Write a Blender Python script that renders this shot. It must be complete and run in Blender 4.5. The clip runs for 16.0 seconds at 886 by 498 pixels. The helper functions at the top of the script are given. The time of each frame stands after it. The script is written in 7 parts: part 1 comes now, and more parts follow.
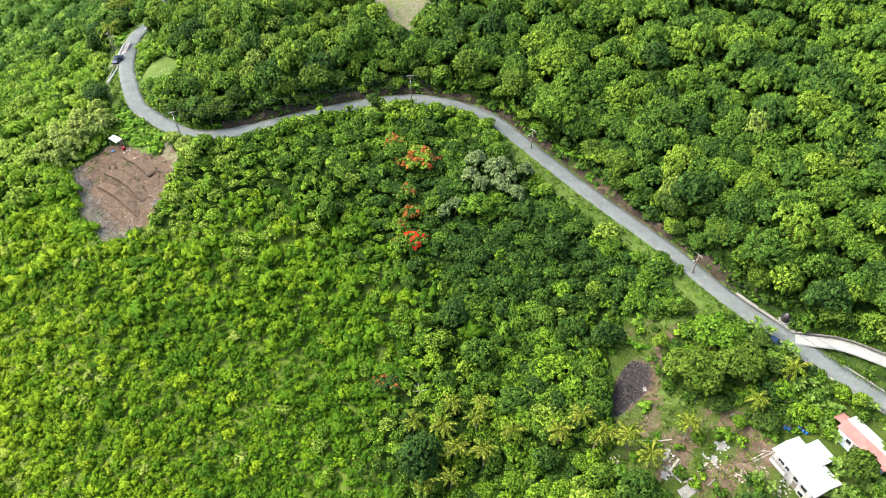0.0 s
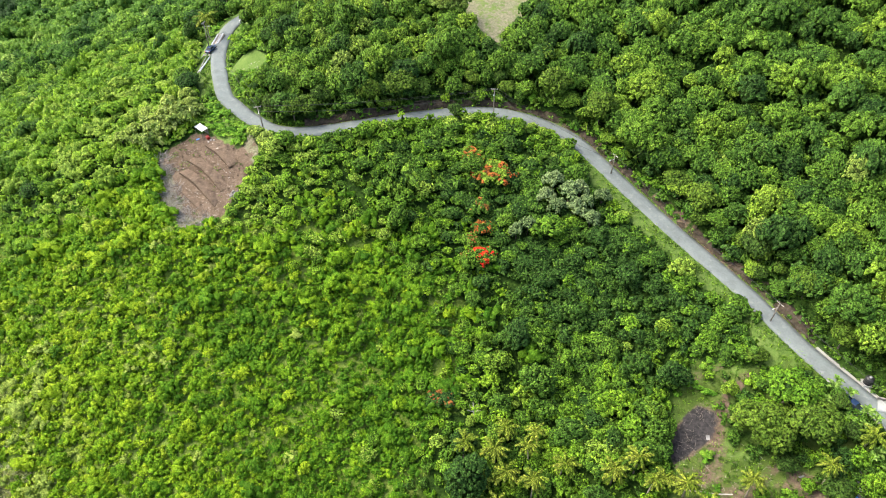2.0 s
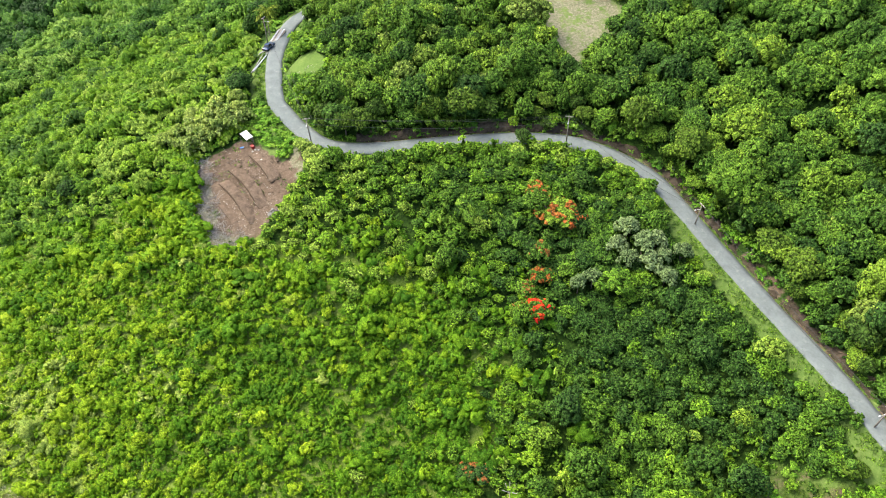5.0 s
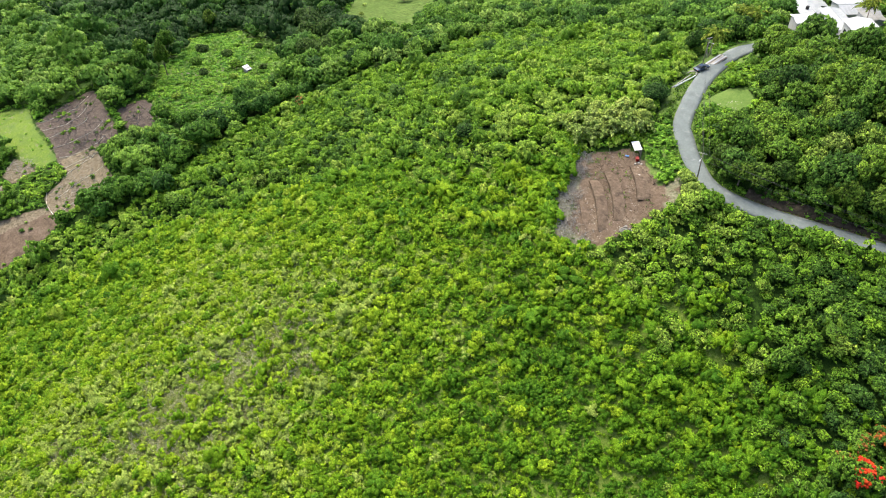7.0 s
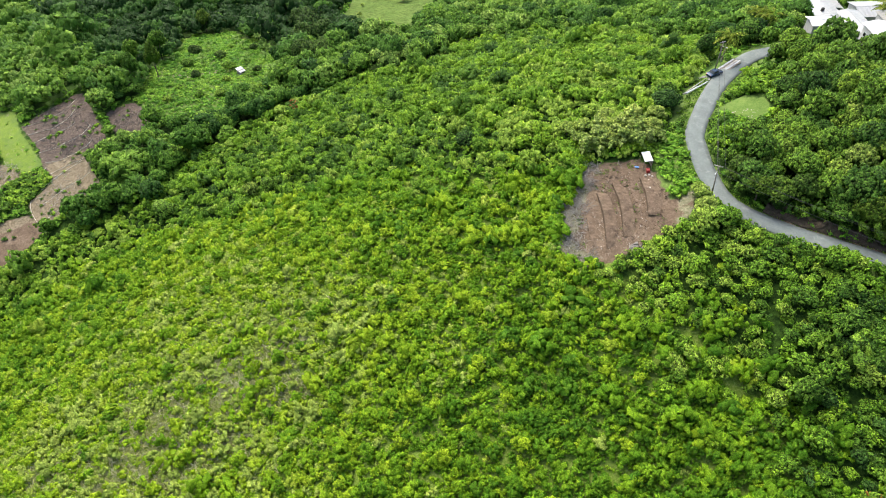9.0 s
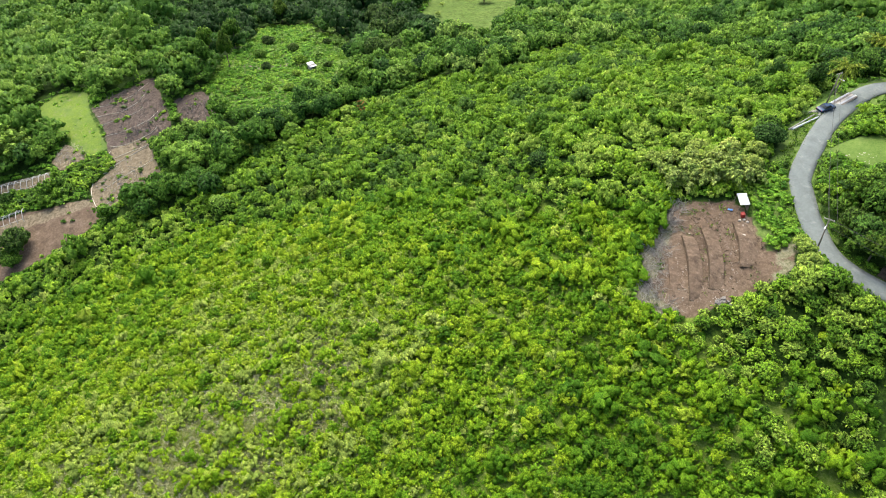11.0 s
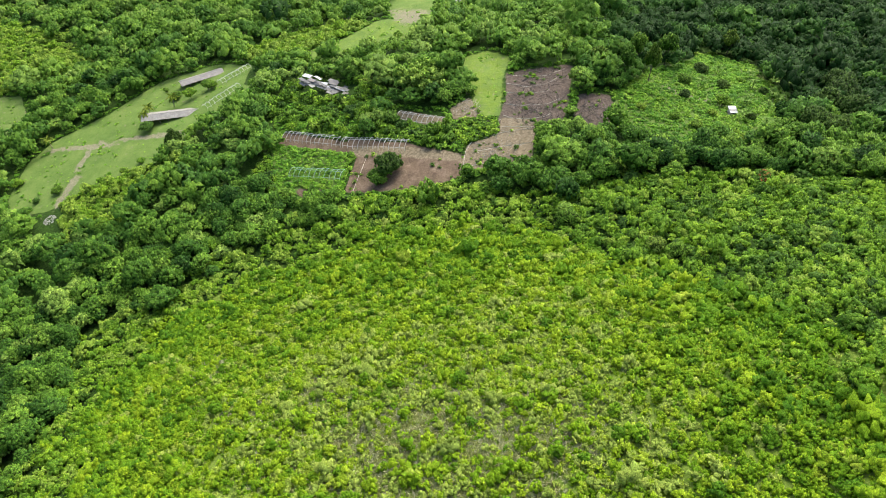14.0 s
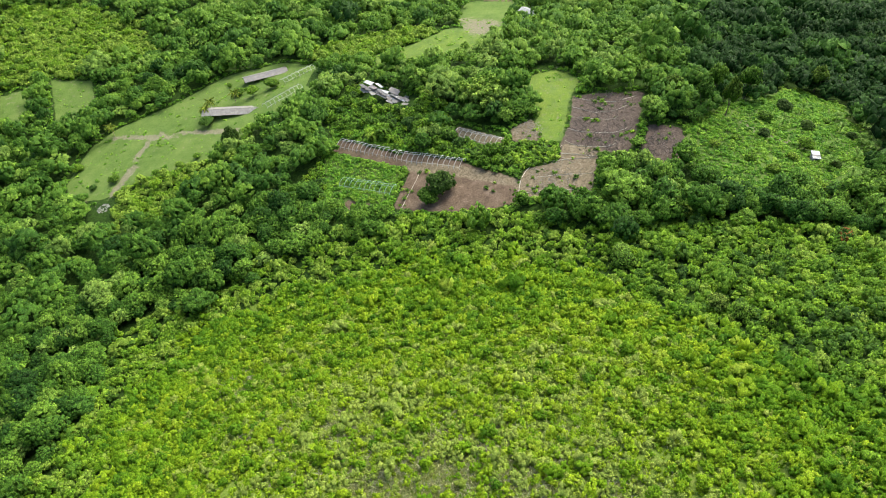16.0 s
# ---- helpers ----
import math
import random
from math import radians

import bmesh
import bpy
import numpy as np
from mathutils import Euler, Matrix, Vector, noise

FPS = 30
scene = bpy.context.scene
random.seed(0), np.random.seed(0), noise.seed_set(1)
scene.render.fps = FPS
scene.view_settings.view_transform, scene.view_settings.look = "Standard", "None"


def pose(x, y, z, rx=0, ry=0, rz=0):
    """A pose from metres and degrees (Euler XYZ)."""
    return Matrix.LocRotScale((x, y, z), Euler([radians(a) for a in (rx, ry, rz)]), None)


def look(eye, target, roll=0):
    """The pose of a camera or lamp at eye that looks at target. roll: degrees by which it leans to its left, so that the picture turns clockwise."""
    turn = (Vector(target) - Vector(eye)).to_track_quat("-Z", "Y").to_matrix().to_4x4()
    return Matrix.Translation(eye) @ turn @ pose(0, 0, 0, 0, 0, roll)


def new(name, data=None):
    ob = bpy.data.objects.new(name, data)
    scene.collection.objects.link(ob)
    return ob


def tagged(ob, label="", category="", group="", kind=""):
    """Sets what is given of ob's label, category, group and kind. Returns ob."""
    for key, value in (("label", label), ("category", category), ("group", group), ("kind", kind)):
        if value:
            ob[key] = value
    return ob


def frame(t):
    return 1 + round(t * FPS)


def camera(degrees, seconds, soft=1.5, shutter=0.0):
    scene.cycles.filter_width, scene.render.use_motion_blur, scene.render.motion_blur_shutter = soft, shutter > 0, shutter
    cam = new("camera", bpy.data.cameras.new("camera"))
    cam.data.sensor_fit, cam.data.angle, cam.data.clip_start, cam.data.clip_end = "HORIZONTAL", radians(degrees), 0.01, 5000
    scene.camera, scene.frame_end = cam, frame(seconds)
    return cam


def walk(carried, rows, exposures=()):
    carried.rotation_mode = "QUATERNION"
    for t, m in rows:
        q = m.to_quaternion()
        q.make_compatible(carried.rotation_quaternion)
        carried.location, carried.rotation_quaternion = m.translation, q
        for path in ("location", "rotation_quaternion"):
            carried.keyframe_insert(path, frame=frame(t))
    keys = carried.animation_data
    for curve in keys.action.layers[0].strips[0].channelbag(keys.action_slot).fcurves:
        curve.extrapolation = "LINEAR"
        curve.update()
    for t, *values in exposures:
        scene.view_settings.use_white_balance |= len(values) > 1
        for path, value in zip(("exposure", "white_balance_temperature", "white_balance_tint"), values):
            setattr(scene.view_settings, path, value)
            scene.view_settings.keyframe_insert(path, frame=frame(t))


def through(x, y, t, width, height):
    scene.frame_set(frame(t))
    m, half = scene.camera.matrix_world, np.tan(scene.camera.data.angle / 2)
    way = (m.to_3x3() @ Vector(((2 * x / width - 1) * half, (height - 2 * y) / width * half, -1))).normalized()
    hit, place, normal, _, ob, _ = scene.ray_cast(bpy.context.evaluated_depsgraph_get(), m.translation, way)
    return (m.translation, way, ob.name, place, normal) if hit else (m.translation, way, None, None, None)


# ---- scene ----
cam = camera(63.95, 16.0, soft=1.0)
# seconds, place, heading to the left of +y, tilt below the horizon, lean
PATH = [
    (0.00, 0.00, 0.00, 100.00, 0.00, 43.89, -0.64),
    (0.50, -0.02, 0.18, 100.36, -0.07, 43.78, -0.55),
    (1.00, -0.03, 0.48, 100.68, -0.15, 43.67, -0.42),
    (1.50, -0.44, 1.52, 100.70, -0.41, 43.65, -0.16),
    (2.00, -1.93, 3.35, 100.86, 6.74, 43.73, 0.44),
    (2.50, -1.27, 5.36, 100.35, 13.26, 43.62, 0.85),
    (3.00, -1.29, 7.79, 99.70, 13.32, 43.60, 0.81),
    (3.20, -1.40, 8.86, 99.38, 13.33, 43.63, 0.81),
    (4.10, -1.49, 16.36, 98.38, 14.05, 44.40, 0.46),
    (5.05, -2.26, 24.40, 97.87, 14.40, 45.20, 0.09),
    (5.30, -2.74, 25.30, 97.82, 19.86, 45.42, -0.01),
    (5.50, -3.18, 25.71, 97.79, 25.47, 45.42, -0.33),
    (6.00, -3.83, 26.83, 97.05, 44.77, 45.09, -0.50),
    (6.50, -3.74, 28.21, 96.34, 52.05, 44.88, -0.30),
    (7.00, -4.56, 29.01, 96.22, 52.01, 44.86, -0.20),
    (7.50, -5.72, 30.16, 95.89, 52.03, 44.88, -0.18),
    (8.00, -7.23, 31.43, 94.92, 51.98, 44.91, -0.13),
    (8.50, -9.05, 32.98, 93.67, 51.98, 44.90, -0.12),
    (9.60, -14.05, 36.44, 91.86, 52.10, 45.07, 0.01),
    (10.68, -20.05, 40.60, 89.52, 52.10, 45.23, 0.13),
    (10.80, -20.68, 41.12, 89.11, 53.23, 45.25, 0.14),
    (11.00, -21.75, 41.74, 88.60, 58.85, 45.17, -0.00),
    (11.50, -24.32, 44.15, 86.58, 70.38, 44.96, -0.31),
    (12.00, -26.52, 45.73, 85.42, 72.19, 44.90, -0.24),
    (12.50, -29.43, 46.61, 84.97, 80.73, 45.00, -0.18),
    (13.00, -32.25, 48.67, 83.62, 86.67, 44.85, -0.22),
    (13.50, -35.17, 49.89, 83.02, 87.41, 44.87, -0.16),
    (14.00, -38.38, 50.18, 82.83, 97.00, 44.89, 0.07),
    (14.50, -41.47, 51.48, 82.25, 98.70, 44.84, 0.08),
    (15.00, -44.67, 52.22, 81.98, 98.73, 44.82, 0.11),
    (15.50, -47.94, 52.50, 81.83, 98.66, 44.85, 0.25),
    (16.00, -50.95, 51.08, 81.89, 103.45, 44.94, 0.58),
]
walk(cam, [(t, pose(x, y, z, 90 - down, 0, turn) @ pose(0, 0, 0, 0, 0, lean)) for t, x, y, z, turn, down, lean in PATH], [(0, 1.6, 6500, 10), (3, 1.6, 6500, 8), (5.5, 1.58, 6500, 8), (6.5, 1.4, 6500, 7), (11, 1.34, 6500, 7), (13.5, 1.3, 6500, 6), (16, 1.2, 6500, 4)])
# ---------------------------------------------------------------- light
world = bpy.data.worlds.new("sky")
scene.world = world
world.use_nodes = True
wn = world.node_tree.nodes
sky = wn.new("ShaderNodeTexSky")
sky.sky_type, sky.sun_disc = "NISHITA", False
SUN_UP, SUN_TURN = radians(52), radians(282)
sky.sun_elevation, sky.sun_rotation = SUN_UP, SUN_TURN
sky.air_density, sky.dust_density, sky.ozone_density = 1.0, 6.0, 0.5
wn["Background"].inputs["Strength"].default_value = 0.15
world.node_tree.links.new(sky.outputs["Color"], wn["Background"].inputs["Color"])
sun_data = bpy.data.lights.new("sun", "SUN")
sun_data.energy, sun_data.angle, sun_data.color = 1.2, radians(50), (1.0, 0.97, 0.92)
sun = new("sun", sun_data)
sun_way = Vector((math.sin(SUN_TURN) * math.cos(SUN_UP), math.cos(SUN_TURN) * math.cos(SUN_UP), math.sin(SUN_UP)))
sun.matrix_world = look(sun_way * 500, (0, 0, 0))

# ---------------------------------------------------------------- materials


def material(name, rough=0.8, metal=0.0, spec=0.3):
    m = bpy.data.materials.new(name)
    m.use_nodes = True
    b = m.node_tree.nodes["Principled BSDF"]
    b.inputs["Roughness"].default_value = rough
    b.inputs["Metallic"].default_value = metal
    b.inputs["Specular IOR Level"].default_value = spec
    return m, m.node_tree.nodes, m.node_tree.links, b


def ramp(nodes, stops):
    r = nodes.new("ShaderNodeValToRGB")
    while len(r.color_ramp.elements) < len(stops):
        r.color_ramp.elements.new(0.5)
    for e, (p, c) in zip(r.color_ramp.elements, stops):
        e.position, e.color = p, (*c, 1)
    return r


def noise_at(nodes, links, scale, detail=4.0, rough=0.6, coord=None):
    if coord is None:
        coord = nodes.new("ShaderNodeNewGeometry").outputs["Position"]
    n = nodes.new("ShaderNodeTexNoise")
    n.inputs["Scale"].default_value, n.inputs["Detail"].default_value = scale, detail
    n.inputs["Roughness"].default_value = rough
    links.new(coord, n.inputs["Vector"])
    return n.outputs["Fac"]


def calc(nodes, links, op, a, b, clamp=False):
    n = nodes.new("ShaderNodeMath")
    n.operation, n.use_clamp = op, clamp
    for i, v in enumerate((a, b)):
        if isinstance(v, (int, float)):
            n.inputs[i].default_value = v
        else:
            links.new(v, n.inputs[i])
    return n.outputs[0]


def blend(nodes, links, fac, a, b, how="MIX"):
    n = nodes.new("ShaderNodeMix")
    n.data_type, n.blend_type = "RGBA", how
    for i, v in ((0, fac), (6, a), (7, b)):
        if isinstance(v, (int, float)):
            n.inputs[i].default_value = v
        elif isinstance(v, tuple):
            n.inputs[i].default_value = (*v, 1)
        else:
            links.new(v, n.inputs[i])
    return n.outputs[2]


def bumped(nodes, links, bsdf, height, strength=0.3, distance=0.05):
    n = nodes.new("ShaderNodeBump")
    n.inputs["Strength"].default_value, n.inputs["Distance"].default_value = strength, distance
    links.new(height, n.inputs["Height"])
    links.new(n.outputs["Normal"], bsdf.inputs["Normal"])


def surface(name, dark, light, scale=1.0, rough=0.8, metal=0.0, spec=0.3, stain=None, fine=12.0, bump=0.25):
    """A matt or metal surface: two-scale variation between two colours, stains of a third."""
    m, n, l, b = material(name, rough, metal, spec)
    co = n.new("ShaderNodeTexCoord").outputs["Object"]
    big, small = noise_at(n, l, scale, 5, 0.65, co), noise_at(n, l, scale * fine, 3, 0.6, co)
    mixed = calc(n, l, "ADD", calc(n, l, "MULTIPLY", big, 0.65), calc(n, l, "MULTIPLY", small, 0.35))
    r = ramp(n, [(0.36, dark), (0.64, light)])
    l.new(mixed, r.inputs[0])
    out = r.outputs[0]
    if stain:
        s = ramp(n, [(0.56, (0, 0, 0)), (0.7, (1, 1, 1))])
        l.new(noise_at(n, l, scale * 2.3, 6, 0.7, co), s.inputs[0])
        out = blend(n, l, s.outputs[0], out, stain)
    l.new(out, b.inputs["Base Color"])
    bumped(n, l, b, small, bump, 0.03)
    return m


def leaf_material(name, stops, joined=True, through=0.25, spread=0.32, value=1.0, grain=2.4, gap_contrast=0.55):
    """Leaves: hue from tree to tree by the tint of each plant, brightness from leaf to leaf, dark gaps from noise."""
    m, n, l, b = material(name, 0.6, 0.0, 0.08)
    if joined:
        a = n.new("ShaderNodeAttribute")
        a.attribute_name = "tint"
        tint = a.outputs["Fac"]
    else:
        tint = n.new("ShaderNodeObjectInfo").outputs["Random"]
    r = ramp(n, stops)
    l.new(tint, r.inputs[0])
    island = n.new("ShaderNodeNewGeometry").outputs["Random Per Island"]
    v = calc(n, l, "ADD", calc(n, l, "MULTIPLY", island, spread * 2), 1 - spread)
    # shade of the gaps between leaflets put into the colour by noise
    leaflets = ramp(n, [(0.40, (1 - gap_contrast,) * 3), (0.5, (1.0,) * 3), (0.61, (1 + gap_contrast,) * 3)])
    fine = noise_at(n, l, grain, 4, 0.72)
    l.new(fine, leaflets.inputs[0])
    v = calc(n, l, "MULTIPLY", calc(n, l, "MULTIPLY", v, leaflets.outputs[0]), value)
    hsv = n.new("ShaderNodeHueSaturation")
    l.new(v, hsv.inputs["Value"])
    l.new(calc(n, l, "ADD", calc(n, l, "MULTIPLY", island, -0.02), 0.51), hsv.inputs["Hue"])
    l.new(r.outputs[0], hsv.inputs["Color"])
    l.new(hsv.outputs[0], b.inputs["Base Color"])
    bumped(n, l, b, fine, 0.7, 0.25)
    t = n.new("ShaderNodeBsdfTranslucent")
    l.new(hsv.outputs[0], t.inputs["Color"])
    mix = n.new("ShaderNodeMixShader")
    mix.inputs[0].default_value = through
    l.new(b.outputs[0], mix.inputs[1])
    l.new(t.outputs[0], mix.inputs[2])
    l.new(mix.outputs[0], n["Material Output"].inputs["Surface"])
    return m


FOREST = [(0.0, (0.033, 0.080, 0.014)), (0.3, (0.058, 0.128, 0.015)), (0.6, (0.090, 0.176, 0.017)), (0.85, (0.134, 0.224, 0.020)), (1.0, (0.165, 0.235, 0.045))]
SHRUB = [(0.0, (0.060, 0.152, 0.008)), (0.3, (0.102, 0.222, 0.009)), (0.6, (0.158, 0.288, 0.010)), (0.85, (0.226, 0.348, 0.014)), (0.94, (0.252, 0.352, 0.032)), (1.0, (0.245, 0.325, 0.085))]
THICKET = [(0.0, (0.034, 0.082, 0.013)), (0.3, (0.061, 0.132, 0.014)), (0.65, (0.105, 0.212, 0.014)), (0.9, (0.148, 0.266, 0.016)), (1.0, (0.18, 0.27, 0.04))]
LUSH_GREEN = [(0.0, (0.056, 0.150, 0.015)), (0.5, (0.102, 0.236, 0.017)), (1.0, (0.165, 0.29, 0.03))]
# second of each pair: leaf colour darkened for shade inside the crown, shrubs excepted
leaf_forest = [leaf_material("forest_leaves", FOREST, grain=3.2, gap_contrast=0.85, spread=0.4), leaf_material("forest_core_shade", FOREST, value=0.42, grain=2.6, gap_contrast=0.7)]
leaf_shrub = [leaf_material("shrub_leaves", SHRUB, grain=4.2, spread=0.15, gap_contrast=0.45, through=0.34), leaf_material("shrub_inner_leaves", SHRUB, value=1.0, grain=3.2, gap_contrast=0.35)]
leaf_thicket = [leaf_material("thicket_leaves", THICKET, grain=3.4, gap_contrast=0.85, spread=0.38), leaf_material("thicket_core_shade", THICKET, value=0.46, grain=2.8, gap_contrast=0.7)]
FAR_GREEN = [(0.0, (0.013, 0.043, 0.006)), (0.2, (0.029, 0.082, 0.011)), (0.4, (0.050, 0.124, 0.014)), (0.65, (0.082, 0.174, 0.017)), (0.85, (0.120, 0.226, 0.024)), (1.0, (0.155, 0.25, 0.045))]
leaf_far = [leaf_material("far_leaves", FAR_GREEN, grain=2.4, gap_contrast=0.5, spread=0.26), leaf_material("far_core_shade", FAR_GREEN, value=0.66, grain=2.0)]
# slope and lush plants: inner shade painted more lightly into the copy
leaf_slope = [leaf_material("slope_leaves", THICKET, grain=3.2, gap_contrast=0.5, spread=0.26, through=0.3, value=1.08), leaf_material("slope_core_shade", THICKET, value=0.76, grain=2.8, gap_contrast=0.5)]
leaf_lush = [leaf_material("lush_leaves", LUSH_GREEN, grain=4.4), leaf_material("lush_core_shade", LUSH_GREEN, value=0.8, grain=3.4)]
leaf_tree = leaf_material("tree_leaves", FOREST[:4], joined=False, grain=3.2, gap_contrast=0.85)
leaf_silver = leaf_material("silvery_leaves", [(0, (0.112, 0.172, 0.062)), (1, (0.165, 0.228, 0.092))], joined=False, gap_contrast=0.7)
leaf_orange = leaf_material("orange_blossom", [(0, (0.30, 0.085, 0.018)), (1, (0.32, 0.115, 0.026))], joined=False)
leaf_red = leaf_material("red_blossom", [(0, (0.48, 0.035, 0.012)), (1, (0.52, 0.055, 0.014))], joined=False)
leaf_dark = leaf_material("dark_leaves", [(0, (0.034, 0.070, 0.012)), (1, (0.055, 0.105, 0.014))], joined=False, gap_contrast=0.8)
leaf_mango = leaf_material("mango_leaves", [(0, (0.058, 0.108, 0.012)), (1, (0.082, 0.140, 0.014))], joined=False, gap_contrast=0.8)
leaf_lime = leaf_material("lime_leaves", [(0, (0.080, 0.170, 0.012)), (1, (0.115, 0.21, 0.014))], joined=False, gap_contrast=0.8)
leaf_palm = leaf_material("palm_leaflets", [(0, (0.110, 0.172, 0.014)), (1, (0.205, 0.250, 0.032))], joined=False, through=0.2, spread=0.55, grain=3.0)
leaf_banana = leaf_material("banana_leaves", [(0, (0.11, 0.215, 0.03)), (1, (0.19, 0.29, 0.06))], joined=False, spread=0.2)
twigs = surface("twigs_and_shade_leaves", (0.012, 0.026, 0.006), (0.03, 0.055, 0.010), 1.5)
bark = surface("bark", (0.06, 0.05, 0.04), (0.17, 0.14, 0.11), 3)
palm_bark = surface("palm_bark", (0.14, 0.12, 0.09), (0.28, 0.24, 0.19), 4)

# ---------------------------------------------------------------- the lie of the land
# heights of the hills, on a lattice of 65 m, rows from south to north
LAT_X, LAT_Y, LAT = -440.0, -190.0, 65.0
HEIGHTS = [
    [-110.7, -106.6, -105.9, -111.0, -118.1, -121.5, -115.7, -102.9, -86.7, -69.5],
    [-107.4, -100.9, -97.1, -98.0, -103.2, -103.1, -91.6, -77.1, -61.4, -44.3],
    [-102.5, -93.3, -83.5, -82.2, -89.9, -79.9, -66.1, -52.8, -37.8, -20.2],
    [-96.2, -81.5, -63.3, -58.2, -72.0, -47.1, -41.1, -33.4, -17.1, 0.9],
    [-90.9, -73.1, -52.7, -45.5, -55.1, -25.2, -22.3, -24.3, -0.6, 17.3],
    [-89.4, -75.2, -63.1, -48.7, -31.6, 2.4, 10.5, -9.8, 8.4, 28.4],
    [-92.1, -80.0, -67.4, -49.6, -30.9, -6.3, 18.6, 16.9, 24.6, 39.2],
    [-96.1, -84.0, -70.9, -57.3, -43.4, -22.1, 10.7, 32.6, 43.6, 53.1],
]
HILLS = np.array(HEIGHTS)


def spline_weights(t):
    return np.stack([(1 - t) ** 3, 3 * t ** 3 - 6 * t ** 2 + 4, -3 * t ** 3 + 3 * t ** 2 + 3 * t + 1, t ** 3], -1) / 6


def hill(x, y):
    """Height of the land without the works of people."""
    rows, cols = HILLS.shape
    u = np.clip((np.asarray(x, float) - LAT_X) / LAT, 0, cols - 1 - 1e-6)
    v = np.clip((np.asarray(y, float) - LAT_Y) / LAT, 0, rows - 1 - 1e-6)
    i, j = u.astype(int), v.astype(int)
    wu, wv = spline_weights(u - i), spline_weights(v - j)
    z = np.zeros(np.shape(u))
    for a in range(4):
        for b in range(4):
            z += wu[..., a] * wv[..., b] * HILLS[np.clip(j + b - 1, 0, rows - 1), np.clip(i + a - 1, 0, cols - 1)]
    return z


def wave(x, y, size, seed=0.0):
    """Cheap smooth noise in -1..1, for arrays."""
    x, y = np.asarray(x, float) / size + seed * 17.3, np.asarray(y, float) / size - seed * 9.1
    return (np.sin(x * 1.7 + 1.3 * np.sin(y * 1.1 + seed)) * np.cos(y * 1.9 + 1.7 * np.sin(x * 0.8)) * 0.6
            + 0.4 * np.sin(x * 4.1 + y * 3.3 + 2 * np.sin(y * 2.3)) * np.cos(y * 4.7 - x * 1.9))


def glide(points, step):
    """A smooth line through points, resampled at even steps."""
    p = np.array(points, float)
    p = np.vstack([2 * p[0] - p[1], p, 2 * p[-1] - p[-2]])
    out = []
    for k in range(1, len(p) - 2):
        a, b, c, d = p[k - 1:k + 3]
        for t in np.linspace(0, 1, 24, endpoint=False):
            out.append(0.5 * (2 * b + (c - a) * t + (2 * a - 5 * b + 4 * c - d) * t * t + (3 * b - a - 3 * c + d) * t ** 3))
    out = np.array(out + [p[-2]])
    s = np.concatenate([[0], np.cumsum(np.linalg.norm(np.diff(out, axis=0), axis=1))])
    q = np.linspace(0, s[-1], max(2, int(s[-1] / step)))
    return np.stack([np.interp(q, s, out[:, k]) for k in range(out.shape[1])], 1)


def inside(x, y, poly):
    x, y = np.asarray(x, float), np.asarray(y, float)
    hit = np.zeros(np.shape(x), bool)
    for (ax, ay), (bx, by) in zip(poly, poly[1:] + poly[:1]):
        if ay != by:
            hit ^= ((ay > y) != (by > y)) & (x < (bx - ax) * (y - ay) / (by - ay) + ax)
    return hit


def far_from(x, y, line):
    """Distance to a line of points, and the index of the nearest one."""
    x, y = np.ravel(x), np.ravel(y)
    d, k = np.full(len(x), 1e9), np.zeros(len(x), int)
    for i, p in enumerate(line):
        q = np.hypot(x - p[0], y - p[1])
        b = q < d
        d[b], k[b] = q[b], i
    return d, k


def depth_in(x, y, poly):
    """Signed distance to a polygon's edge, positive inside."""
    x, y = np.asarray(x, float), np.asarray(y, float)
    d = np.full(np.shape(x), 1e9)
    for (ax, ay), (bx, by) in zip(poly, poly[1:] + poly[:1]):
        ex, ey = bx - ax, by - ay
        t = np.clip(((x - ax) * ex + (y - ay) * ey) / (ex * ex + ey * ey + 1e-9), 0, 1)
        d = np.minimum(d, np.hypot(x - ax - t * ex, y - ay - t * ey))
    return np.where(inside(x, y, poly), d, -d)


ROAD_LINE = glide([(-72, 222), (-80, 209), (-86, 198), (-88, 190), (-86, 178), (-82.5, 167), (-76, 153), (-72, 148.5), (-65, 143), (-57, 139.5),
                   (-46, 141.5), (-31, 147.3), (-14, 153), (-3, 154), (10, 150.3), (18, 143), (26.5, 133.5), (37.5, 120.5), (47.5, 108),
                   (56.5, 94), (64, 84), (70.2, 75.7), (75.2, 69.3), (90, 50), (105, 30)], 1.0)
DRIVE_LINE = glide([(65.5, 83.2), (68.5, 82.2), (73, 80), (78, 76), (86, 69), (96, 60)], 1.0)
road_z = hill(ROAD_LINE[:, 0], ROAD_LINE[:, 1])
road_z = np.convolve(np.pad(road_z, 12, mode="edge"), np.ones(25) / 25, "valid")
ROAD_HALF = 2.0

# clearings and fields, in plan
PLOT = [(-86, 132), (-78, 139), (-73, 137.5), (-66.5, 134), (-64, 137), (-61, 135), (-62, 126), (-65, 115), (-74, 112.5), (-80, 121)]
BARE_TOP = [(-23, 200), (-4, 201), (2, 194), (-5, 184), (-9, 174), (-18, 182)]
LAWN_BEND = [(-76.5, 162.5), (-77.6, 168.4), (-73.1, 172.6), (-67.6, 167), (-69, 160.8)]
YARD = [(37, 94), (48, 91), (42, 84), (41, 77), (52, 73), (58, 69), (58, 60), (50, 55), (40, 55), (30, 66), (33, 77), (32, 84)]
BURN = [(36, 85), (40.5, 83), (38.5, 77.5), (32, 73.5), (31, 77)]
VERGE = [(46, 101), (52, 99.5), (58, 89), (49, 91.5)]
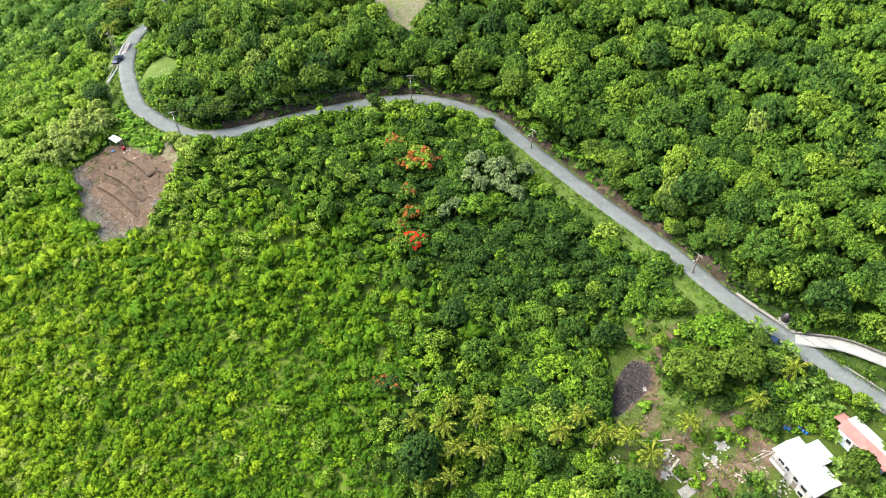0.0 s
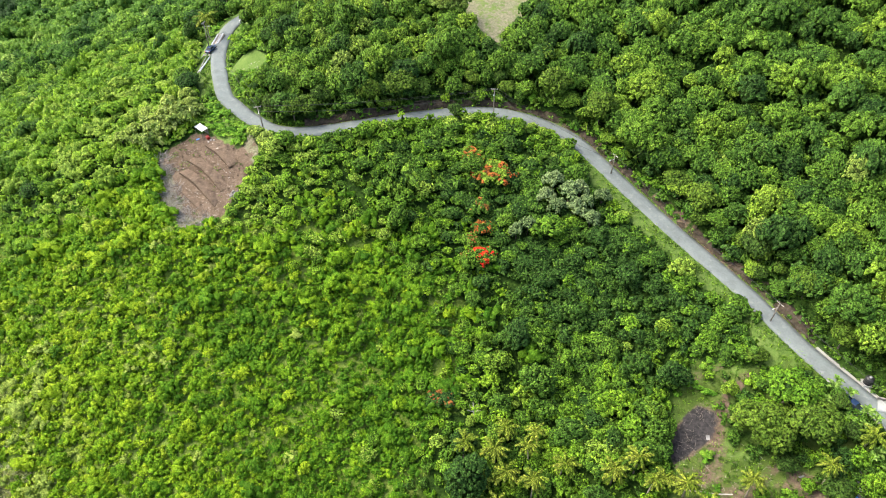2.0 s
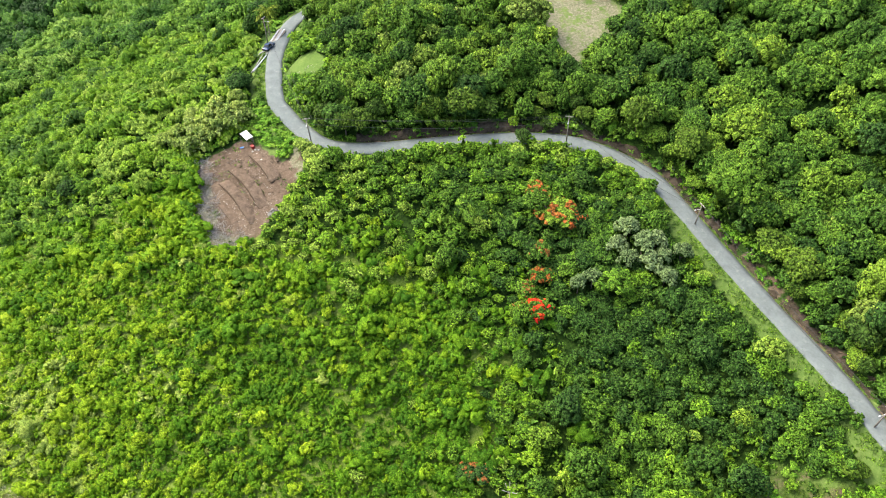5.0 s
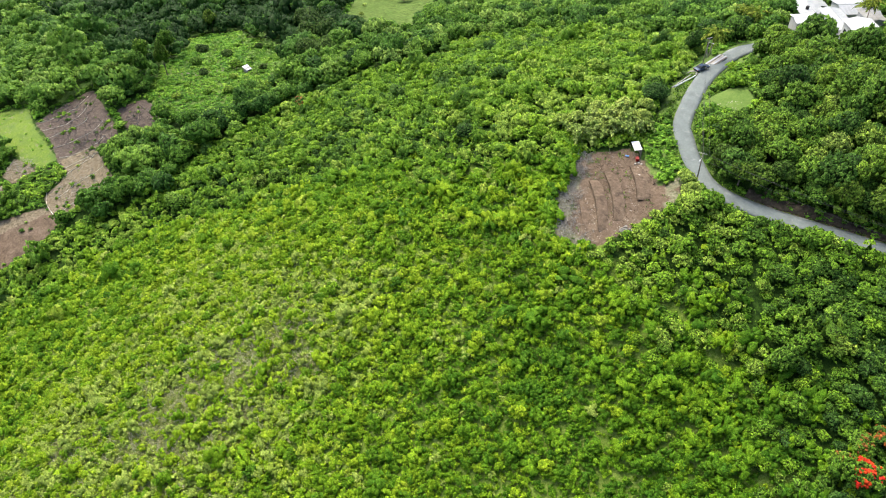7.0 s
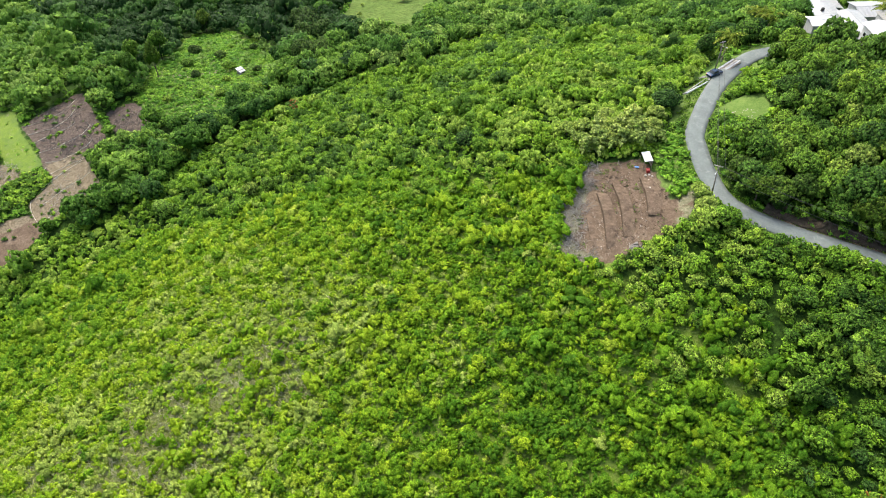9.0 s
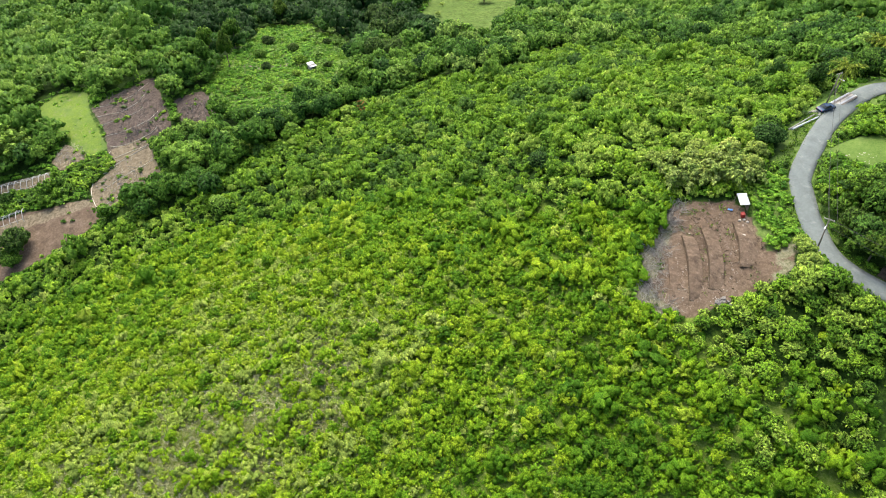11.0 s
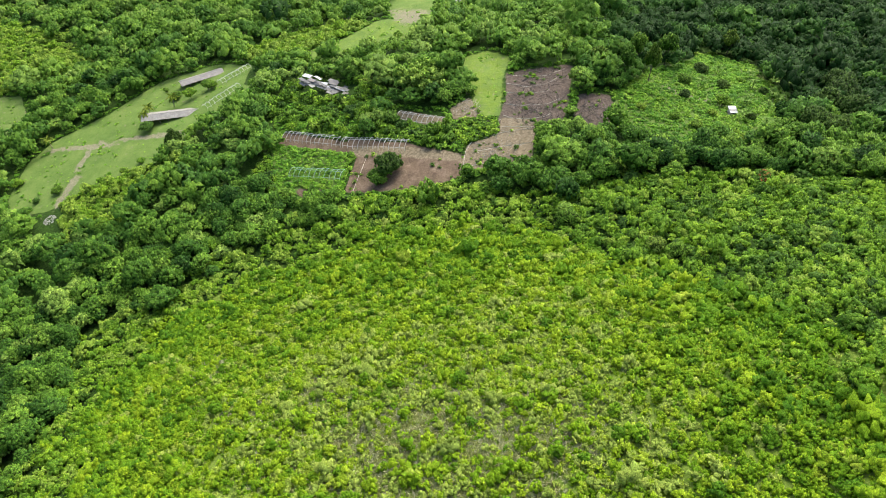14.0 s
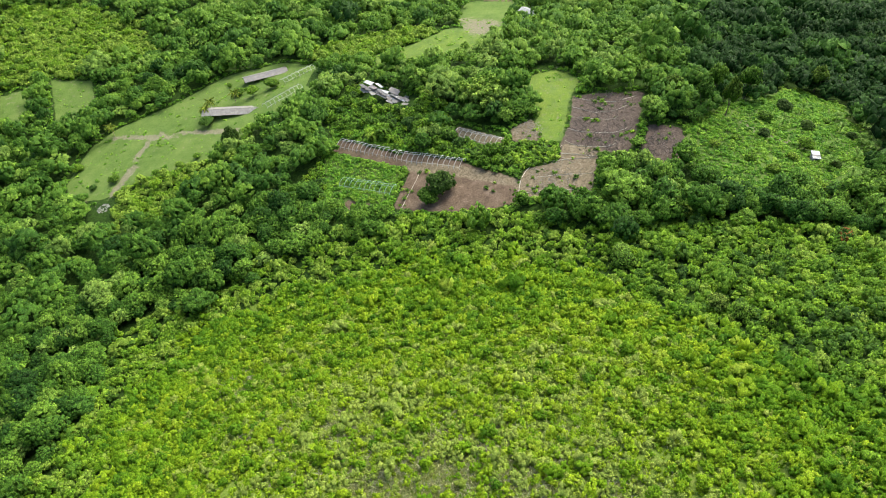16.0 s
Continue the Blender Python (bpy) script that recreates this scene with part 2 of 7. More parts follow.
LAWN_FAR = [(-252.5, 172.8), (-272, 182.7), (-292.5, 199.5), (-318, 213), (-313, 224), (-307, 234.4), (-289.7, 239.3), (-269.4, 233.7), (-254.4, 224.6), (-235, 201.3), (-226, 188), (-217, 178), (-226, 172), (-240.7, 174)]
BROWN_FAR = [(-372, 229), (-372, 274), (-354, 266), (-333, 240.3), (-317, 226.4), (-321, 220.5), (-323.7, 215.4)]
LAWN_EAST = [(-368, 276), (-366, 300), (-286, 250), (-284, 243), (-290, 242), (-316, 256)]
LAWN_FRONT = [(-79, 157), (-72.5, 151), (-66, 152), (-62.5, 157), (-64, 165), (-70, 173), (-75, 184), (-77, 189), (-84, 189), (-83, 178), (-80, 167)]
WEST_VERGE = [(-88.4, 177), (-85, 166), (-78.6, 152.5), (-81.6, 151), (-88.2, 165), (-91, 177)]
LOW_VERGE = [(16.5, 141.5), (25, 132), (36, 119), (46, 106.5), (43.5, 104.4), (33.5, 117), (22.5, 130), (14, 139.5)]
ROAD_END = [(-83.5, 180), (-90.5, 188), (-92, 199), (-87, 206), (-81.5, 203), (-83.5, 194)]
TERRACE = [(-268, 45), (-274, 69), (-252, 67.5), (-231, 65), (-229, 54), (-237, 44), (-251, 46)]
LOWER_BED = [(-227, 35), (-230, 45), (-239, 45), (-238, 57), (-215, 56), (-214, 34)]
SMALL_BED = [(-252, 71), (-252, 80.5), (-238, 83), (-228, 75), (-232, 68.5)]
MEADOW = [(-281, 23), (-289, 36), (-281, 46), (-263, 44), (-240, 45), (-241, 38), (-247, 34), (-255, 35), (-267, 31)]
BARE_BED = [(-253, 33), (-241, 39), (-240, 29), (-247, 27)]
STRIP = [(-239, -9), (-230, 16), (-223, 33), (-212, 35), (-209, 28), (-208, 18), (-209, 5), (-211, -4), (-225, -3), (-233, -4)]
HOOP_BED = [(-250, -36), (-237, -9), (-231, 17), (-226, 16), (-232, -10), (-243, -37)]
HOOP_BED_UP = [(-251, 8), (-242, 27), (-237, 25), (-246, 7)]
LUSH = [(-243, -40), (-234, -8), (-211, -4), (-215, -28)]
RED_PATCH = [(-217, -23), (-213.5, -11), (-206, -16)]
RIDGE_GRASS = [(-230, -149), (-254, -153), (-267, -148), (-284, -130), (-309, -116), (-322, -92), (-316, -72), (-294, -69), (-281, -80),
               (-262, -81), (-243, -89), (-233, -114), (-222, -125), (-220, -140)]
LEFT_FIELD = [(-300, -206), (-304, -186), (-284, -171), (-264, -178)]
LEFT_FIELD_LOW = [(-282, -222), (-291, -211), (-270, -196), (-262, -208)]
FAR_HILL = [(-355, -277), (-372, -246), (-365, -192), (-330, -158), (-311, -182), (-295, -210), (-291, -228)]
RIDGE_NORTH = [(-328, -86), (-346, -66), (-358, -41), (-344, -12), (-319, -33), (-309, -59)]
RIDGE_BUSH = [(-216, -122), (-228, -120), (-233, -110), (-243, -88), (-243, -72), (-231, -80), (-209, -90), (-203, -110)]
FAR_CLEAR = [(-374, -19), (-364, 3), (-341, 10), (-338, -4), (-350, -12)]
FAR_PADDOCK = [(-406, -20), (-402, 3), (-388, 6), (-364, 4), (-374, -20), (-390, -22)]
HOOP_CLEAR = [(-283, -86), (-297, -73), (-294, -65), (-284, -66), (-270, -77), (-272, -86)]
FAR_SOIL = [(-408, -18), (-436, -10), (-420, 12), (-403, 4)]
FAR_STRIP = [(-321, -46), (-334, -30), (-355, -19), (-341, 2), (-323, 6), (-311, -4), (-306, -13), (-305, -26), (-304, -38)]
SHACK_MEADOW = [(-245, 82), (-264, 86), (-275, 101), (-296, 118), (-292, 138), (-248, 142), (-229, 130), (-218, 116), (-219, 100), (-224, 86), (-232, 80)]
PLOT_EDGE = glide([(-83, 126), (-80, 121), (-76, 115), (-73, 112.5), (-68, 113.5)], 0.5)
TRACK_BED = [(-234, -6), (-229, 16), (-223, 33), (-219, 33), (-224, 15), (-229, -6)]
TRACKS = [glide([(-263, -123), (-252.6, -125.4), (-237, -123.3), (-224, -123.4)], 1.0), glide([(-260, -146), (-261, -126), (-263.5, -97.6), (-263, -82)], 1.0), glide([(-260.5, 99.3), (-253.4, 105.8), (-251, 112.7), (-250.4, 117)], 1.0), glide([(-61, 131), (-64, 136), (-65.5, 140)], 0.5)]
SOILS = [PLOT, BURN, BROWN_FAR, TERRACE, LOWER_BED, SMALL_BED, STRIP, RED_PATCH, HOOP_BED, HOOP_BED_UP, BARE_BED, FAR_SOIL]
GRASSES = [BARE_TOP, LAWN_BEND, ROAD_END, WEST_VERGE, LOW_VERGE, YARD, VERGE, LAWN_FAR, LAWN_EAST, MEADOW, RIDGE_GRASS, LEFT_FIELD, LEFT_FIELD_LOW, FAR_CLEAR, FAR_PADDOCK, HOOP_CLEAR, FAR_STRIP]
GARDEN = [(46, 89), (58, 93), (66, 84.5), (77, 71), (79, 52), (60, 50), (52, 54), (59, 60), (59, 69), (52, 74), (44, 76), (44, 84)]
FAR_GARDEN = [(-250, -38), (-238, -8), (-232, 16), (-224, 35), (-209, 35), (-205, 18), (-207, -4), (-213, -28), (-226, -43)]
BED_EDGE = [(-243, 28), (-239, 45), (-230, 46), (-226, 36), (-223, 32), (-231, 28)]
HOOP_FRONT = [(-252, 5), (-240, 29), (-230, 30), (-228, 18), (-233, 2), (-246, 2)]
RUIN_SLOPE = [(-292, -46), (-277, -8), (-263, 3), (-252, 4), (-237, -9), (-248, -37), (-264, -48)]
SHRUBS = [(-64, 116), (-41, 118), (-26, 114), (-12, 109), (-8, 100), (-8, 86), (-14, 74), (-14, 40), (-30, 0), (-110, -40), (-123, -50), (-147, -53), (-166, -40), (-180, -20),
          (-184, 5), (-187, 30), (-184, 58), (-163, 79), (-151, 90), (-127, 108), (-104, 118), (-88, 128)]
BOWL = [(-64, 116), (-62, 130), (-60, 134), (-30, 142), (-4, 148), (12, 144), (26, 128), (44, 106), (34, 92), (30, 60), (30, 30), (-14, 40), (-14, 74), (-8, 86), (-8, 100),
        (-12, 109), (-26, 114), (-41, 118)]
FAR_SLOPE = [(-64, 116), (-88, 128), (-127, 108), (-151, 90), (-184, 58), (-187, 5), (-203, -6), (-206, 30), (-204, 64), (-205, 96), (-203, 130), (-184, 154), (-186, 192), (-150, 214), (-96, 192), (-91, 185), (-84, 165), (-78, 150), (-66, 134)]
WEEDS = [(-79, 144), (-79.5, 151), (-76, 149.5), (-71, 145.5), (-66, 141.2), (-64.6, 131), (-70, 134.5)]


def dryness(x, y):
    return np.exp(-((x + 106) / 22) ** 2 - ((y - 40) / 32) ** 2)


GREY_SPOTS = [(-107, 62, 4.5), (-93, 60, 3.5), (-105, 48, 6), (-97, 40, 4.5), (-108, 36, 7), (-107.6, 27, 6), (-120, -6, 5), (-111, 55, 4.5), (-125, 11, 5), (-137, -22, 5), (-101, 31, 6)]


def greyness(x, y):
    """Patches of bare twigs on the brow."""
    return np.max([np.exp(-((x - gx) ** 2 + (y - gy) ** 2) / gr ** 2) for gx, gy, gr in GREY_SPOTS], axis=0)


def land(x, y):
    """Height of the finished ground."""
    shape = np.shape(x)
    x, y = np.ravel(np.asarray(x, float)), np.ravel(np.asarray(y, float))
    z = hill(x, y) + 0.35 * wave(x, y, 9, 1) + 0.12 * wave(x, y, 2.7, 2)
    d, k = far_from(x, y, DRIVE_LINE)
    near = np.clip((d - 3.0) / 2.0, 0, 1)
    z = (np.interp(k, np.arange(len(DRIVE_LINE)), drive_z) - 0.16) * (1 - near) + z * near
    d, k = far_from(x, y, ROAD_LINE)
    near = np.clip((d - 3.4) / 2.6, 0, 1)
    near = near * near * (3 - 2 * near)
    z = (road_z[k] - 0.16) * (1 - near) + z * near
    return z.reshape(shape)


drive_z = hill(DRIVE_LINE[:, 0], DRIVE_LINE[:, 1])
_, near_road = far_from(DRIVE_LINE[:3, 0], DRIVE_LINE[:3, 1], ROAD_LINE)
drive_z[:3] = road_z[near_road]
drive_z = np.convolve(np.pad(drive_z, 3, mode="edge"), np.ones(7) / 7, "valid")


def at(x, y, dz=0.0):
    return Vector((x, y, float(land(np.array([x]), np.array([y]))[0]) + dz))


def quads_mesh(name, verts, quads, mats=(), tint=None, smooth=False, mat_index=None):
    me = bpy.data.meshes.new(name)
    me.vertices.add(len(verts))
    me.vertices.foreach_set("co", np.ascontiguousarray(verts, np.float32).ravel())
    flat = quads.ravel()
    flat = flat[flat >= 0]
    sides = np.where(quads[:, 3] < 0, 3, 4)
    me.loops.add(len(flat))
    me.loops.foreach_set("vertex_index", np.ascontiguousarray(flat, np.int32))
    me.polygons.add(len(quads))
    me.polygons.foreach_set("loop_start", np.concatenate([[0], np.cumsum(sides)[:-1]]).astype(np.int32))
    me.polygons.foreach_set("use_smooth", np.full(len(quads), smooth))
    for m in mats:
        me.materials.append(m)
    if mat_index is not None:
        me.polygons.foreach_set("material_index", np.ascontiguousarray(mat_index, np.int32))
    if tint is not None:
        me.attributes.new("tint", "FLOAT", "POINT").data.foreach_set("value", np.ascontiguousarray(tint, np.float32))
    me.update(calc_edges=True)
    return me


# ---------------------------------------------------------------- ground


def ground_material():
    m, n, l, b = material("ground", 0.95, 0, 0.1)

    def mask(name, size, noisy):
        a = n.new("ShaderNodeAttribute")
        a.attribute_name = name
        wob = calc(n, l, "MULTIPLY", calc(n, l, "SUBTRACT", noise_at(n, l, size, 5, 0.7), 0.5), noisy)
        s = n.new("ShaderNodeMapRange")
        s.inputs["From Min"].default_value, s.inputs["From Max"].default_value = -0.15, 0.25
        l.new(calc(n, l, "ADD", a.outputs["Fac"], wob), s.inputs["Value"])
        return s.outputs["Result"]

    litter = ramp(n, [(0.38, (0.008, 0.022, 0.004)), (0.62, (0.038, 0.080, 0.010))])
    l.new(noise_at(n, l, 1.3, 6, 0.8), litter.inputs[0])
    grass = ramp(n, [(0.34, (0.045, 0.088, 0.016)), (0.5, (0.092, 0.150, 0.032)), (0.66, (0.155, 0.198, 0.060))])
    l.new(calc(n, l, "ADD", calc(n, l, "MULTIPLY", noise_at(n, l, 0.11, 6, 0.75), 0.45), calc(n, l, "MULTIPLY", noise_at(n, l, 1.9, 6, 0.85), 0.55)), grass.inputs[0])
    soil = ramp(n, [(0.36, (0.048, 0.034, 0.023)), (0.5, (0.110, 0.080, 0.056)), (0.64, (0.205, 0.160, 0.118))])
    l.new(calc(n, l, "ADD", calc(n, l, "MULTIPLY", noise_at(n, l, 0.22, 6, 0.7), 0.4), calc(n, l, "MULTIPLY", noise_at(n, l, 1.7, 6, 0.85), 0.6)), soil.inputs[0])
    grey = ramp(n, [(0.36, (0.034, 0.026, 0.021)), (0.5, (0.078, 0.060, 0.050)), (0.64, (0.150, 0.125, 0.105))])
    l.new(noise_at(n, l, 1.3, 6, 0.88), grey.inputs[0])
    tan = ramp(n, [(0.36, (0.070, 0.056, 0.034)), (0.5, (0.150, 0.124, 0.082)), (0.64, (0.26, 0.218, 0.158))])
    l.new(noise_at(n, l, 1.2, 6, 0.85), tan.inputs[0])
    ash = ramp(n, [(0.35, (0.012, 0.012, 0.013)), (0.65, (0.05, 0.046, 0.045))])
    l.new(noise_at(n, l, 1.3, 5, 0.7), ash.inputs[0])
    dry = ramp(n, [(0.36, (0.085, 0.092, 0.046)), (0.5, (0.165, 0.160, 0.100)), (0.64, (0.265, 0.255, 0.185))])
    l.new(noise_at(n, l, 1.7, 6, 0.88), dry.inputs[0])
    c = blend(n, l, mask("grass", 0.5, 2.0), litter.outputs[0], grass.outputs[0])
    turf = ramp(n, [(0.36, (0.062, 0.120, 0.012)), (0.5, (0.120, 0.185, 0.024)), (0.63, (0.19, 0.23, 0.065))])
    l.new(noise_at(n, l, 3.0, 6, 0.85), turf.inputs[0])
    c = blend(n, l, mask("turf", 0.3, 2.0), c, turf.outputs[0])
    # yard and garden grass, tree shade put into its colour; also dulls the far lawn
    lawn = ramp(n, [(0.36, (0.024, 0.046, 0.008)), (0.5, (0.052, 0.086, 0.014)), (0.64, (0.092, 0.118, 0.032))])
    l.new(calc(n, l, "ADD", calc(n, l, "MULTIPLY", noise_at(n, l, 0.4, 5, 0.7), 0.4), calc(n, l, "MULTIPLY", noise_at(n, l, 2.6, 6, 0.85), 0.6)), lawn.inputs[0])
    c = blend(n, l, mask("lawn", 0.5, 2.0), c, lawn.outputs[0])
    c = blend(n, l, mask("soil", 0.6, 2.0), c, soil.outputs[0])
    c = blend(n, l, mask("grey", 0.6, 1.5), c, grey.outputs[0])
    c = blend(n, l, mask("tan", 0.6, 1.5), c, tan.outputs[0])
    c = blend(n, l, mask("dry", 0.4, 3.0), c, dry.outputs[0])
    c = blend(n, l, mask("ash", 0.8, 2.0), c, ash.outputs[0])
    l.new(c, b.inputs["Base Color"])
    bumped(n, l, b, noise_at(n, l, 2.5, 6, 0.7), 0.6, 0.2)
    return m


def spread(lo, hi, step, reach):
    core = np.arange(lo, hi + 0.01, step)
    grow = np.cumsum(np.geomspace(step * 1.5, reach / 3, 14))
    return np.concatenate([lo - grow[::-1], core, hi + grow])


def build_ground():
    gx, gy = spread(-340, 122, 2.4, 2600), spread(-212, 288, 2.4, 2600)
    X, Y = np.meshgrid(gx, gy)
    Z = land(X, Y)
    # furrows of the hoed plot run along it
    along = np.array((0.72, 0.69))
    inplot = np.clip(depth_in(X, Y, PLOT) / 1.0, 0, 1)
    Z += inplot * 0.15 * wave(X, Y, 1.4, 5)
    n, m = X.shape
    idx = np.arange(n * m).reshape(n, m)
    quads = np.stack([idx[:-1, :-1], idx[:-1, 1:], idx[1:, 1:], idx[1:, :-1]], -1).reshape(-1, 4)
    me = quads_mesh("ground", np.stack([X, Y, Z], -1).reshape(-1, 3), quads, [ground_material()], smooth=True)
    x, y = X.ravel(), Y.ravel()

    def layer(name, value):
        me.attributes.new(name, "FLOAT", "POINT").data.foreach_set("value", np.clip(value, -2, 2).astype(np.float32))

    d, k = far_from(x, y, ROAD_LINE)
    side = ROAD_LINE[np.minimum(k + 1, len(ROAD_LINE) - 1)] - ROAD_LINE[np.maximum(k - 1, 0)]
    up = side[:, 0] * (y - ROAD_LINE[k, 1]) - side[:, 1] * (x - ROAD_LINE[k, 0]) > 0
    soil = np.max([depth_in(x, y, p) for p in SOILS], axis=0)
    bank = np.where(up & (x > -50) & (x < 56), 1.3 - np.abs(d - 3.4) + 0.8 * wave(x, y, 8, 3), -2)
    grass = np.max([depth_in(x, y, p) for p in GRASSES] + [np.where(up, 2.6, 4.4) - d, depth_in(x, y, LUSH), depth_in(x, y, SHACK_MEADOW), depth_in(x, y, WEEDS)], axis=0)
    layer("turf", np.maximum(depth_in(x, y, SHRUBS) * 0.12, np.maximum(np.minimum(depth_in(x, y, MEADOW) * 0.2, 0.1), np.minimum(depth_in(x, y, FAR_STRIP) * 0.2, 0.0))))
    layer("lawn", np.maximum(np.minimum(depth_in(x, y, YARD) * 0.3, 0.3), np.maximum(depth_in(x, y, GARDEN) * 0.1, np.minimum(depth_in(x, y, LAWN_FAR) * 0.1, 0.08))))
    layer("grass", grass)
    yard_soil = np.minimum(depth_in(x, y, YARD), 0.9 * wave(x, y, 4.5, 7) + 0.6 * wave(x, y, 11, 4) - 0.12)
    tracks = np.max([1.5 - far_from(x, y, p)[0] for p in TRACKS], axis=0)
    layer("soil", np.max([soil, bank, yard_soil], axis=0))
    layer("grey", np.max([depth_in(x, y, p) for p in (TERRACE, SMALL_BED)], axis=0))
    layer("tan", np.maximum(np.max([depth_in(x, y, p) for p in (LOWER_BED, HOOP_BED_UP, BARE_BED, TRACK_BED)], axis=0), -2))
    layer("ash", depth_in(x, y, BURN))
    layer("dry", np.max([np.minimum(depth_in(x, y, BARE_TOP) * 0.25, 0.24), 1.6 - np.abs(far_from(x, y, PLOT_EDGE)[0] - 0.8), tracks - 0.2, depth_in(x, y, FAR_CLEAR) * 0.15, np.minimum(depth_in(x, y, MEADOW) * 0.1, -0.38), np.minimum(depth_in(x, y, LEFT_FIELD) * 0.1, -0.36), np.minimum(depth_in(x, y, LEFT_FIELD_LOW) * 0.1, -0.36), np.minimum(depth_in(x, y, RIDGE_GRASS) * 0.1, -0.45)], axis=0))
    return tagged(new("ground", me), "green and brown hillside ground with clearings", "ground", kind="structure")


ground = build_ground()


def ribbon(line, z, half, lift, thick=0.15, crown=0.04):
    """A strip with sides along a line."""
    t = np.gradient(line, axis=0)
    t /= np.linalg.norm(t, axis=1)[:, None]
    side = np.stack([t[:, 1], -t[:, 0]], 1)
    rows = []
    wob = 1 + 0.05 * wave(line[:, 0], line[:, 1], 4, 3)
    for o, dz in ((-1.0, -thick), (-1.0, 0), (-0.5, crown * 0.7), (0, crown), (0.5, crown * 0.7), (1.0, 0), (1.0, -thick)):
        p = line + side * (half * o * wob)[:, None]
        rows.append(np.column_stack([p, z + lift + dz]))
    V = np.array(rows)
    r, n = V.shape[:2]
    idx = np.arange(r * n).reshape(r, n)
    q = np.stack([idx[:-1, :-1], idx[:-1, 1:], idx[1:, 1:], idx[1:, :-1]], -1).reshape(-1, 4)[:, ::-1]
    return V.reshape(-1, 3), q


asphalt = surface("asphalt", (0.106, 0.124, 0.122), (0.158, 0.182, 0.178), 0.25, 0.9, 0, 0.2, stain=(0.188, 0.210, 0.202), fine=9)
concrete = surface("concrete", (0.20, 0.20, 0.185), (0.30, 0.298, 0.28), 0.3, 0.85, 0, 0.3, stain=(0.24, 0.23, 0.20), fine=9)
V, Q = ribbon(ROAD_LINE, road_z, ROAD_HALF, 0.03, 0.4)
tagged(new("road", quads_mesh("road", V, Q, [asphalt], smooth=True)), "narrow worn grey asphalt road winding along the hillside", "road", kind="structure")
V, Q = ribbon(DRIVE_LINE, drive_z, 1.2, 0.07, 0.4)
drive_concrete = surface("driveway_concrete", (0.215, 0.23, 0.222), (0.29, 0.305, 0.293), 0.3, 0.85, 0, 0.3, stain=(0.30, 0.30, 0.28), fine=9)
tagged(new("driveway", quads_mesh("driveway", V, Q, [drive_concrete], smooth=True)), "pale concrete driveway branching off the road", "driveway", kind="structure")

# ---------------------------------------------------------------- plants
rng = np.random.default_rng(7)


def rosettes(r, centres, radii, leaf, gap, low=0.05, up=0.45, loose=0.2, droop=0.55, points=6):
    """Drooping leaf tufts spread evenly over the skin of a group of lobes: verts, faces."""
    ps, ds = [], []
    for c, q in zip(centres, radii):
        n = max(4, int(4 * math.pi * q * q / (gap * gap)))
        k = np.arange(n) + r.uniform(0.2, 0.8)
        z = 1 - 2 * k / n
        a = k * 2.39996 + r.uniform(0, 6.28)
        flat = np.sqrt(np.maximum(1 - z * z, 0))
        d = np.stack([flat * np.cos(a), flat * np.sin(a), z], 1) + r.normal(scale=0.10, size=(n, 3))
        d /= np.linalg.norm(d, axis=1)[:, None]
        p = c + d * (q * r.uniform(0.86, 1.12, n))[:, None]
        buried = d[:, 2] < low
        for c2, q2 in zip(centres, radii):
            if c2 is not c:
                buried |= np.linalg.norm(p - c2, axis=1) < q2 * 0.86
        ps.append(p[~buried])
        ds.append(d[~buried])
    p, d = np.concatenate(ps), np.concatenate(ds)
    n = len(p)
    nrm = d * 0.8 + r.normal(scale=loose, size=d.shape) + np.array((0, 0, up))
    nrm /= np.linalg.norm(nrm, axis=1)[:, None]
    t = np.cross(nrm, r.normal(size=nrm.shape))
    t /= np.linalg.norm(t, axis=1)[:, None]
    b = np.cross(nrm, t)
    s = leaf * r.uniform(0.7, 1.35, n)
    rows = [p + nrm * (s * r.uniform(0.15, 0.45, n))[:, None]]
    for k in range(points):
        a = 2 * math.pi * k / points + r.normal(scale=0.22, size=n)
        m = s * r.uniform(0.62, 1.28, n)
        rows.append(p + t * (np.cos(a) * m)[:, None] + b * (np.sin(a) * m)[:, None] - nrm * (s * droop * r.uniform(0.3, 1.5, n))[:, None])
    V = np.stack(rows, 1)
    base = (np.arange(n) * (points + 1))[:, None]
    Q = np.concatenate([np.column_stack([base, base + 1 + k, base + 1 + (k + 1) % points, np.full(n, -1)]) for k in range(points)])
    return V.reshape(-1, 3), Q


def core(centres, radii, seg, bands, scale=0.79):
    """Lumpy body of inner leaves: a dome that follows the lobes, mostly coloured as the shade between tufts."""
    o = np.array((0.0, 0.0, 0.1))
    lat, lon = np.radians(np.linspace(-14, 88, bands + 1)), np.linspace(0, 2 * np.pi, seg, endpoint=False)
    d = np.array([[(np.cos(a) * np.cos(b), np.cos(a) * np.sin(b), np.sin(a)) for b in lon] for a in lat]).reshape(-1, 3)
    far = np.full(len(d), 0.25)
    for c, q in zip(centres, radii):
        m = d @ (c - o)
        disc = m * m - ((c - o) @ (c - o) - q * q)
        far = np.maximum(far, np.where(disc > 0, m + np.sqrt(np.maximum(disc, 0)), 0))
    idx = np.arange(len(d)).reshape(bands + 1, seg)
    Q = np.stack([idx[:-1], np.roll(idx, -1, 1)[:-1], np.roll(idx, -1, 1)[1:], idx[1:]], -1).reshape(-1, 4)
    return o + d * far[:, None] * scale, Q


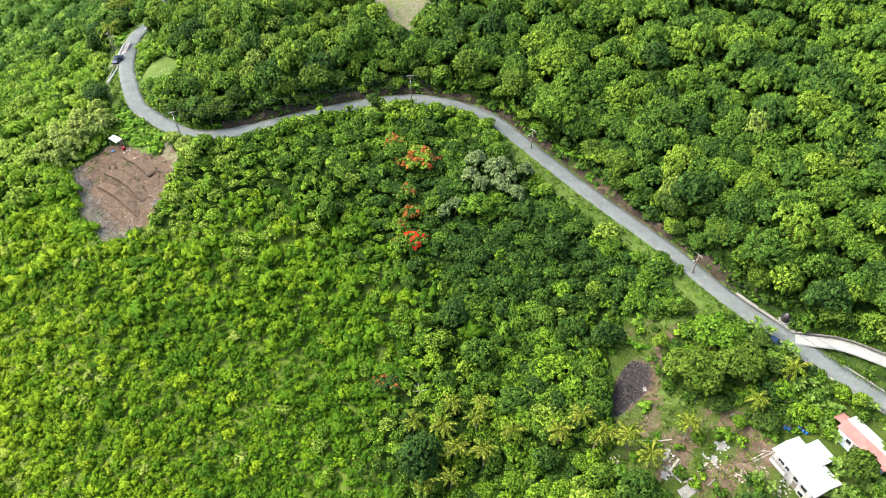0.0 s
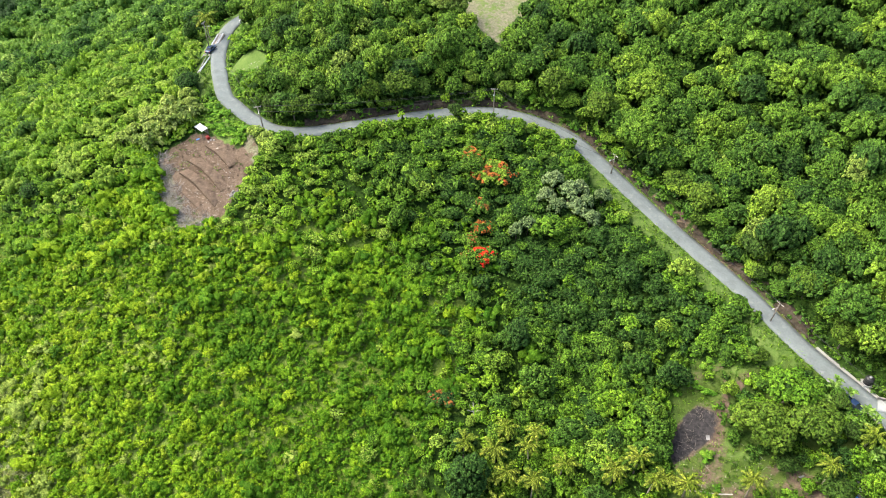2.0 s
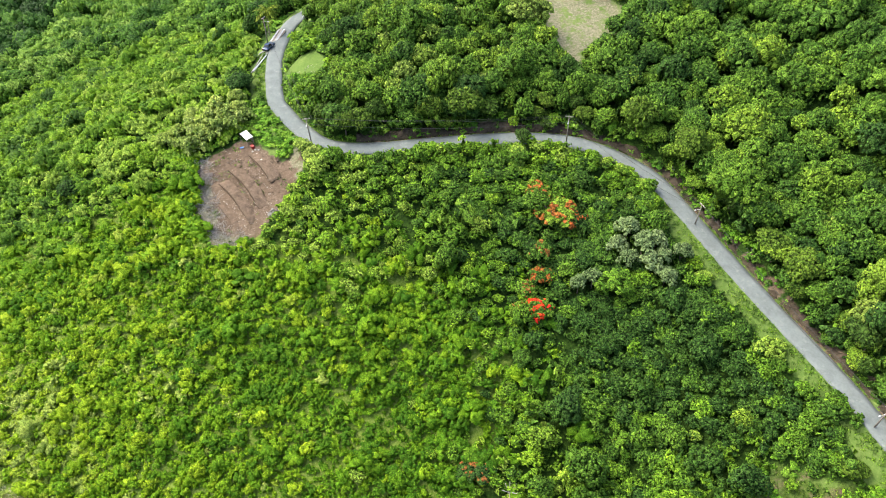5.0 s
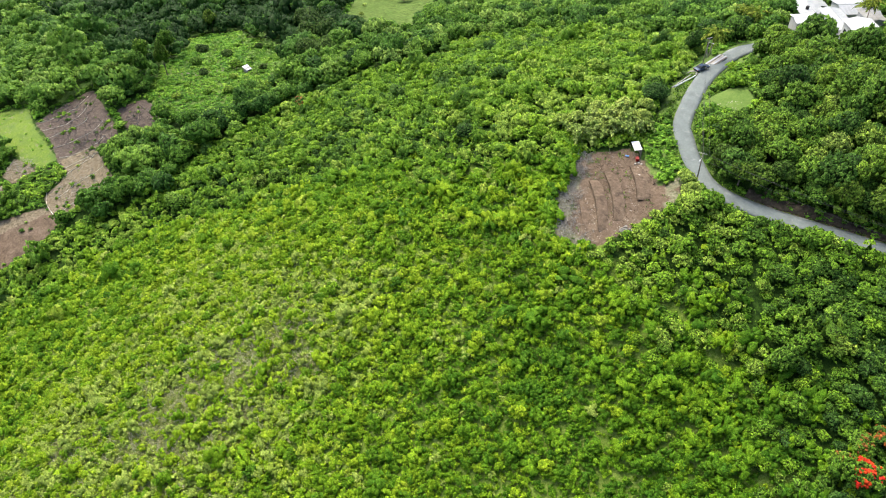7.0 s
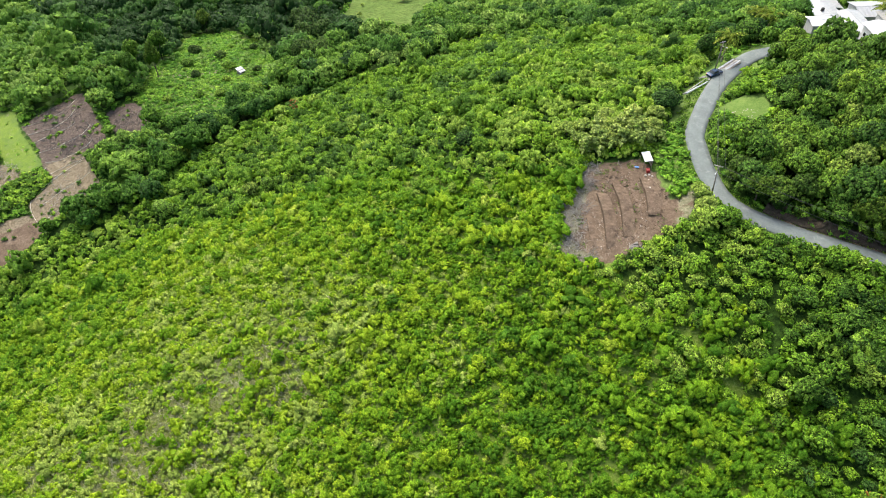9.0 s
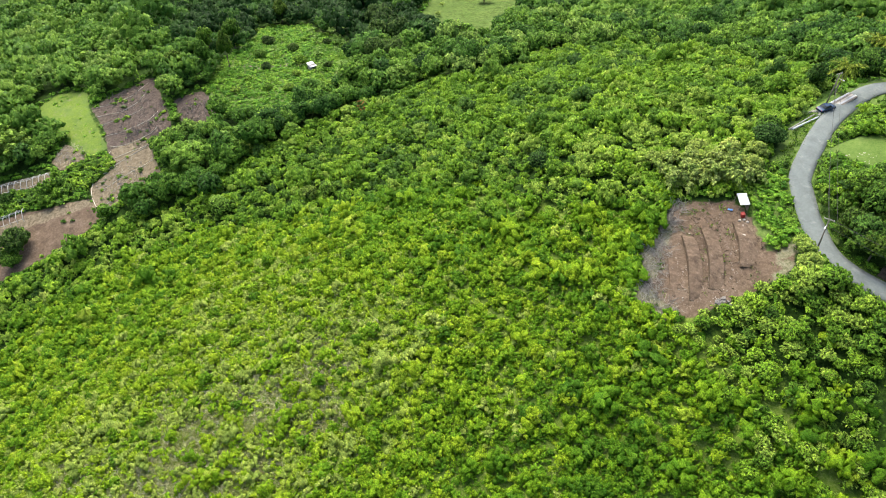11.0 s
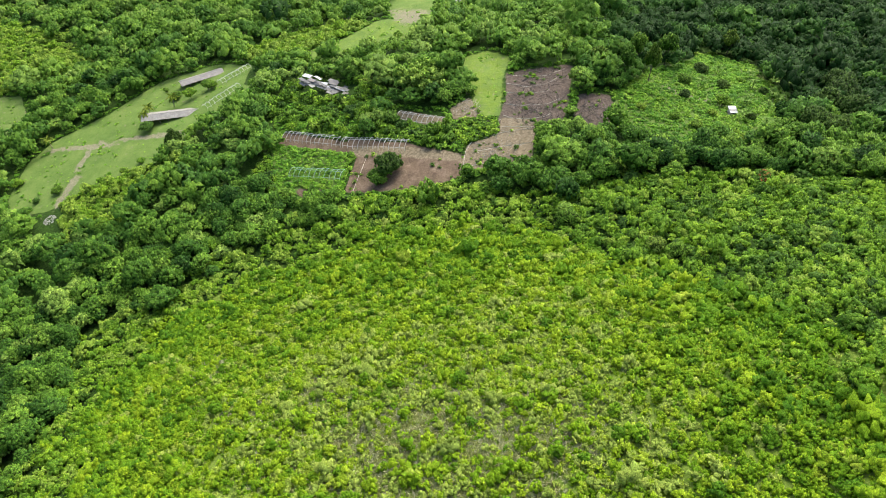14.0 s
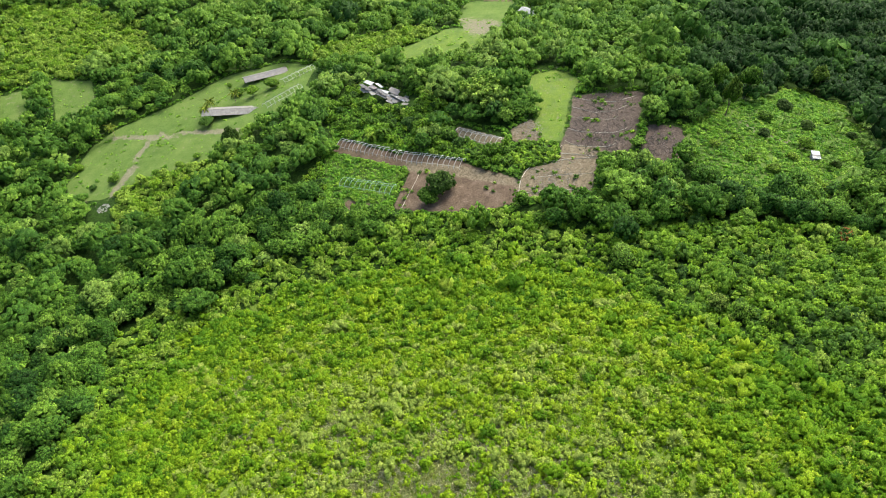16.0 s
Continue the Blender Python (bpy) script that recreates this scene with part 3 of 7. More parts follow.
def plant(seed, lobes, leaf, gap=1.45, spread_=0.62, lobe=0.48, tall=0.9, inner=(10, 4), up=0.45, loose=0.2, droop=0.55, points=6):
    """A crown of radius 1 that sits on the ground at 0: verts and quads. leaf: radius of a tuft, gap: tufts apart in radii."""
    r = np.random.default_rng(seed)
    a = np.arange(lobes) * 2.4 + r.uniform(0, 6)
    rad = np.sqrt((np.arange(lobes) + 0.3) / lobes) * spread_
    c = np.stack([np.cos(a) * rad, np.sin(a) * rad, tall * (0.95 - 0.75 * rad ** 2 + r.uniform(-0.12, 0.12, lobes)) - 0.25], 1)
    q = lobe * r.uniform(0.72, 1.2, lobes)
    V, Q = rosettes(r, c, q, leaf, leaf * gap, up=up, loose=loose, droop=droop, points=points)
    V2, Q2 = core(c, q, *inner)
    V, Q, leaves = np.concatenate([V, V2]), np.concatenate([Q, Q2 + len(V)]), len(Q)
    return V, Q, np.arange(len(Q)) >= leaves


def sow(name, label, category, places, sizes, heights, templates, mats, tints):
    """Many plants joined into one mesh."""
    which = rng.integers(0, len(templates), len(places))
    Vs, Qs, Ts, Ms, base = [], [], [], [], 0
    for k, (tv, tq, tm) in enumerate(templates):
        sel = np.where(which == k)[0]
        if not len(sel):
            continue
        a = rng.uniform(0, 2 * np.pi, len(sel))
        ca, sa = np.cos(a)[:, None], np.sin(a)[:, None]
        s, h = sizes[sel][:, None], heights[sel][:, None]
        st = rng.uniform(0.85, 1.18, len(sel))[:, None]
        x = (tv[None, :, 0] * ca - tv[None, :, 1] * sa) * s * st + places[sel, 0][:, None]
        y = (tv[None, :, 0] * sa + tv[None, :, 1] * ca) * s / st + places[sel, 1][:, None]
        z = tv[None, :, 2] * h + places[sel, 2][:, None]
        Vs.append(np.stack([x, y, z], -1).reshape(-1, 3))
        faces = (tq[None] + (np.arange(len(sel)) * len(tv))[:, None, None]).reshape(-1, 4) + base
        faces[np.tile(tq[:, 3] < 0, len(sel)), 3] = -1
        Qs.append(faces)
        Ts.append(np.repeat(tints[sel], len(tv)))
        Ms.append(np.tile(tm, len(sel)))
        base += len(sel) * len(tv)
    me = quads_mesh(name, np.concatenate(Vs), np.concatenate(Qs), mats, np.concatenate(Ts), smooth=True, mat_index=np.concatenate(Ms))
    return tagged(new(name, me), label, category, kind="stuff")


def scatter(lo, hi, step, jitter=0.45):
    gx, gy = np.arange(lo[0], hi[0], step), np.arange(lo[1], hi[1], step * 0.87)
    X, Y = np.meshgrid(gx, gy)
    X = X + (np.arange(len(gy)) % 2)[:, None] * step / 2
    X = X + rng.uniform(-jitter, jitter, X.shape) * step
    Y = Y + rng.uniform(-jitter, jitter, Y.shape) * step
    return X.ravel(), Y.ravel()


def open_ground(x, y, margin):
    """True where no clearing, road or yard keeps plants away."""
    ok = (far_from(x, y, ROAD_LINE)[0] > 2.0 + margin) & (far_from(x, y, DRIVE_LINE)[0] > 1.8 + margin)
    for p in SOILS + GRASSES:
        ok &= depth_in(x, y, p) < -0.6 * margin + 0.5 * wave(x, y, 3, 4)
    return ok


def below_road(x, y):
    """True on the downhill side close to the road."""
    d, k = far_from(x, y, ROAD_LINE)
    side = ROAD_LINE[np.minimum(k + 1, len(ROAD_LINE) - 1)] - ROAD_LINE[np.maximum(k - 1, 0)]
    down = side[:, 0] * (y - ROAD_LINE[k, 1]) - side[:, 1] * (x - ROAD_LINE[k, 0]) < 0
    return down & (d < 16) & (x > -64) & (x < 46)


# each: kind of cover at a place
def cover(x, y):
    wob = 3.0 * wave(x, y, 9, 6) + 6.0 * wave(x, y, 31, 2) + rng.normal(size=np.shape(x)) * np.where(x > -50, 7.5, 3.5)
    deep = depth_in(x, y, SHRUBS) + wob
    shrub = deep > 0
    thick = ((depth_in(x, y, BOWL) + wob > 0) | (depth_in(x, y, FAR_SLOPE) + wob > 0) | (deep > -16) | (depth_in(x, y, RIDGE_BUSH) > 0) | (depth_in(x, y, FAR_HILL) + wob > 0) | (depth_in(x, y, RIDGE_NORTH) > 0)) & ~shrub
    thick |= below_road(x, y) & ~shrub
    low = (depth_in(x, y, GARDEN) > 0) | (depth_in(x, y, HOOP_FRONT) > 0) | (depth_in(x, y, BED_EDGE) > 0) | (depth_in(x, y, FAR_GARDEN) > 0) | (depth_in(x, y, RUIN_SLOPE) > 0) | (depth_in(x, y, LUSH) > 0) | (depth_in(x, y, SHACK_MEADOW) + 5 * wave(x, y, 9, 3) > 0) | (depth_in(x, y, WEEDS) > -0.5) | (depth_in(x, y, LAWN_FRONT) > 0)
    return np.where(low, 3, np.where(shrub, 2, np.where(thick, 1, 0)))


def plan_distance(x, y):
    return np.hypot(x + 50, y - 70)


SEEN = [(-450, 330), (-85, 300), (-40, 250), (-20, 218), (78, 218), (108, 190), (128, 165), (108, 140), (98, 110), (88, 60), (78, 42), (30, 42), (-50, 46), (-78, 36),
        (-88, 0), (-88, -62), (-112, -92), (-152, -132), (-205, -182), (-285, -250), (-330, -300), (-450, -330)]
near_trees = [plant(s, 11, 0.13, 1.62, inner=(8, 3), points=4, droop=0.8) for s in range(6)]
mid_trees = [plant(s + 20, 9, 0.165, 1.62, inner=(7, 2), points=4, droop=0.85) for s in range(6)]
far_trees = [plant(s + 40, 7, 0.215, 1.6, lobe=0.44, inner=(6, 1), points=4, droop=0.9) for s in range(6)]
bushes = [plant(s + 60, 4, 0.29, 1.76, tall=0.8, inner=(5, 1), up=0.9, loose=0.35, droop=1.3, points=4) for s in range(8)]
bushes_low = [plant(s + 80, 4, 0.33, 1.7, tall=0.8, inner=(5, 1), points=4, droop=0.8) for s in range(5)]
thickets_near = [plant(s + 120, 7, 0.185, 1.62, inner=(6, 2), points=4, droop=0.8) for s in range(6)]
slope_bush = [plant(s + 160, 5, 0.27, 1.68, tall=0.8, inner=(5, 1), up=0.6, loose=0.3, points=4, droop=1.0) for s in range(8)]
thickets = [plant(s + 100, 6, 0.225, 1.65, inner=(6, 1), points=4, droop=0.9) for s in range(6)]


# single trees keep their own room: x, y, radius
ROOM_YARD = [(46, 78.5, 4.2), (50.5, 84.5, 4.0), (55, 77, 3.8), (49.5, 72.5, 2), (57.3, 69.5, 2), (60, 77.5, 2), (59.9, 59.6, 6.5), (70, 61.6, 4.7), (65.1, 87.8, 1.8), (62.4, 82.4, 2.6)]
ROOM_BOWL = [(12.1, 62.9, 2.0), (7.3, 61.6, 1.5), (-16.6, 150.3, 1.8), (8, 133, 2.6), (11.5, 130, 2.8), (13.5, 126.8, 2.4), (9, 126.5, 2.2), (16.5, 124.5, 2.4), (3, 121.5, 2), (0.5, 119.8, 1.7), (14, 131.5, 2), (-11, 138, 1.4), (-7, 134, 2.2), (-6, 113.4, 1.8), (-9.5, 117, 1), (-7, 120.5, 1), (-10.5, 83.5, 1.3)]
ROOM_BEND = [(-61.6, 136, 2.0), (-76.6, 138.4, 2.4), (-88.3, 180.5, 4.7), (-88, 166, 3), (-89.5, 173, 4), (-89, 188, 3)]
ROOM_HOUSES = [(-98.3, 244.5, 8.5), (-88, 222.5, 5.5), (-79, 221, 7.5), (-82.5, 238.5, 8.5), (-67.5, 211.5, 8), (-106, 262, 7), (-74.5, 230, 5), (-85.5, 214.5, 5), (-75, 212, 5), (-92, 233, 5.5), (-127, 242.5, 6), (-121, 244.5, 6), (-86.5, 139.8, 4), (-83.2, 143.6, 4), (-90.5, 137, 4)]
ROOM_FAR = [(-217, 10.5, 3.5), (-229, 58.5, 2.4), (-252, -83, 3), (-260, 14.5, 4.8), (-247, 117, 2.4), (-242, 119.5, 4), (-275.2, -24.6, 6), (-271, -16, 5), (-279.5, -33, 5), (-252, -83, 5), (-289, -79, 5), (-307, -79, 5), (-300, -70, 6), (-310, -74, 6), (-295, -66, 5), (-217, -122, 5.5), (-211, -120, 5), (-206, -117, 4.6), (-196, 118, 2.4)]
ROOM = ROOM_YARD + ROOM_BOWL + ROOM_BEND + ROOM_HOUSES + ROOM_FAR
PALM_ROOM = [(-6, 73), (0, 72), (2, 77), (7, 76), (6, 73), (12, 71), (2, 68), (7, 67), (-2, 67), (1, 63), (-4, 62), (21, 70), (25, 72), (27, 68), (33, 68), (36, 64), (62.2, 76), (-93, 185)]
ROADSIDE = []


def has_room(x, y, s):
    ok = np.ones(np.shape(x), bool)
    for rx, ry, rr in ROOM:
        ok &= np.hypot(x - rx, y - ry) > (rr if rr >= 4.6 else rr * 0.5) + 0.3 * s
    for rx, ry in PALM_ROOM:
        ok &= np.hypot(x - rx, y - ry) > 1.2
    return ok


def grow(name, label, category, kind, step, size, height, templates, mat, reach, keep=None, lift=0.42, tint_spread=0.36, area=None):
    x, y = scatter((-520, -330), (130, 330), step, 0.52 if kind in (0, 1) else 0.45)
    d = plan_distance(x, y)
    ok = (d >= reach[0]) & (d < reach[1]) & (inside(x, y, area) & ~inside(x, y, SEEN) if area else inside(x, y, SEEN))
    x, y = x[ok], y[ok]
    ok = (cover(x, y) == kind) if kind >= 0 else np.ones(len(x), bool)
    if keep is not None:
        ok &= keep(x, y)
    x, y = x[ok], y[ok]
    s = size * np.exp(rng.normal(scale=0.34 if kind == 2 else 0.24, size=len(x))) * (1 + 0.2 * wave(x, y, 14, 8))
    if kind == 2:
        s *= 1.35 - 0.35 * np.clip(depth_in(x, y, SHRUBS) / 26, 0, 1) if size < 1.2 else 1.0
    if kind == 1:
        s *= 1.0 - 0.22 * np.clip(1 + depth_in(x, y, SHRUBS) / 16, 0, 1)
    ok = (open_ground(x, y, s * 0.75) | ((kind < 0) & (depth_in(x, y, YARD) > -1) & (depth_in(x, y, BURN) < -0.5))) & has_room(x, y, s)
    x, y, s = x[ok], y[ok], s[ok]
    h = s * height * rng.uniform(0.8, 1.3, len(x))
    if kind == 0 and reach[0] == 0 and size > 2 and area is None:
        single = (far_from(x, y, ROAD_LINE)[0] < 8.5) & (np.arange(len(x)) % 3 > 0)
        ROADSIDE.extend(zip(x[single], y[single], s[single], h[single]))
        x, y, s, h = x[~single], y[~single], s[~single], h[~single]
    z = land(x, y) + h * lift
    tint = np.clip(lift_tint(x, y, kind) + rng.normal(scale=tint_spread * 0.5, size=len(x)), 0, 0.97)
    return sow(name, label, category, np.stack([x, y, z], 1), s, h, templates, mat, tint)


def lift_tint(x, y, kind):
    """Plants are paler and yellower over the dry brow of the hill; some shaded slopes are tinted darker."""
    brow = np.exp(-((x + 115) / 50) ** 2 - ((y - 40) / 65) ** 2)
    base = 0.42 + 0.18 * wave(x, y, 22, 9) + 0.24 * np.exp(-((x + 90) / 27) ** 2 - ((y - 113) / 24) ** 2)
    if kind == 2:
        return base + 0.54 * brow - 0.16 * np.clip((x + 85) / 30, 0, 1) - 0.12 * np.clip((x + 45) / 25, 0, 1) - 0.26 * np.clip((y - 78) / 25, 0, 1) * np.clip((-60 - x) / 20, 0, 1)
    if kind == 1:
        rim = np.clip(1 + depth_in(x, y, SHRUBS) / 18, 0, 1)
        slope = np.clip((-56 - x) / 20, 0, 1) * np.clip((y - 60) / 20, 0, 1)
        east = np.clip((x + 50) / 50, 0, 1) * np.clip((far_from(x, y, ROAD_LINE)[0] - 4) / 7, 0, 1)
        grove = np.exp(-((x - 8) / 22) ** 2 - ((y - 66) / 12) ** 2)
        back = np.clip((-120 - x) / 40, 0, 1) * np.clip((y - 80) / 30, 0, 1)
        # part of the bowl's darker tint to the north-east stands for shade
        return base + 0.24 - (0.22 + 0.36 * np.clip((y - 88) / 18, 0, 1)) * east - 0.16 * grove - 0.12 * back + 0.1 * np.clip((112 - y) / 20, 0, 1) * (1 - slope) + (0.18 * np.clip((x + 122) / 28, 0, 1)) * slope - 0.10 * np.clip((x - 4) / 14, 0, 1) * np.clip((y - 80) / 15, 0, 1) + 0.18 * rim * (1 - slope) + 0.16 * (x < -202)
    if kind == 3:
        return base + np.where(x > 30, -0.22, 0.1) + 0.22 * wave(x, y, 8, 3) * (x < -200)
    if kind == -1:
        return base + np.where(x > 40, -0.1, 0.08)
    if kind == 0:
        crest = np.exp(-((x + 312) / 45) ** 2 - ((y - 10) / 62) ** 2)
        # last term: shade on the north hillside facing away, put into the tint
        return base + 0.07 - 0.12 * np.clip((x + 30) / 40, 0, 1) + 0.12 * np.clip((-120 - x) / 60, 0, 1) + 0.2 * crest + 0.12 * np.clip((-340 - x) / 40, 0, 1) * np.clip(-y / 40, 0, 1) - 0.62 * np.clip((-222 - x) / 25, 0, 1) * np.clip((y - 72) / 28, 0, 1)
    return base


def on_verge(x, y):
    d = far_from(x, y, ROAD_LINE)[0]
    edge = np.max([depth_in(x, y, p) for p in SOILS + GRASSES], axis=0)
    dd = far_from(x, y, DRIVE_LINE)[0]
    return ((d > 3.2) & (d < 7.0)) | ((dd > 2.4) & (dd < 9) & (d > 3.2)) | ((edge > -3.2) & (edge < -0.2)) | ((depth_in(x, y, YARD) > -1) & (wave(x, y, 2.2, 5) > 0.25))


def not_worn(x, y):
    """Thins the scrub out where the slope is dry."""
    return rng.uniform(size=np.shape(x)) > 0.3 * dryness(x, y) * (0.8 + 0.5 * wave(x, y, 5, 3)) + 0.42 * greyness(x, y)


def tufts(seed, blades, high):
    """A tuft of upright blades, radius 1."""
    r = np.random.default_rng(seed)
    V = []
    for _ in range(blades):
        a, d, lean = r.uniform(0, 6.28), 0.8 * math.sqrt(r.random()), r.normal(scale=0.6, size=2)
        side = r.uniform(0, 6.28)
        p = np.array((d * math.cos(a), d * math.sin(a), 0))
        w = np.array((math.cos(side), math.sin(side), 0)) * 0.17
        V += [p - w, p + w, p + np.array((lean[0] + 0.4 * p[0], lean[1] + 0.4 * p[1], high * r.uniform(0.6, 1.2)))]
    n = blades
    return np.array(V), np.column_stack([np.arange(n * 3).reshape(-1, 3), np.full(n, -1)]), np.zeros(n, bool)


def on_dry(x, y):
    return rng.uniform(size=np.shape(x)) < 1.2 * dryness(x, y) * (0.9 + 0.5 * wave(x, y, 6, 4)) - 0.2 + 1.3 * greyness(x, y)


def on_grass(x, y):
    on = np.max([depth_in(x, y, p) for p in (RIDGE_GRASS, MEADOW, LEFT_FIELD, FAR_CLEAR, FAR_STRIP)], axis=0) > 1.5
    return on & (wave(x, y, 7, 11) + rng.normal(scale=0.6, size=np.shape(x)) > 0.6)


def is_lush(x, y):
    return np.max([depth_in(x, y, p) for p in (LUSH, SHACK_MEADOW, WEEDS, RUIN_SLOPE)], axis=0) > -1 + 2.0 * wave(x, y, 6, 8)


dry_tufts = [tufts(s, 16, 1.3) for s in range(5)]
dry_twigs = leaf_material("dry_grass_and_twigs", [(0.0, (0.24, 0.28, 0.07)), (0.5, (0.38, 0.40, 0.18)), (1.0, (0.50, 0.50, 0.36))], grain=4.0, through=0.45, spread=0.2, gap_contrast=0.25)
# the inner copy is darkened for the shade within the crowns
leaf_valley = [leaf_material("valley_leaves", FAR_GREEN, grain=3.0, gap_contrast=0.75, spread=0.34), leaf_material("valley_core_shade", FAR_GREEN, value=0.56, grain=2.4, gap_contrast=0.6)]
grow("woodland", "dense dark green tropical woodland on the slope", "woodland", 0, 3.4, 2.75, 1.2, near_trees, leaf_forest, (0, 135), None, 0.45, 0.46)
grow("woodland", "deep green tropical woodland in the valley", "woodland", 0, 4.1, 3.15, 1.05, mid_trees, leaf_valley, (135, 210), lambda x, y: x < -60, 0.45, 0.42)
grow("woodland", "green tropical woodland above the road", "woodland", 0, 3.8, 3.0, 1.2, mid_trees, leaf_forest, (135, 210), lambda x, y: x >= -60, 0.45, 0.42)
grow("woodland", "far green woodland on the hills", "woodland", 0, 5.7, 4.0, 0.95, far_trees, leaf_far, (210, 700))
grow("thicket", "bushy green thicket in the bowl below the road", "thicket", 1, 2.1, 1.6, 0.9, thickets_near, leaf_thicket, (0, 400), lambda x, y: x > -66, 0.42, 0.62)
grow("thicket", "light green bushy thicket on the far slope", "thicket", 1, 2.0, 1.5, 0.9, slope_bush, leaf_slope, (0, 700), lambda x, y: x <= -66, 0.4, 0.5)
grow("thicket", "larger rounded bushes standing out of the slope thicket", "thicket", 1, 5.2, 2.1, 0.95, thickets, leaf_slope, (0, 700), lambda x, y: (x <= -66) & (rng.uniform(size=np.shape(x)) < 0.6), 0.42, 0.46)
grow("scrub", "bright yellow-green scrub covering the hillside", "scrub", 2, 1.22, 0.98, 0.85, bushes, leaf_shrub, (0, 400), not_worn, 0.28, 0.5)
x_, y_ = scatter((-190, -60), (-10, 120), 8.2)
ok_ = inside(x_, y_, SEEN) & (cover(x_, y_) == 2) & (depth_in(x_, y_, SHRUBS) > 5) & open_ground(x_, y_, 1.5)
STANDOUT = list(zip(x_[ok_], y_[ok_]))
understory = [plant(s + 140, 3, 0.38, 1.8, tall=0.8, inner=(5, 1), up=0.6, points=3) for s in range(4)]
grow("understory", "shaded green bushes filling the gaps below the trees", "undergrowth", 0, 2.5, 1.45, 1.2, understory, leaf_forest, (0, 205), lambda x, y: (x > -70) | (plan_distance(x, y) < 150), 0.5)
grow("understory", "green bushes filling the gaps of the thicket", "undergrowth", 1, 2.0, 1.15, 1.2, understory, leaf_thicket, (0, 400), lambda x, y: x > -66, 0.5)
BEHIND = [(60, 60), (110, 40), (100, -30), (40, -70), (-40, -110), (-110, -130), (-160, -140), (-120, -60), (-90, -40), (-80, 40), (-40, 50)]
grow("scrub", "green scrub and bushes on the lower hillside", "scrub", 2, 2.9, 2.1, 0.7, understory, leaf_shrub, (0, 400), None, 0.3, 0.5, BEHIND)
grow("thicket", "green thicket on the lower hillside", "thicket", 1, 3.2, 2.5, 0.9, understory, leaf_thicket, (0, 400), None, 0.4, 0.5, BEHIND)
grow("woodland", "green woodland on the lower hillside", "woodland", 0, 3.8, 3.0, 1.0, understory, leaf_forest, (0, 400), None, 0.42, 0.5, BEHIND)
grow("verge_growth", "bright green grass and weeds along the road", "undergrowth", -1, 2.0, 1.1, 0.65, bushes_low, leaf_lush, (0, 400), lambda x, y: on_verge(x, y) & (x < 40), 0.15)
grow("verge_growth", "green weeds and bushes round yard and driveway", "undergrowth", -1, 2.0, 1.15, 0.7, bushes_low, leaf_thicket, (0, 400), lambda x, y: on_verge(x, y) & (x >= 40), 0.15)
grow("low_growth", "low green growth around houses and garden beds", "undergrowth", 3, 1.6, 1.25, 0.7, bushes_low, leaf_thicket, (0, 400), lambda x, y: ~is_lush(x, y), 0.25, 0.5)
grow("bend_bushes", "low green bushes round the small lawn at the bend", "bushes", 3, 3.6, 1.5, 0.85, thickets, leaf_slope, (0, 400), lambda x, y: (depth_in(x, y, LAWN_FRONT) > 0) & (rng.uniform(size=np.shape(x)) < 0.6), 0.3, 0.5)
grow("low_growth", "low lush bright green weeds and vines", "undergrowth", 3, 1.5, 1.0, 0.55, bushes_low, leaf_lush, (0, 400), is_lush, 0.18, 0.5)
grow("garden_bushes", "dark leafy bushes crowding round the houses", "bushes", 3, 2.3, 1.35, 0.95, thickets_near, leaf_thicket, (0, 400), lambda x, y: (depth_in(x, y, GARDEN) > 0) & (wave(x, y, 5, 3) > -0.3), 0.3, 0.5)
grow("slope_bushes", "tangled bushes and small trees below the ruined shed", "bushes", 3, 3.0, 1.9, 1.0, thickets, leaf_thicket, (0, 400), lambda x, y: ((depth_in(x, y, RUIN_SLOPE) > -4) | (depth_in(x, y, HOOP_FRONT) > 0)) & (wave(x, y, 6, 5) > -0.15), 0.3, 0.5)
x_, y_ = scatter((-175, -45), (-40, 130), 0.62)
ok_ = on_dry(x_, y_) & (cover(x_, y_) == 2) & open_ground(x_, y_, 0.5)
x_, y_ = x_[ok_], y_[ok_]
s_ = rng.uniform(0.35, 0.85, len(x_))
sow("dry_grass", "dry greyish grass and bare twigs among the scrub", "dry grass", np.stack([x_, y_, land(x_, y_)], 1), s_, s_ * 0.75, dry_tufts, [dry_twigs], rng.uniform(0, 1, len(x_)))
x_, y_ = scatter((-400, -215), (-205, 260), 1.7)
ok_ = on_grass(x_, y_)
x_, y_ = x_[ok_], y_[ok_]
s_ = rng.uniform(0.2, 1.0, len(x_)) ** 3 * 0.9 + 0.2
sow("tussocks", "uneven tussocks and low bushes on the far meadows", "tussocks", np.stack([x_, y_, land(x_, y_)], 1), s_, s_ * 0.5, bushes_low, leaf_lush, rng.uniform(0.4, 1.0, len(x_)))
x_, y_ = scatter((-90, 40), (90, 190), 0.62)
d_ = far_from(x_, y_, ROAD_LINE)[0]
yard_ = (depth_in(x_, y_, YARD) > 0) & (depth_in(x_, y_, BURN) < -0.4)
island_ = (depth_in(x_, y_, [(69.5, 79.2), (72.4, 77.4), (77.8, 74.8), (88, 64), (96, 54), (92, 50), (84, 60), (76.4, 70.4), (73.2, 74.0)]) > -0.3)
plot_ = (depth_in(x_, y_, PLOT) > 0) & (wave(x_, y_, 4, 5) > 0.2)
edge_ = (d_ > 2.1) & (d_ < 4.8) | (depth_in(x_, y_, VERGE) > 0) | ((far_from(x_, y_, DRIVE_LINE)[0] < 5) & (d_ > 2.4) & (x_ > 66))
u_ = rng.uniform(size=len(x_))
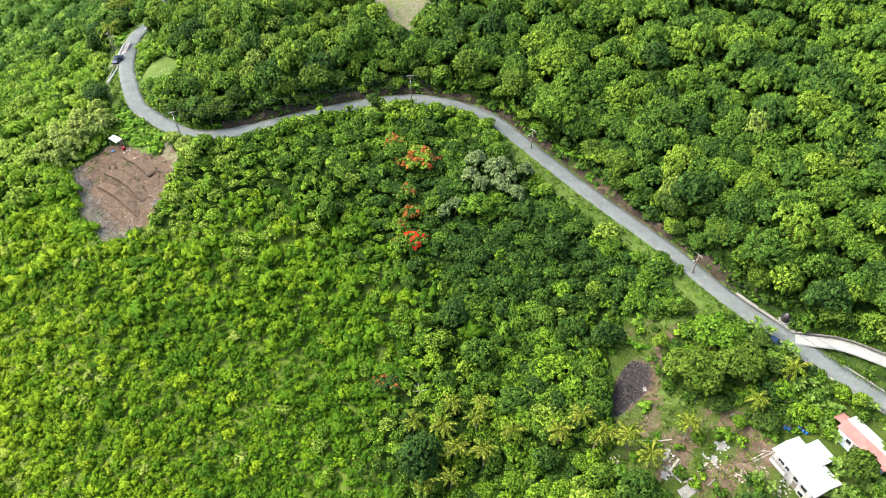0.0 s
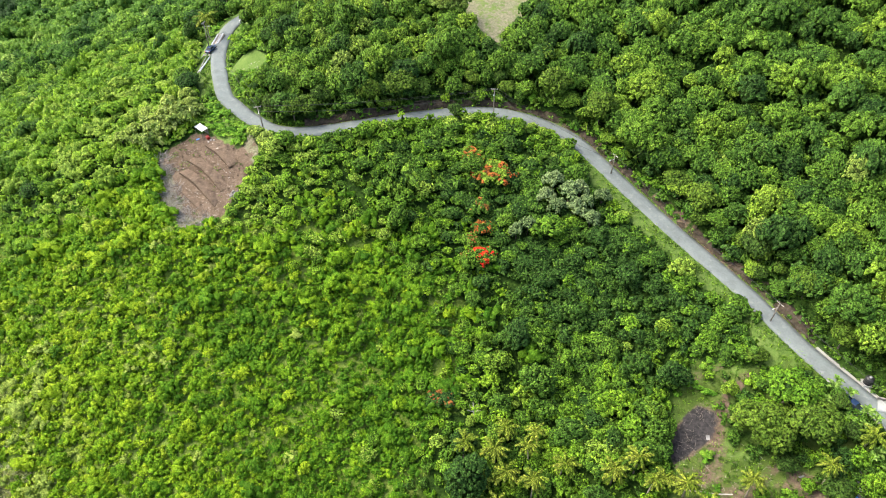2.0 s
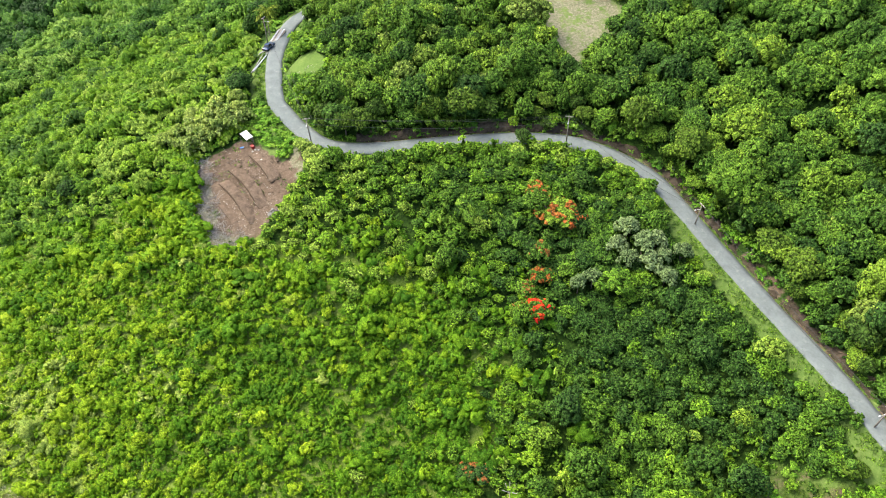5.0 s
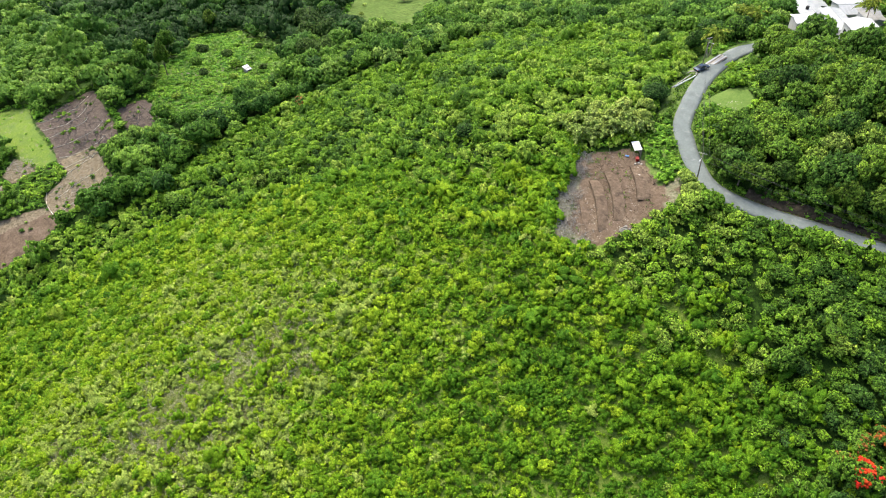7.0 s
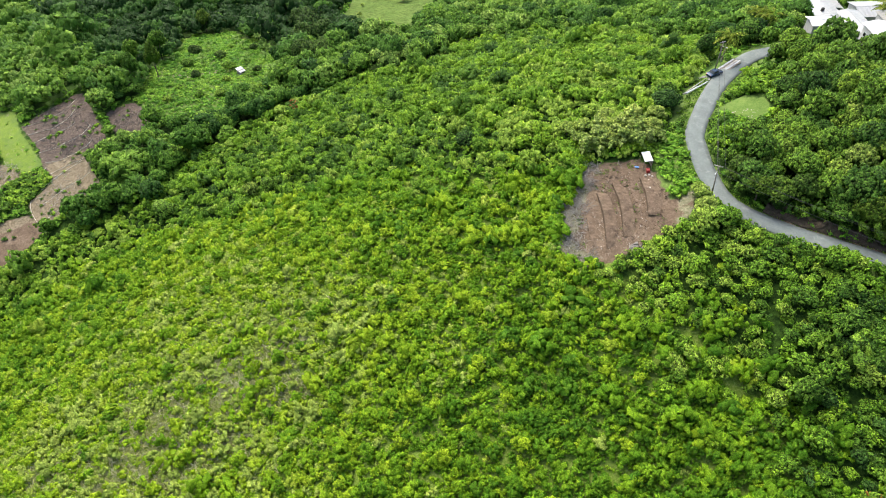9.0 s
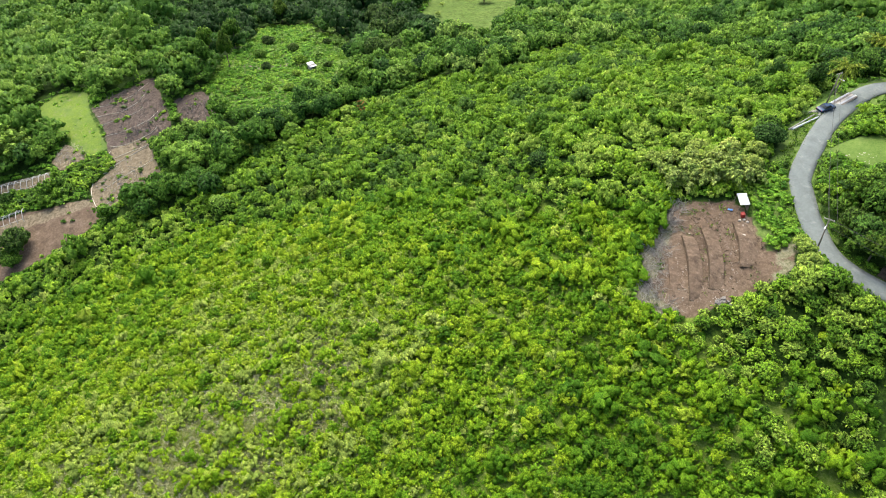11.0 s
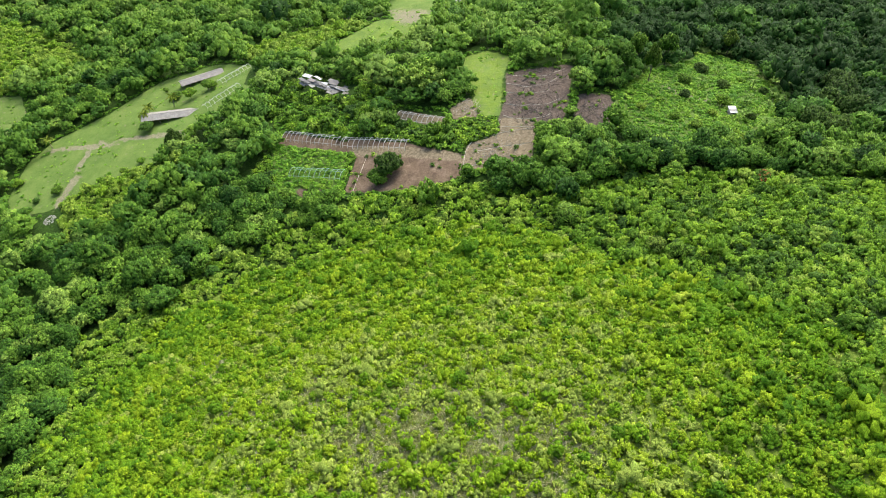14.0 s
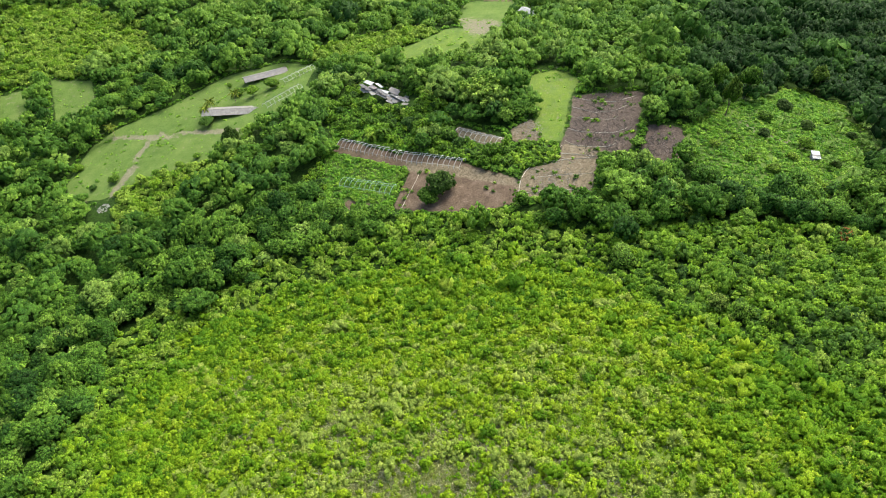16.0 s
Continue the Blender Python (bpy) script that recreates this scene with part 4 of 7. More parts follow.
ok_ = (yard_ & (u_ < 0.55 + 0.3 * wave(x_, y_, 3, 2)) | plot_ & (u_ < 0.22) | edge_ & (u_ < 0.75) | island_) & (far_from(x_, y_, DRIVE_LINE)[0] > 1.7) & has_room(x_, y_, 0.3)
x_, y_ = x_[ok_], y_[ok_]
s_ = rng.uniform(0.2, 0.55, len(x_)) * np.where(x_ > 68, 1.5, 1.0)
sow("grass_tufts", "green grass tufts and weeds beside road and yard", "grass", np.stack([x_, y_, land(x_, y_)], 1), s_, s_ * 0.9, [tufts(s + 9, 12, 0.9) for s in range(4)], leaf_thicket[:1], rng.uniform(0.1, 0.95, len(x_)))
x_, y_ = scatter((-275, -45), (-205, 90), 1.5)
beds_ = np.max([depth_in(x_, y_, p) for p in (STRIP, LOWER_BED, TERRACE, SMALL_BED, BARE_BED, RED_PATCH)], axis=0)
ok_ = (beds_ > 0.3) & (rng.uniform(size=len(x_)) < 0.06 + 0.6 * wave(x_, y_, 4, 12)) & (far_from(x_, y_, glide([(-234, -6), (-229, 16), (-223, 33)], 1.0))[0] > 3.5)
x_, y_ = x_[ok_], y_[ok_]
s_ = rng.uniform(0.25, 1.25, len(x_))
sow("weeds", "scattered green weeds and crop tufts on the garden beds", "weeds", np.stack([x_, y_, land(x_, y_)], 1), s_, s_ * 0.7, bushes_low, leaf_thicket, rng.uniform(0.1, 0.9, len(x_)))

# ---------------------------------------------------------------- building blocks


def part(name, bm, mat, parent=None, label="", smooth=False):
    """Links a bmesh as one mesh object under a thing or a part."""
    me = bpy.data.meshes.new(name)
    bm.to_mesh(me)
    bm.free()
    for m in (mat if isinstance(mat, list) else [mat]):
        me.materials.append(m)
    for p in me.polygons:
        p.use_smooth = smooth
    ob = new(name, me)
    ob.parent = parent
    return tagged(ob, label) if label else ob


def empty(name, label, category, m, group=""):
    ob = new(name)
    ob.empty_display_size = 0.3
    ob.matrix_world = m
    return tagged(ob, label, category, group)


def box(size, at_=(0, 0, 0), rz=0.0, rx=0.0, ry=0.0, bevel=0.0, bm=None):
    own = bm or bmesh.new()
    made = bmesh.ops.create_cube(own, size=1.0)["verts"]
    m = pose(*at_, rx, ry, rz) @ Matrix.Diagonal((*size, 1))
    bmesh.ops.transform(own, matrix=m, verts=made)
    if bevel:
        edges = list({e for v in made for e in v.link_edges})
        bmesh.ops.bevel(own, geom=edges, offset=bevel, segments=1, affect="EDGES", profile=0.5)
    return own


def rod(a, b, r0, r1=None, seg=8, bm=None):
    """A tapered round bar from a to b."""
    own = bm or bmesh.new()
    a, b = Vector(a), Vector(b)
    q = (b - a).to_track_quat("Z", "Y").to_matrix().to_4x4()
    bmesh.ops.create_cone(own, cap_ends=True, segments=seg, radius1=r0, radius2=r1 or r0, depth=(b - a).length,
                          matrix=Matrix.Translation((a + b) / 2) @ q)
    return own


def tube(points, r, seg=5, bm=None):
    """One continuous round bar through the points."""
    bm = bm or bmesh.new()
    q = [Vector(p) for p in points]
    rings = []
    for k, a in enumerate(q):
        d = (q[min(k + 1, len(q) - 1)] - q[max(k - 1, 0)]).normalized()
        side = d.cross(Vector((0, 0, 1)))
        side = side.normalized() if side.length > 0.01 else Vector((1, 0, 0))
        up = side.cross(d)
        rings.append([bm.verts.new(a + side * r * math.cos(2 * math.pi * u / seg) + up * r * math.sin(2 * math.pi * u / seg)) for u in range(seg)])
    for a, b in zip(rings, rings[1:]):
        for k in range(seg):
            bm.faces.new((a[k], a[(k + 1) % seg], b[(k + 1) % seg], b[k]))
    bm.faces.new(rings[0])
    bm.faces.new(rings[-1][::-1])
    bmesh.ops.recalc_face_normals(bm, faces=bm.faces)
    return bm


def lathe(profile, seg=14):
    """A round body from (radius, height) pairs."""
    bm = bmesh.new()
    rings = [[bm.verts.new((r * math.cos(2 * math.pi * k / seg), r * math.sin(2 * math.pi * k / seg), z)) for k in range(seg)] for r, z in profile]
    for lo, hi in zip(rings, rings[1:]):
        for k in range(seg):
            bm.faces.new((lo[k], lo[(k + 1) % seg], hi[(k + 1) % seg], hi[k]))
    bm.faces.new(rings[-1])
    bm.faces.new(rings[0][::-1])
    return bm


def sheet(length, width, ribs, depth=0.03, thick=0.015):
    """A corrugated roofing sheet that lies along x, ribs along y."""
    bm = bmesh.new()
    n = ribs * 2 + 1
    rows = []
    for dz in (0, -thick):
        rows.append([[bm.verts.new((length * (k / (n - 1) - 0.5), width * s, dz + (depth if k % 2 else 0))) for k in range(n)] for s in (-0.5, 0.5)])
    top, low = rows
    for k in range(n - 1):
        bm.faces.new((top[0][k], top[0][k + 1], top[1][k + 1], top[1][k]))
        bm.faces.new((low[0][k], low[1][k], low[1][k + 1], low[0][k + 1]))
        bm.faces.new((top[0][k], low[0][k], low[0][k + 1], top[0][k + 1]))
        bm.faces.new((top[1][k], top[1][k + 1], low[1][k + 1], low[1][k]))
    return bm


weathered = surface("weathered_wood", (0.10, 0.085, 0.07), (0.26, 0.23, 0.20), 2.0, 0.85)
pale_wood = surface("pale_timber", (0.32, 0.29, 0.245), (0.48, 0.45, 0.40), 2.0, 0.8, stain=(0.3, 0.26, 0.22))
galvanised = surface("galvanised_steel", (0.46, 0.47, 0.47), (0.60, 0.61, 0.61), 1.5, 0.6, 0.2)
white_sheet = surface("white_roof_sheet", (0.37, 0.39, 0.41), (0.46, 0.475, 0.49), 0.4, 0.5, 0.0, 0.3, stain=(0.33, 0.325, 0.31))
old_white = surface("dirty_white_board", (0.17, 0.17, 0.16), (0.29, 0.29, 0.28), 1.2, 0.8, stain=(0.24, 0.22, 0.19))
old_sheet = surface("rusting_roof_sheet", (0.12, 0.117, 0.113), (0.23, 0.222, 0.215), 0.5, 0.6, 0.0, 0.3, stain=(0.24, 0.13, 0.08))
red_sheet = surface("faded_red_roof_sheet", (0.28, 0.115, 0.10), (0.38, 0.175, 0.155), 0.5, 0.55, 0.0, 0.3, stain=(0.34, 0.20, 0.16))
orange_sheet = surface("orange_roof_sheet", (0.50, 0.20, 0.12), (0.62, 0.28, 0.17), 0.5, 0.6)
grey_thatch = surface("grey_weathered_roof", (0.13, 0.127, 0.118), (0.28, 0.272, 0.255), 0.7, 0.9, stain=(0.35, 0.335, 0.315))
dark_sheet = surface("dark_roof_sheet", (0.05, 0.055, 0.06), (0.11, 0.115, 0.12), 0.8, 0.6)
plaster = surface("white_plaster", (0.38, 0.39, 0.40), (0.48, 0.49, 0.50), 0.8, 0.85, stain=(0.33, 0.32, 0.29))
blue_plaster = surface("pale_blue_plaster", (0.42, 0.52, 0.60), (0.52, 0.62, 0.70), 0.8, 0.85)
black_plastic = surface("black_plastic", (0.012, 0.012, 0.013), (0.03, 0.03, 0.03), 1.0, 0.45, 0, 0.4)
blue_plastic = surface("blue_plastic", (0.02, 0.12, 0.35), (0.04, 0.18, 0.45), 1.0, 0.45, 0, 0.4)
red_paint = surface("red_paint", (0.22, 0.014, 0.012), (0.32, 0.025, 0.02), 1.0, 0.5, 0, 0.4)
car_paint = surface("dark_blue_car_paint", (0.014, 0.032, 0.075), (0.02, 0.045, 0.10), 1.0, 0.25, 0.2, 0.5)
rubber = surface("rubber", (0.015, 0.015, 0.015), (0.03, 0.03, 0.03), 3.0, 0.8)
cable_black = surface("black_cable", (0.02, 0.02, 0.02), (0.05, 0.05, 0.05), 3.0, 0.6)
earth = surface("dug_earth", (0.060, 0.043, 0.030), (0.160, 0.118, 0.084), 0.9, 0.95, 0, 0.1, stain=(0.21, 0.165, 0.125), fine=5, bump=0.6)
stone = surface("grey_stone", (0.09, 0.085, 0.08), (0.22, 0.21, 0.195), 1.5, 0.9)
dead_wood = surface("bleached_dead_wood", (0.24, 0.22, 0.19), (0.42, 0.39, 0.35), 3.0, 0.9)
pale_pipe = surface("pale_plastic_pipe", (0.50, 0.48, 0.40), (0.62, 0.60, 0.52), 1.0, 0.6)
green_pipe = surface("green_plastic_pipe", (0.25, 0.42, 0.33), (0.36, 0.52, 0.42), 1.0, 0.6)
glass_m, gn, gl, gb = material("window_glass", 0.08, 0.0, 0.5)
gb.inputs["Base Color"].default_value = (0.02, 0.028, 0.032, 1)

# ---------------------------------------------------------------- kerbs and walls


def edge_strip(name, label, line, z, lo, hi, offset, half, lift, mat, thick=0.35):
    """A strip of concrete beside a stretch of a road line."""
    t = np.gradient(line, axis=0)
    t /= np.linalg.norm(t, axis=1)[:, None]
    p = line + np.stack([t[:, 1], -t[:, 0]], 1) * offset
    V, Q = ribbon(p[lo:hi], z[lo:hi], half, lift, thick, 0.0)
    return tagged(new(name, quads_mesh(name, V, Q, [mat])), label, "kerb", kind="structure")


def road_index(x, y):
    return int(far_from(np.array([x]), np.array([y]), ROAD_LINE)[1][0])


i0, i1, i2, i3 = road_index(58, 95), road_index(66, 82), road_index(70, 76), road_index(80, 63)
edge_strip("kerb", "worn pale concrete kerb along the road", ROAD_LINE, road_z, i0, i1, -2.35, 0.3, 0.12, concrete)
edge_strip("kerb", "narrow pale concrete kerb beside the grassy island", ROAD_LINE, road_z, i2, i3, -2.2, 0.14, 0.10, concrete)
edge_strip("kerb", "cracked pale concrete kerb on the lower side", ROAD_LINE, road_z, road_index(60, 89), i3, 2.2, 0.16, 0.08, concrete)
edge_strip("retaining_wall", "low grey concrete wall along the driveway", DRIVE_LINE, drive_z, 0, 24, -1.6, 0.12, 0.3, stone, 1.0)

bank_soil = surface("cut_bank_soil", (0.022, 0.018, 0.013), (0.080, 0.062, 0.045), 0.9, 0.95, 0, 0.1, stain=(0.045, 0.062, 0.020), fine=5, bump=0.8)


def road_bank(x0, x1, high, label):
    """Steep cut of soil and rock on the uphill side of the road."""
    k = np.where((ROAD_LINE[:, 0] > x0) & (ROAD_LINE[:, 0] < x1))[0]
    line, z = ROAD_LINE[k], road_z[k]
    step = np.linspace(0, len(k) - 1, len(k) * 2)
    line = np.stack([np.interp(step, np.arange(len(k)), line[:, c]) for c in (0, 1)], 1)
    z = np.interp(step, np.arange(len(k)), z)
    t = np.gradient(line, axis=0)
    t /= np.linalg.norm(t, axis=1)[:, None]
    left = np.stack([-t[:, 1], t[:, 0]], 1)
    tall = high * np.clip(0.45 + 0.9 * wave(line[:, 0], line[:, 1], 6, 2), 0.05, 1.5)
    V = []
    for off, up in ((2.35, -0.15), (2.6, 0.12), (3.0, 0.45), (3.5, 0.8), (4.0, 1.0), (4.6, 0.85), (5.2, 0.3)):
        p = line + left * off
        p = p + left * (0.25 * wave(p[:, 0], p[:, 1], 1.1, off))[:, None]
        ground_z = land(p[:, 0], p[:, 1])
        top_z = np.maximum(z + tall * up, ground_z + 0.04) + 0.18 * wave(p[:, 0], p[:, 1], 0.9, off + 3) * up
        V.append(np.column_stack([p, ground_z - 0.4 if off in (2.35, 5.2) else top_z]))
    n, m = len(V), len(line)
    idx = np.arange(n * m).reshape(n, m)
    Q = np.stack([idx[:-1, :-1], idx[:-1, 1:], idx[1:, 1:], idx[1:, :-1]], -1).reshape(-1, 4)
    return tagged(new("road_bank", quads_mesh("road_bank", np.concatenate(V), Q, [bank_soil])), label, "bank", kind="structure")


road_bank(-52, 56, 1.6, "bare brown cut bank of soil and rock above the road")

# ---------------------------------------------------------------- poles and cables


def utility_pole(x, y, height, turn, lean=0.0, lamp=True, label="weathered wooden utility pole with a crossarm beside the road"):
    top = empty("utility_pole", label, "utility pole", Matrix.Translation(at(x, y)) @ pose(0, 0, 0, 0, lean, turn), "poles along the road")
    part("post", rod((0, 0, -0.5), (0, 0, height), 0.15, 0.10, 10), weathered, top, smooth=True)
    part("crossarm", box((1.7, 0.10, 0.12), (0, 0.13, height - 0.25), bevel=0.015), pale_wood, top, "pale timber crossarm")
    for k in (-0.75, -0.3, 0.3, 0.75):
        part("insulator", lathe([(0.03, 0), (0.06, 0.04), (0.035, 0.09), (0.055, 0.13), (0.02, 0.17)], 8),
             white_sheet, top).location = (k, 0.13, height - 0.19)
    if lamp:
        arm = part("lamp_arm", rod((0, 0, height - 1.3), (0.0, -1.2, height - 1.0), 0.035, 0.03), galvanised, top)
        part("lamp_head", box((0.22, 0.5, 0.12), (0, -1.4, height - 0.98), bevel=0.03), white_sheet, arm, "pale street lamp head")
    return top


POLES = [(-89.6, 178.3, 7.0, 80, 1), (-60.8, 138.3, 7.5, 20, -4), (-7.3, 152.6, 7.7, 0, -1.5), (21.4, 139.2, 5.6, -50, 1), (51.1, 101.1, 5.5, -55, 1.5), (80, 60.5, 6.5, -50, 0)]
heads = []
for px, py, ph, pt, pl in POLES:
    utility_pole(px, py, ph, pt, pl)
    a = radians(pt)
    heads.append([at(px, py, ph - 0.02) + Vector((math.cos(a) * k, math.sin(a) * k, 0)) for k in (-0.75, 0.75)] + [at(px, py, ph - 1.5)])


def cable(a, b, sag, radius, label):
    c = bpy.data.curves.new("power_cable", "CURVE")
    c.dimensions, c.bevel_depth, c.bevel_resolution = "3D", radius, 1
    s = c.splines.new("POLY")
    s.points.add(20)
    for k in range(21):
        t = k / 20
        p = a.lerp(b, t)
        s.points[k].co = (p.x, p.y, p.z - sag * 4 * t * (1 - t), 1)
    c.materials.append(cable_black)
    tmp = bpy.data.objects.new("tmp", c)
    me = bpy.data.meshes.new_from_object(tmp)
    bpy.data.objects.remove(tmp)
    me.name = "power_cable"
    return tagged(new("power_cable", me), label, "cable", "cables between the poles")


for one, two in zip(heads, heads[1:]):
    for k in range(3):
        cable(one[k], two[k], 0.9 + 0.25 * k, 0.02 if k < 2 else 0.028, "thin black overhead power cable between two poles")

# ---------------------------------------------------------------- single trees and palms


def mesh_of(template, mats):
    v, q, m = template
    return quads_mesh("crown", v, q, mats, smooth=True, mat_index=m)


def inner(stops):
    # leaf colours darkened to stand for the shade behind the outer tufts
    return leaf_material("inner_leaf_shade", stops, joined=False, value=0.62, grain=2.0)


tree_shapes = [plant(200 + s, 12, 0.105, 1.5, inner=(12, 5), points=5, droop=0.7) for s in range(3)]
airy_shapes = [plant(230 + s, 10, 0.105, 1.5, spread_=0.72, lobe=0.34, inner=(12, 5), points=5, droop=0.7) for s in range(2)]
shade_green = inner(FOREST)
green_crowns = [mesh_of(t, [leaf_tree, shade_green]) for t in tree_shapes]
mango_crowns = [mesh_of(t, [leaf_mango, shade_green]) for t in tree_shapes]
dark_crowns = [mesh_of(t, [leaf_dark, shade_green]) for t in tree_shapes]
lime_crowns = [mesh_of(t, [leaf_lime, shade_green]) for t in tree_shapes]
silver_crowns = [mesh_of(t, [leaf_silver, shade_green]) for t in airy_shapes]


flat_shapes = [plant(250 + s, 13, 0.10, 1.4, spread_=0.85, lobe=0.3, tall=0.6, inner=(14, 5)) for s in range(3)]


leaf_rust = leaf_material("fading_blossom", [(0, (0.20, 0.085, 0.022)), (1, (0.26, 0.12, 0.03))], joined=False)


def flowering(template, blossom, share, seed):
    """A crown whose leaf sprays are partly blossom."""
    v, q, m = template
    r = np.random.default_rng(seed)
    tuft = q[:, 0]
    patch = wave(v[tuft, 0], v[tuft, 1], 0.42, seed) + 0.5 * v[tuft, 2] + r.normal(scale=0.2, size=len(v))[tuft]
    cut = np.quantile(patch, 1 - share)
    return quads_mesh("crown", v, q, [leaf_tree, blossom, shade_green], smooth=True, mat_index=np.where(m, 2, np.where(patch > cut, 1, 0)))


orange_crowns = [flowering(t, leaf_orange, 0.3, k) for k, t in enumerate(flat_shapes)]
faint_crowns = [flowering(t, leaf_rust, 0.16, k) for k, t in enumerate(flat_shapes)]
red_crowns = [flowering(t, leaf_red, 0.3, k) for k, t in enumerate(flat_shapes)]
leaf_olive = leaf_material("olive_leaves", [(0, (0.175, 0.260, 0.040)), (1, (0.260, 0.330, 0.068))], joined=False)
# olive leaf colour darkened the same way, as shade inside the crown
shade_olive = leaf_material("olive_leaf_shade", [(0, (0.115, 0.165, 0.028)), (1, (0.145, 0.19, 0.036))], joined=False)
olive_crowns = [mesh_of(t, [leaf_olive, shade_olive]) for t in airy_shapes]
airy_green, airy_dark = mesh_of(airy_shapes[0], [leaf_tree, shade_green]), mesh_of(airy_shapes[1], [leaf_mango, shade_green])


def trunk_mesh(seed, limbs=4):
    bm = bmesh.new()
    r = random.Random(seed)
    rod((0, 0, -0.15), (0, 0, 0.45), 0.085, 0.06, 8, bm)
    for k in range(limbs):
        a = 2 * math.pi * k / limbs + r.uniform(-0.4, 0.4)
        rod((0, 0, 0.38), (0.5 * math.cos(a), 0.5 * math.sin(a), 0.85 + r.uniform(0, 0.2)), 0.045, 0.02, 6, bm)
    me = bpy.data.meshes.new("trunk")
    bm.to_mesh(me)
    bm.free()
    me.materials.append(bark)
    return me


trunks = [trunk_mesh(s) for s in range(3)]


def tree(x, y, radius, height, crowns, label, k=0, category="tree", group="", turn=None, stem=0.42):
    top = empty("tree", label, category, Matrix.Translation(at(x, y)) @ pose(0, 0, 0, 0, 0, turn if turn is not None else (k * 67) % 360), group)
    t = new("trunk", trunks[k % len(trunks)])
    t.parent, t.scale = top, (radius * 0.8, radius * 0.8, height * 0.75)
    c = new("crown", crowns[k % len(crowns)])
    c.parent, c.location, c.scale = top, (0, 0, height * stem), (radius, radius, height * 0.62)
    return top


YARD_TREES = [
    (46.2, 78.0, 5.2, 7.6, mango_crowns, "large round-crowned mango tree in the yard"),
    (50.8, 84.0, 5.0, 7.6, lime_crowns, "broad fresh green fruit tree by the road"),
    (53.6, 78.2, 4.8, 7.0, mango_crowns, "dense dark green tree beside the yard"),
    (49.5, 72.5, 2.0, 3.2, dark_crowns, "low dark tree at the edge of the yard"),
    (56.2, 68.0, 2.6, 3.4, dark_crowns, "dark round bush near the white house"),
    (52.3, 69, 1.4, 2.0, lime_crowns, "small green bush in the grass"),
    (42.1, 86.6, 1.7, 2.6, green_crowns, "small round green tree by bare soil"),
    (38.8, 89.8, 1.1, 1.6, lime_crowns, "small bright shrub on bare soil"),
    (42.6, 80.8, 1.3, 3.0, olive_crowns, "thin dry olive-coloured young tree"),
    (45.3, 67.7, 1.4, 1.8, lime_crowns, "loose green bush in the yard"),
    (67.0, 57.8, 3.2, 5.4, mango_crowns, "olive-green round tree between two houses"),
    (64.0, 68.2, 1.6, 2.6, lime_crowns, "bright green bush behind the house"),
    (68.6, 70.4, 1.6, 2.8, lime_crowns, "bright green tree below the road"),
    (70.6, 68.6, 1.5, 2.6, green_crowns, "green tree below the road"),
    (60.0, 77.5, 1.9, 3.2, dark_crowns, "dark green tree below the road"),
    (59.0, 82.8, 1.8, 3.0, dark_crowns, "dark tree at the roadside"),
]
BOWL_TREES = [
    (12.1, 62.9, 2.2, 3.4, lime_crowns, "bright lime-green round tree among palms"),
    (7.3, 61.6, 1.7, 2.8, lime_crowns, "bright lime-green bush among palms"),
    (-16.6, 150.3, 2.0, 3.2, dark_crowns, "round dense tree at the lower roadside"),
    (8, 133, 2.8, 5.8, silver_crowns, "silvery grey-leaved tree among the green"),
    (11.5, 130, 3.0, 6.2, silver_crowns, "silvery grey-leaved tree among the green"),
    (13.5, 126.8, 2.6, 5.8, silver_crowns, "silvery grey-leaved tree among the green"),
    (9, 126.5, 2.4, 5.4, silver_crowns, "silvery grey-leaved tree among the green"),
    (16.5, 124.5, 2.6, 5.2, silver_crowns, "silvery grey-leaved tree among the green"),
    (3, 121.5, 2.2, 5.0, silver_crowns, "silvery grey-leaved tree among the green"),
    (0.5, 119.8, 1.9, 4.6, silver_crowns, "silvery grey-leaved tree among the green"),
    (14, 131.5, 2.2, 5.6, silver_crowns, "silvery grey-leaved tree among the green"),
    (6.5, 129.5, 2.4, 5.2, silver_crowns, "silvery grey-leaved tree among the green"),
    (15.5, 128.5, 2.2, 5.2, silver_crowns, "silvery grey-leaved tree among the green"),
    (19, 130, 2.2, 5.4, silver_crowns, "silvery grey-leaved tree among the green"),
    (-11, 138, 3.0, 5.4, orange_crowns, "flame tree with orange blossom"),
    (-7, 134, 4.8, 5.8, orange_crowns, "wide flame tree with orange blossom"),
    (-2.5, 133.5, 2.6, 5.0, orange_crowns, "small flame tree with orange blossom"),
    (-9.5, 117, 2.4, 4.4, faint_crowns, "flame tree with sparse orange blossom"),
    (-7, 120.5, 2.6, 4.6, orange_crowns, "flame tree with patchy orange blossom"),
    (-8, 125, 2.8, 4.6, faint_crowns, "green tree with a few orange blossoms"),
    (-6, 113.4, 3.2, 4.8, red_crowns, "flame tree with bright red blossom"),
    (-9.6, 112.2, 2.0, 4.4, faint_crowns, "green tree with a few orange blossoms"),
    (-10.5, 83.5, 2.8, 3.6, faint_crowns, "dry flame tree with fading orange blossom"),
    (-13, 82.5, 2.2, 3.2, faint_crowns, "dry flame tree with fading orange blossom"),
]
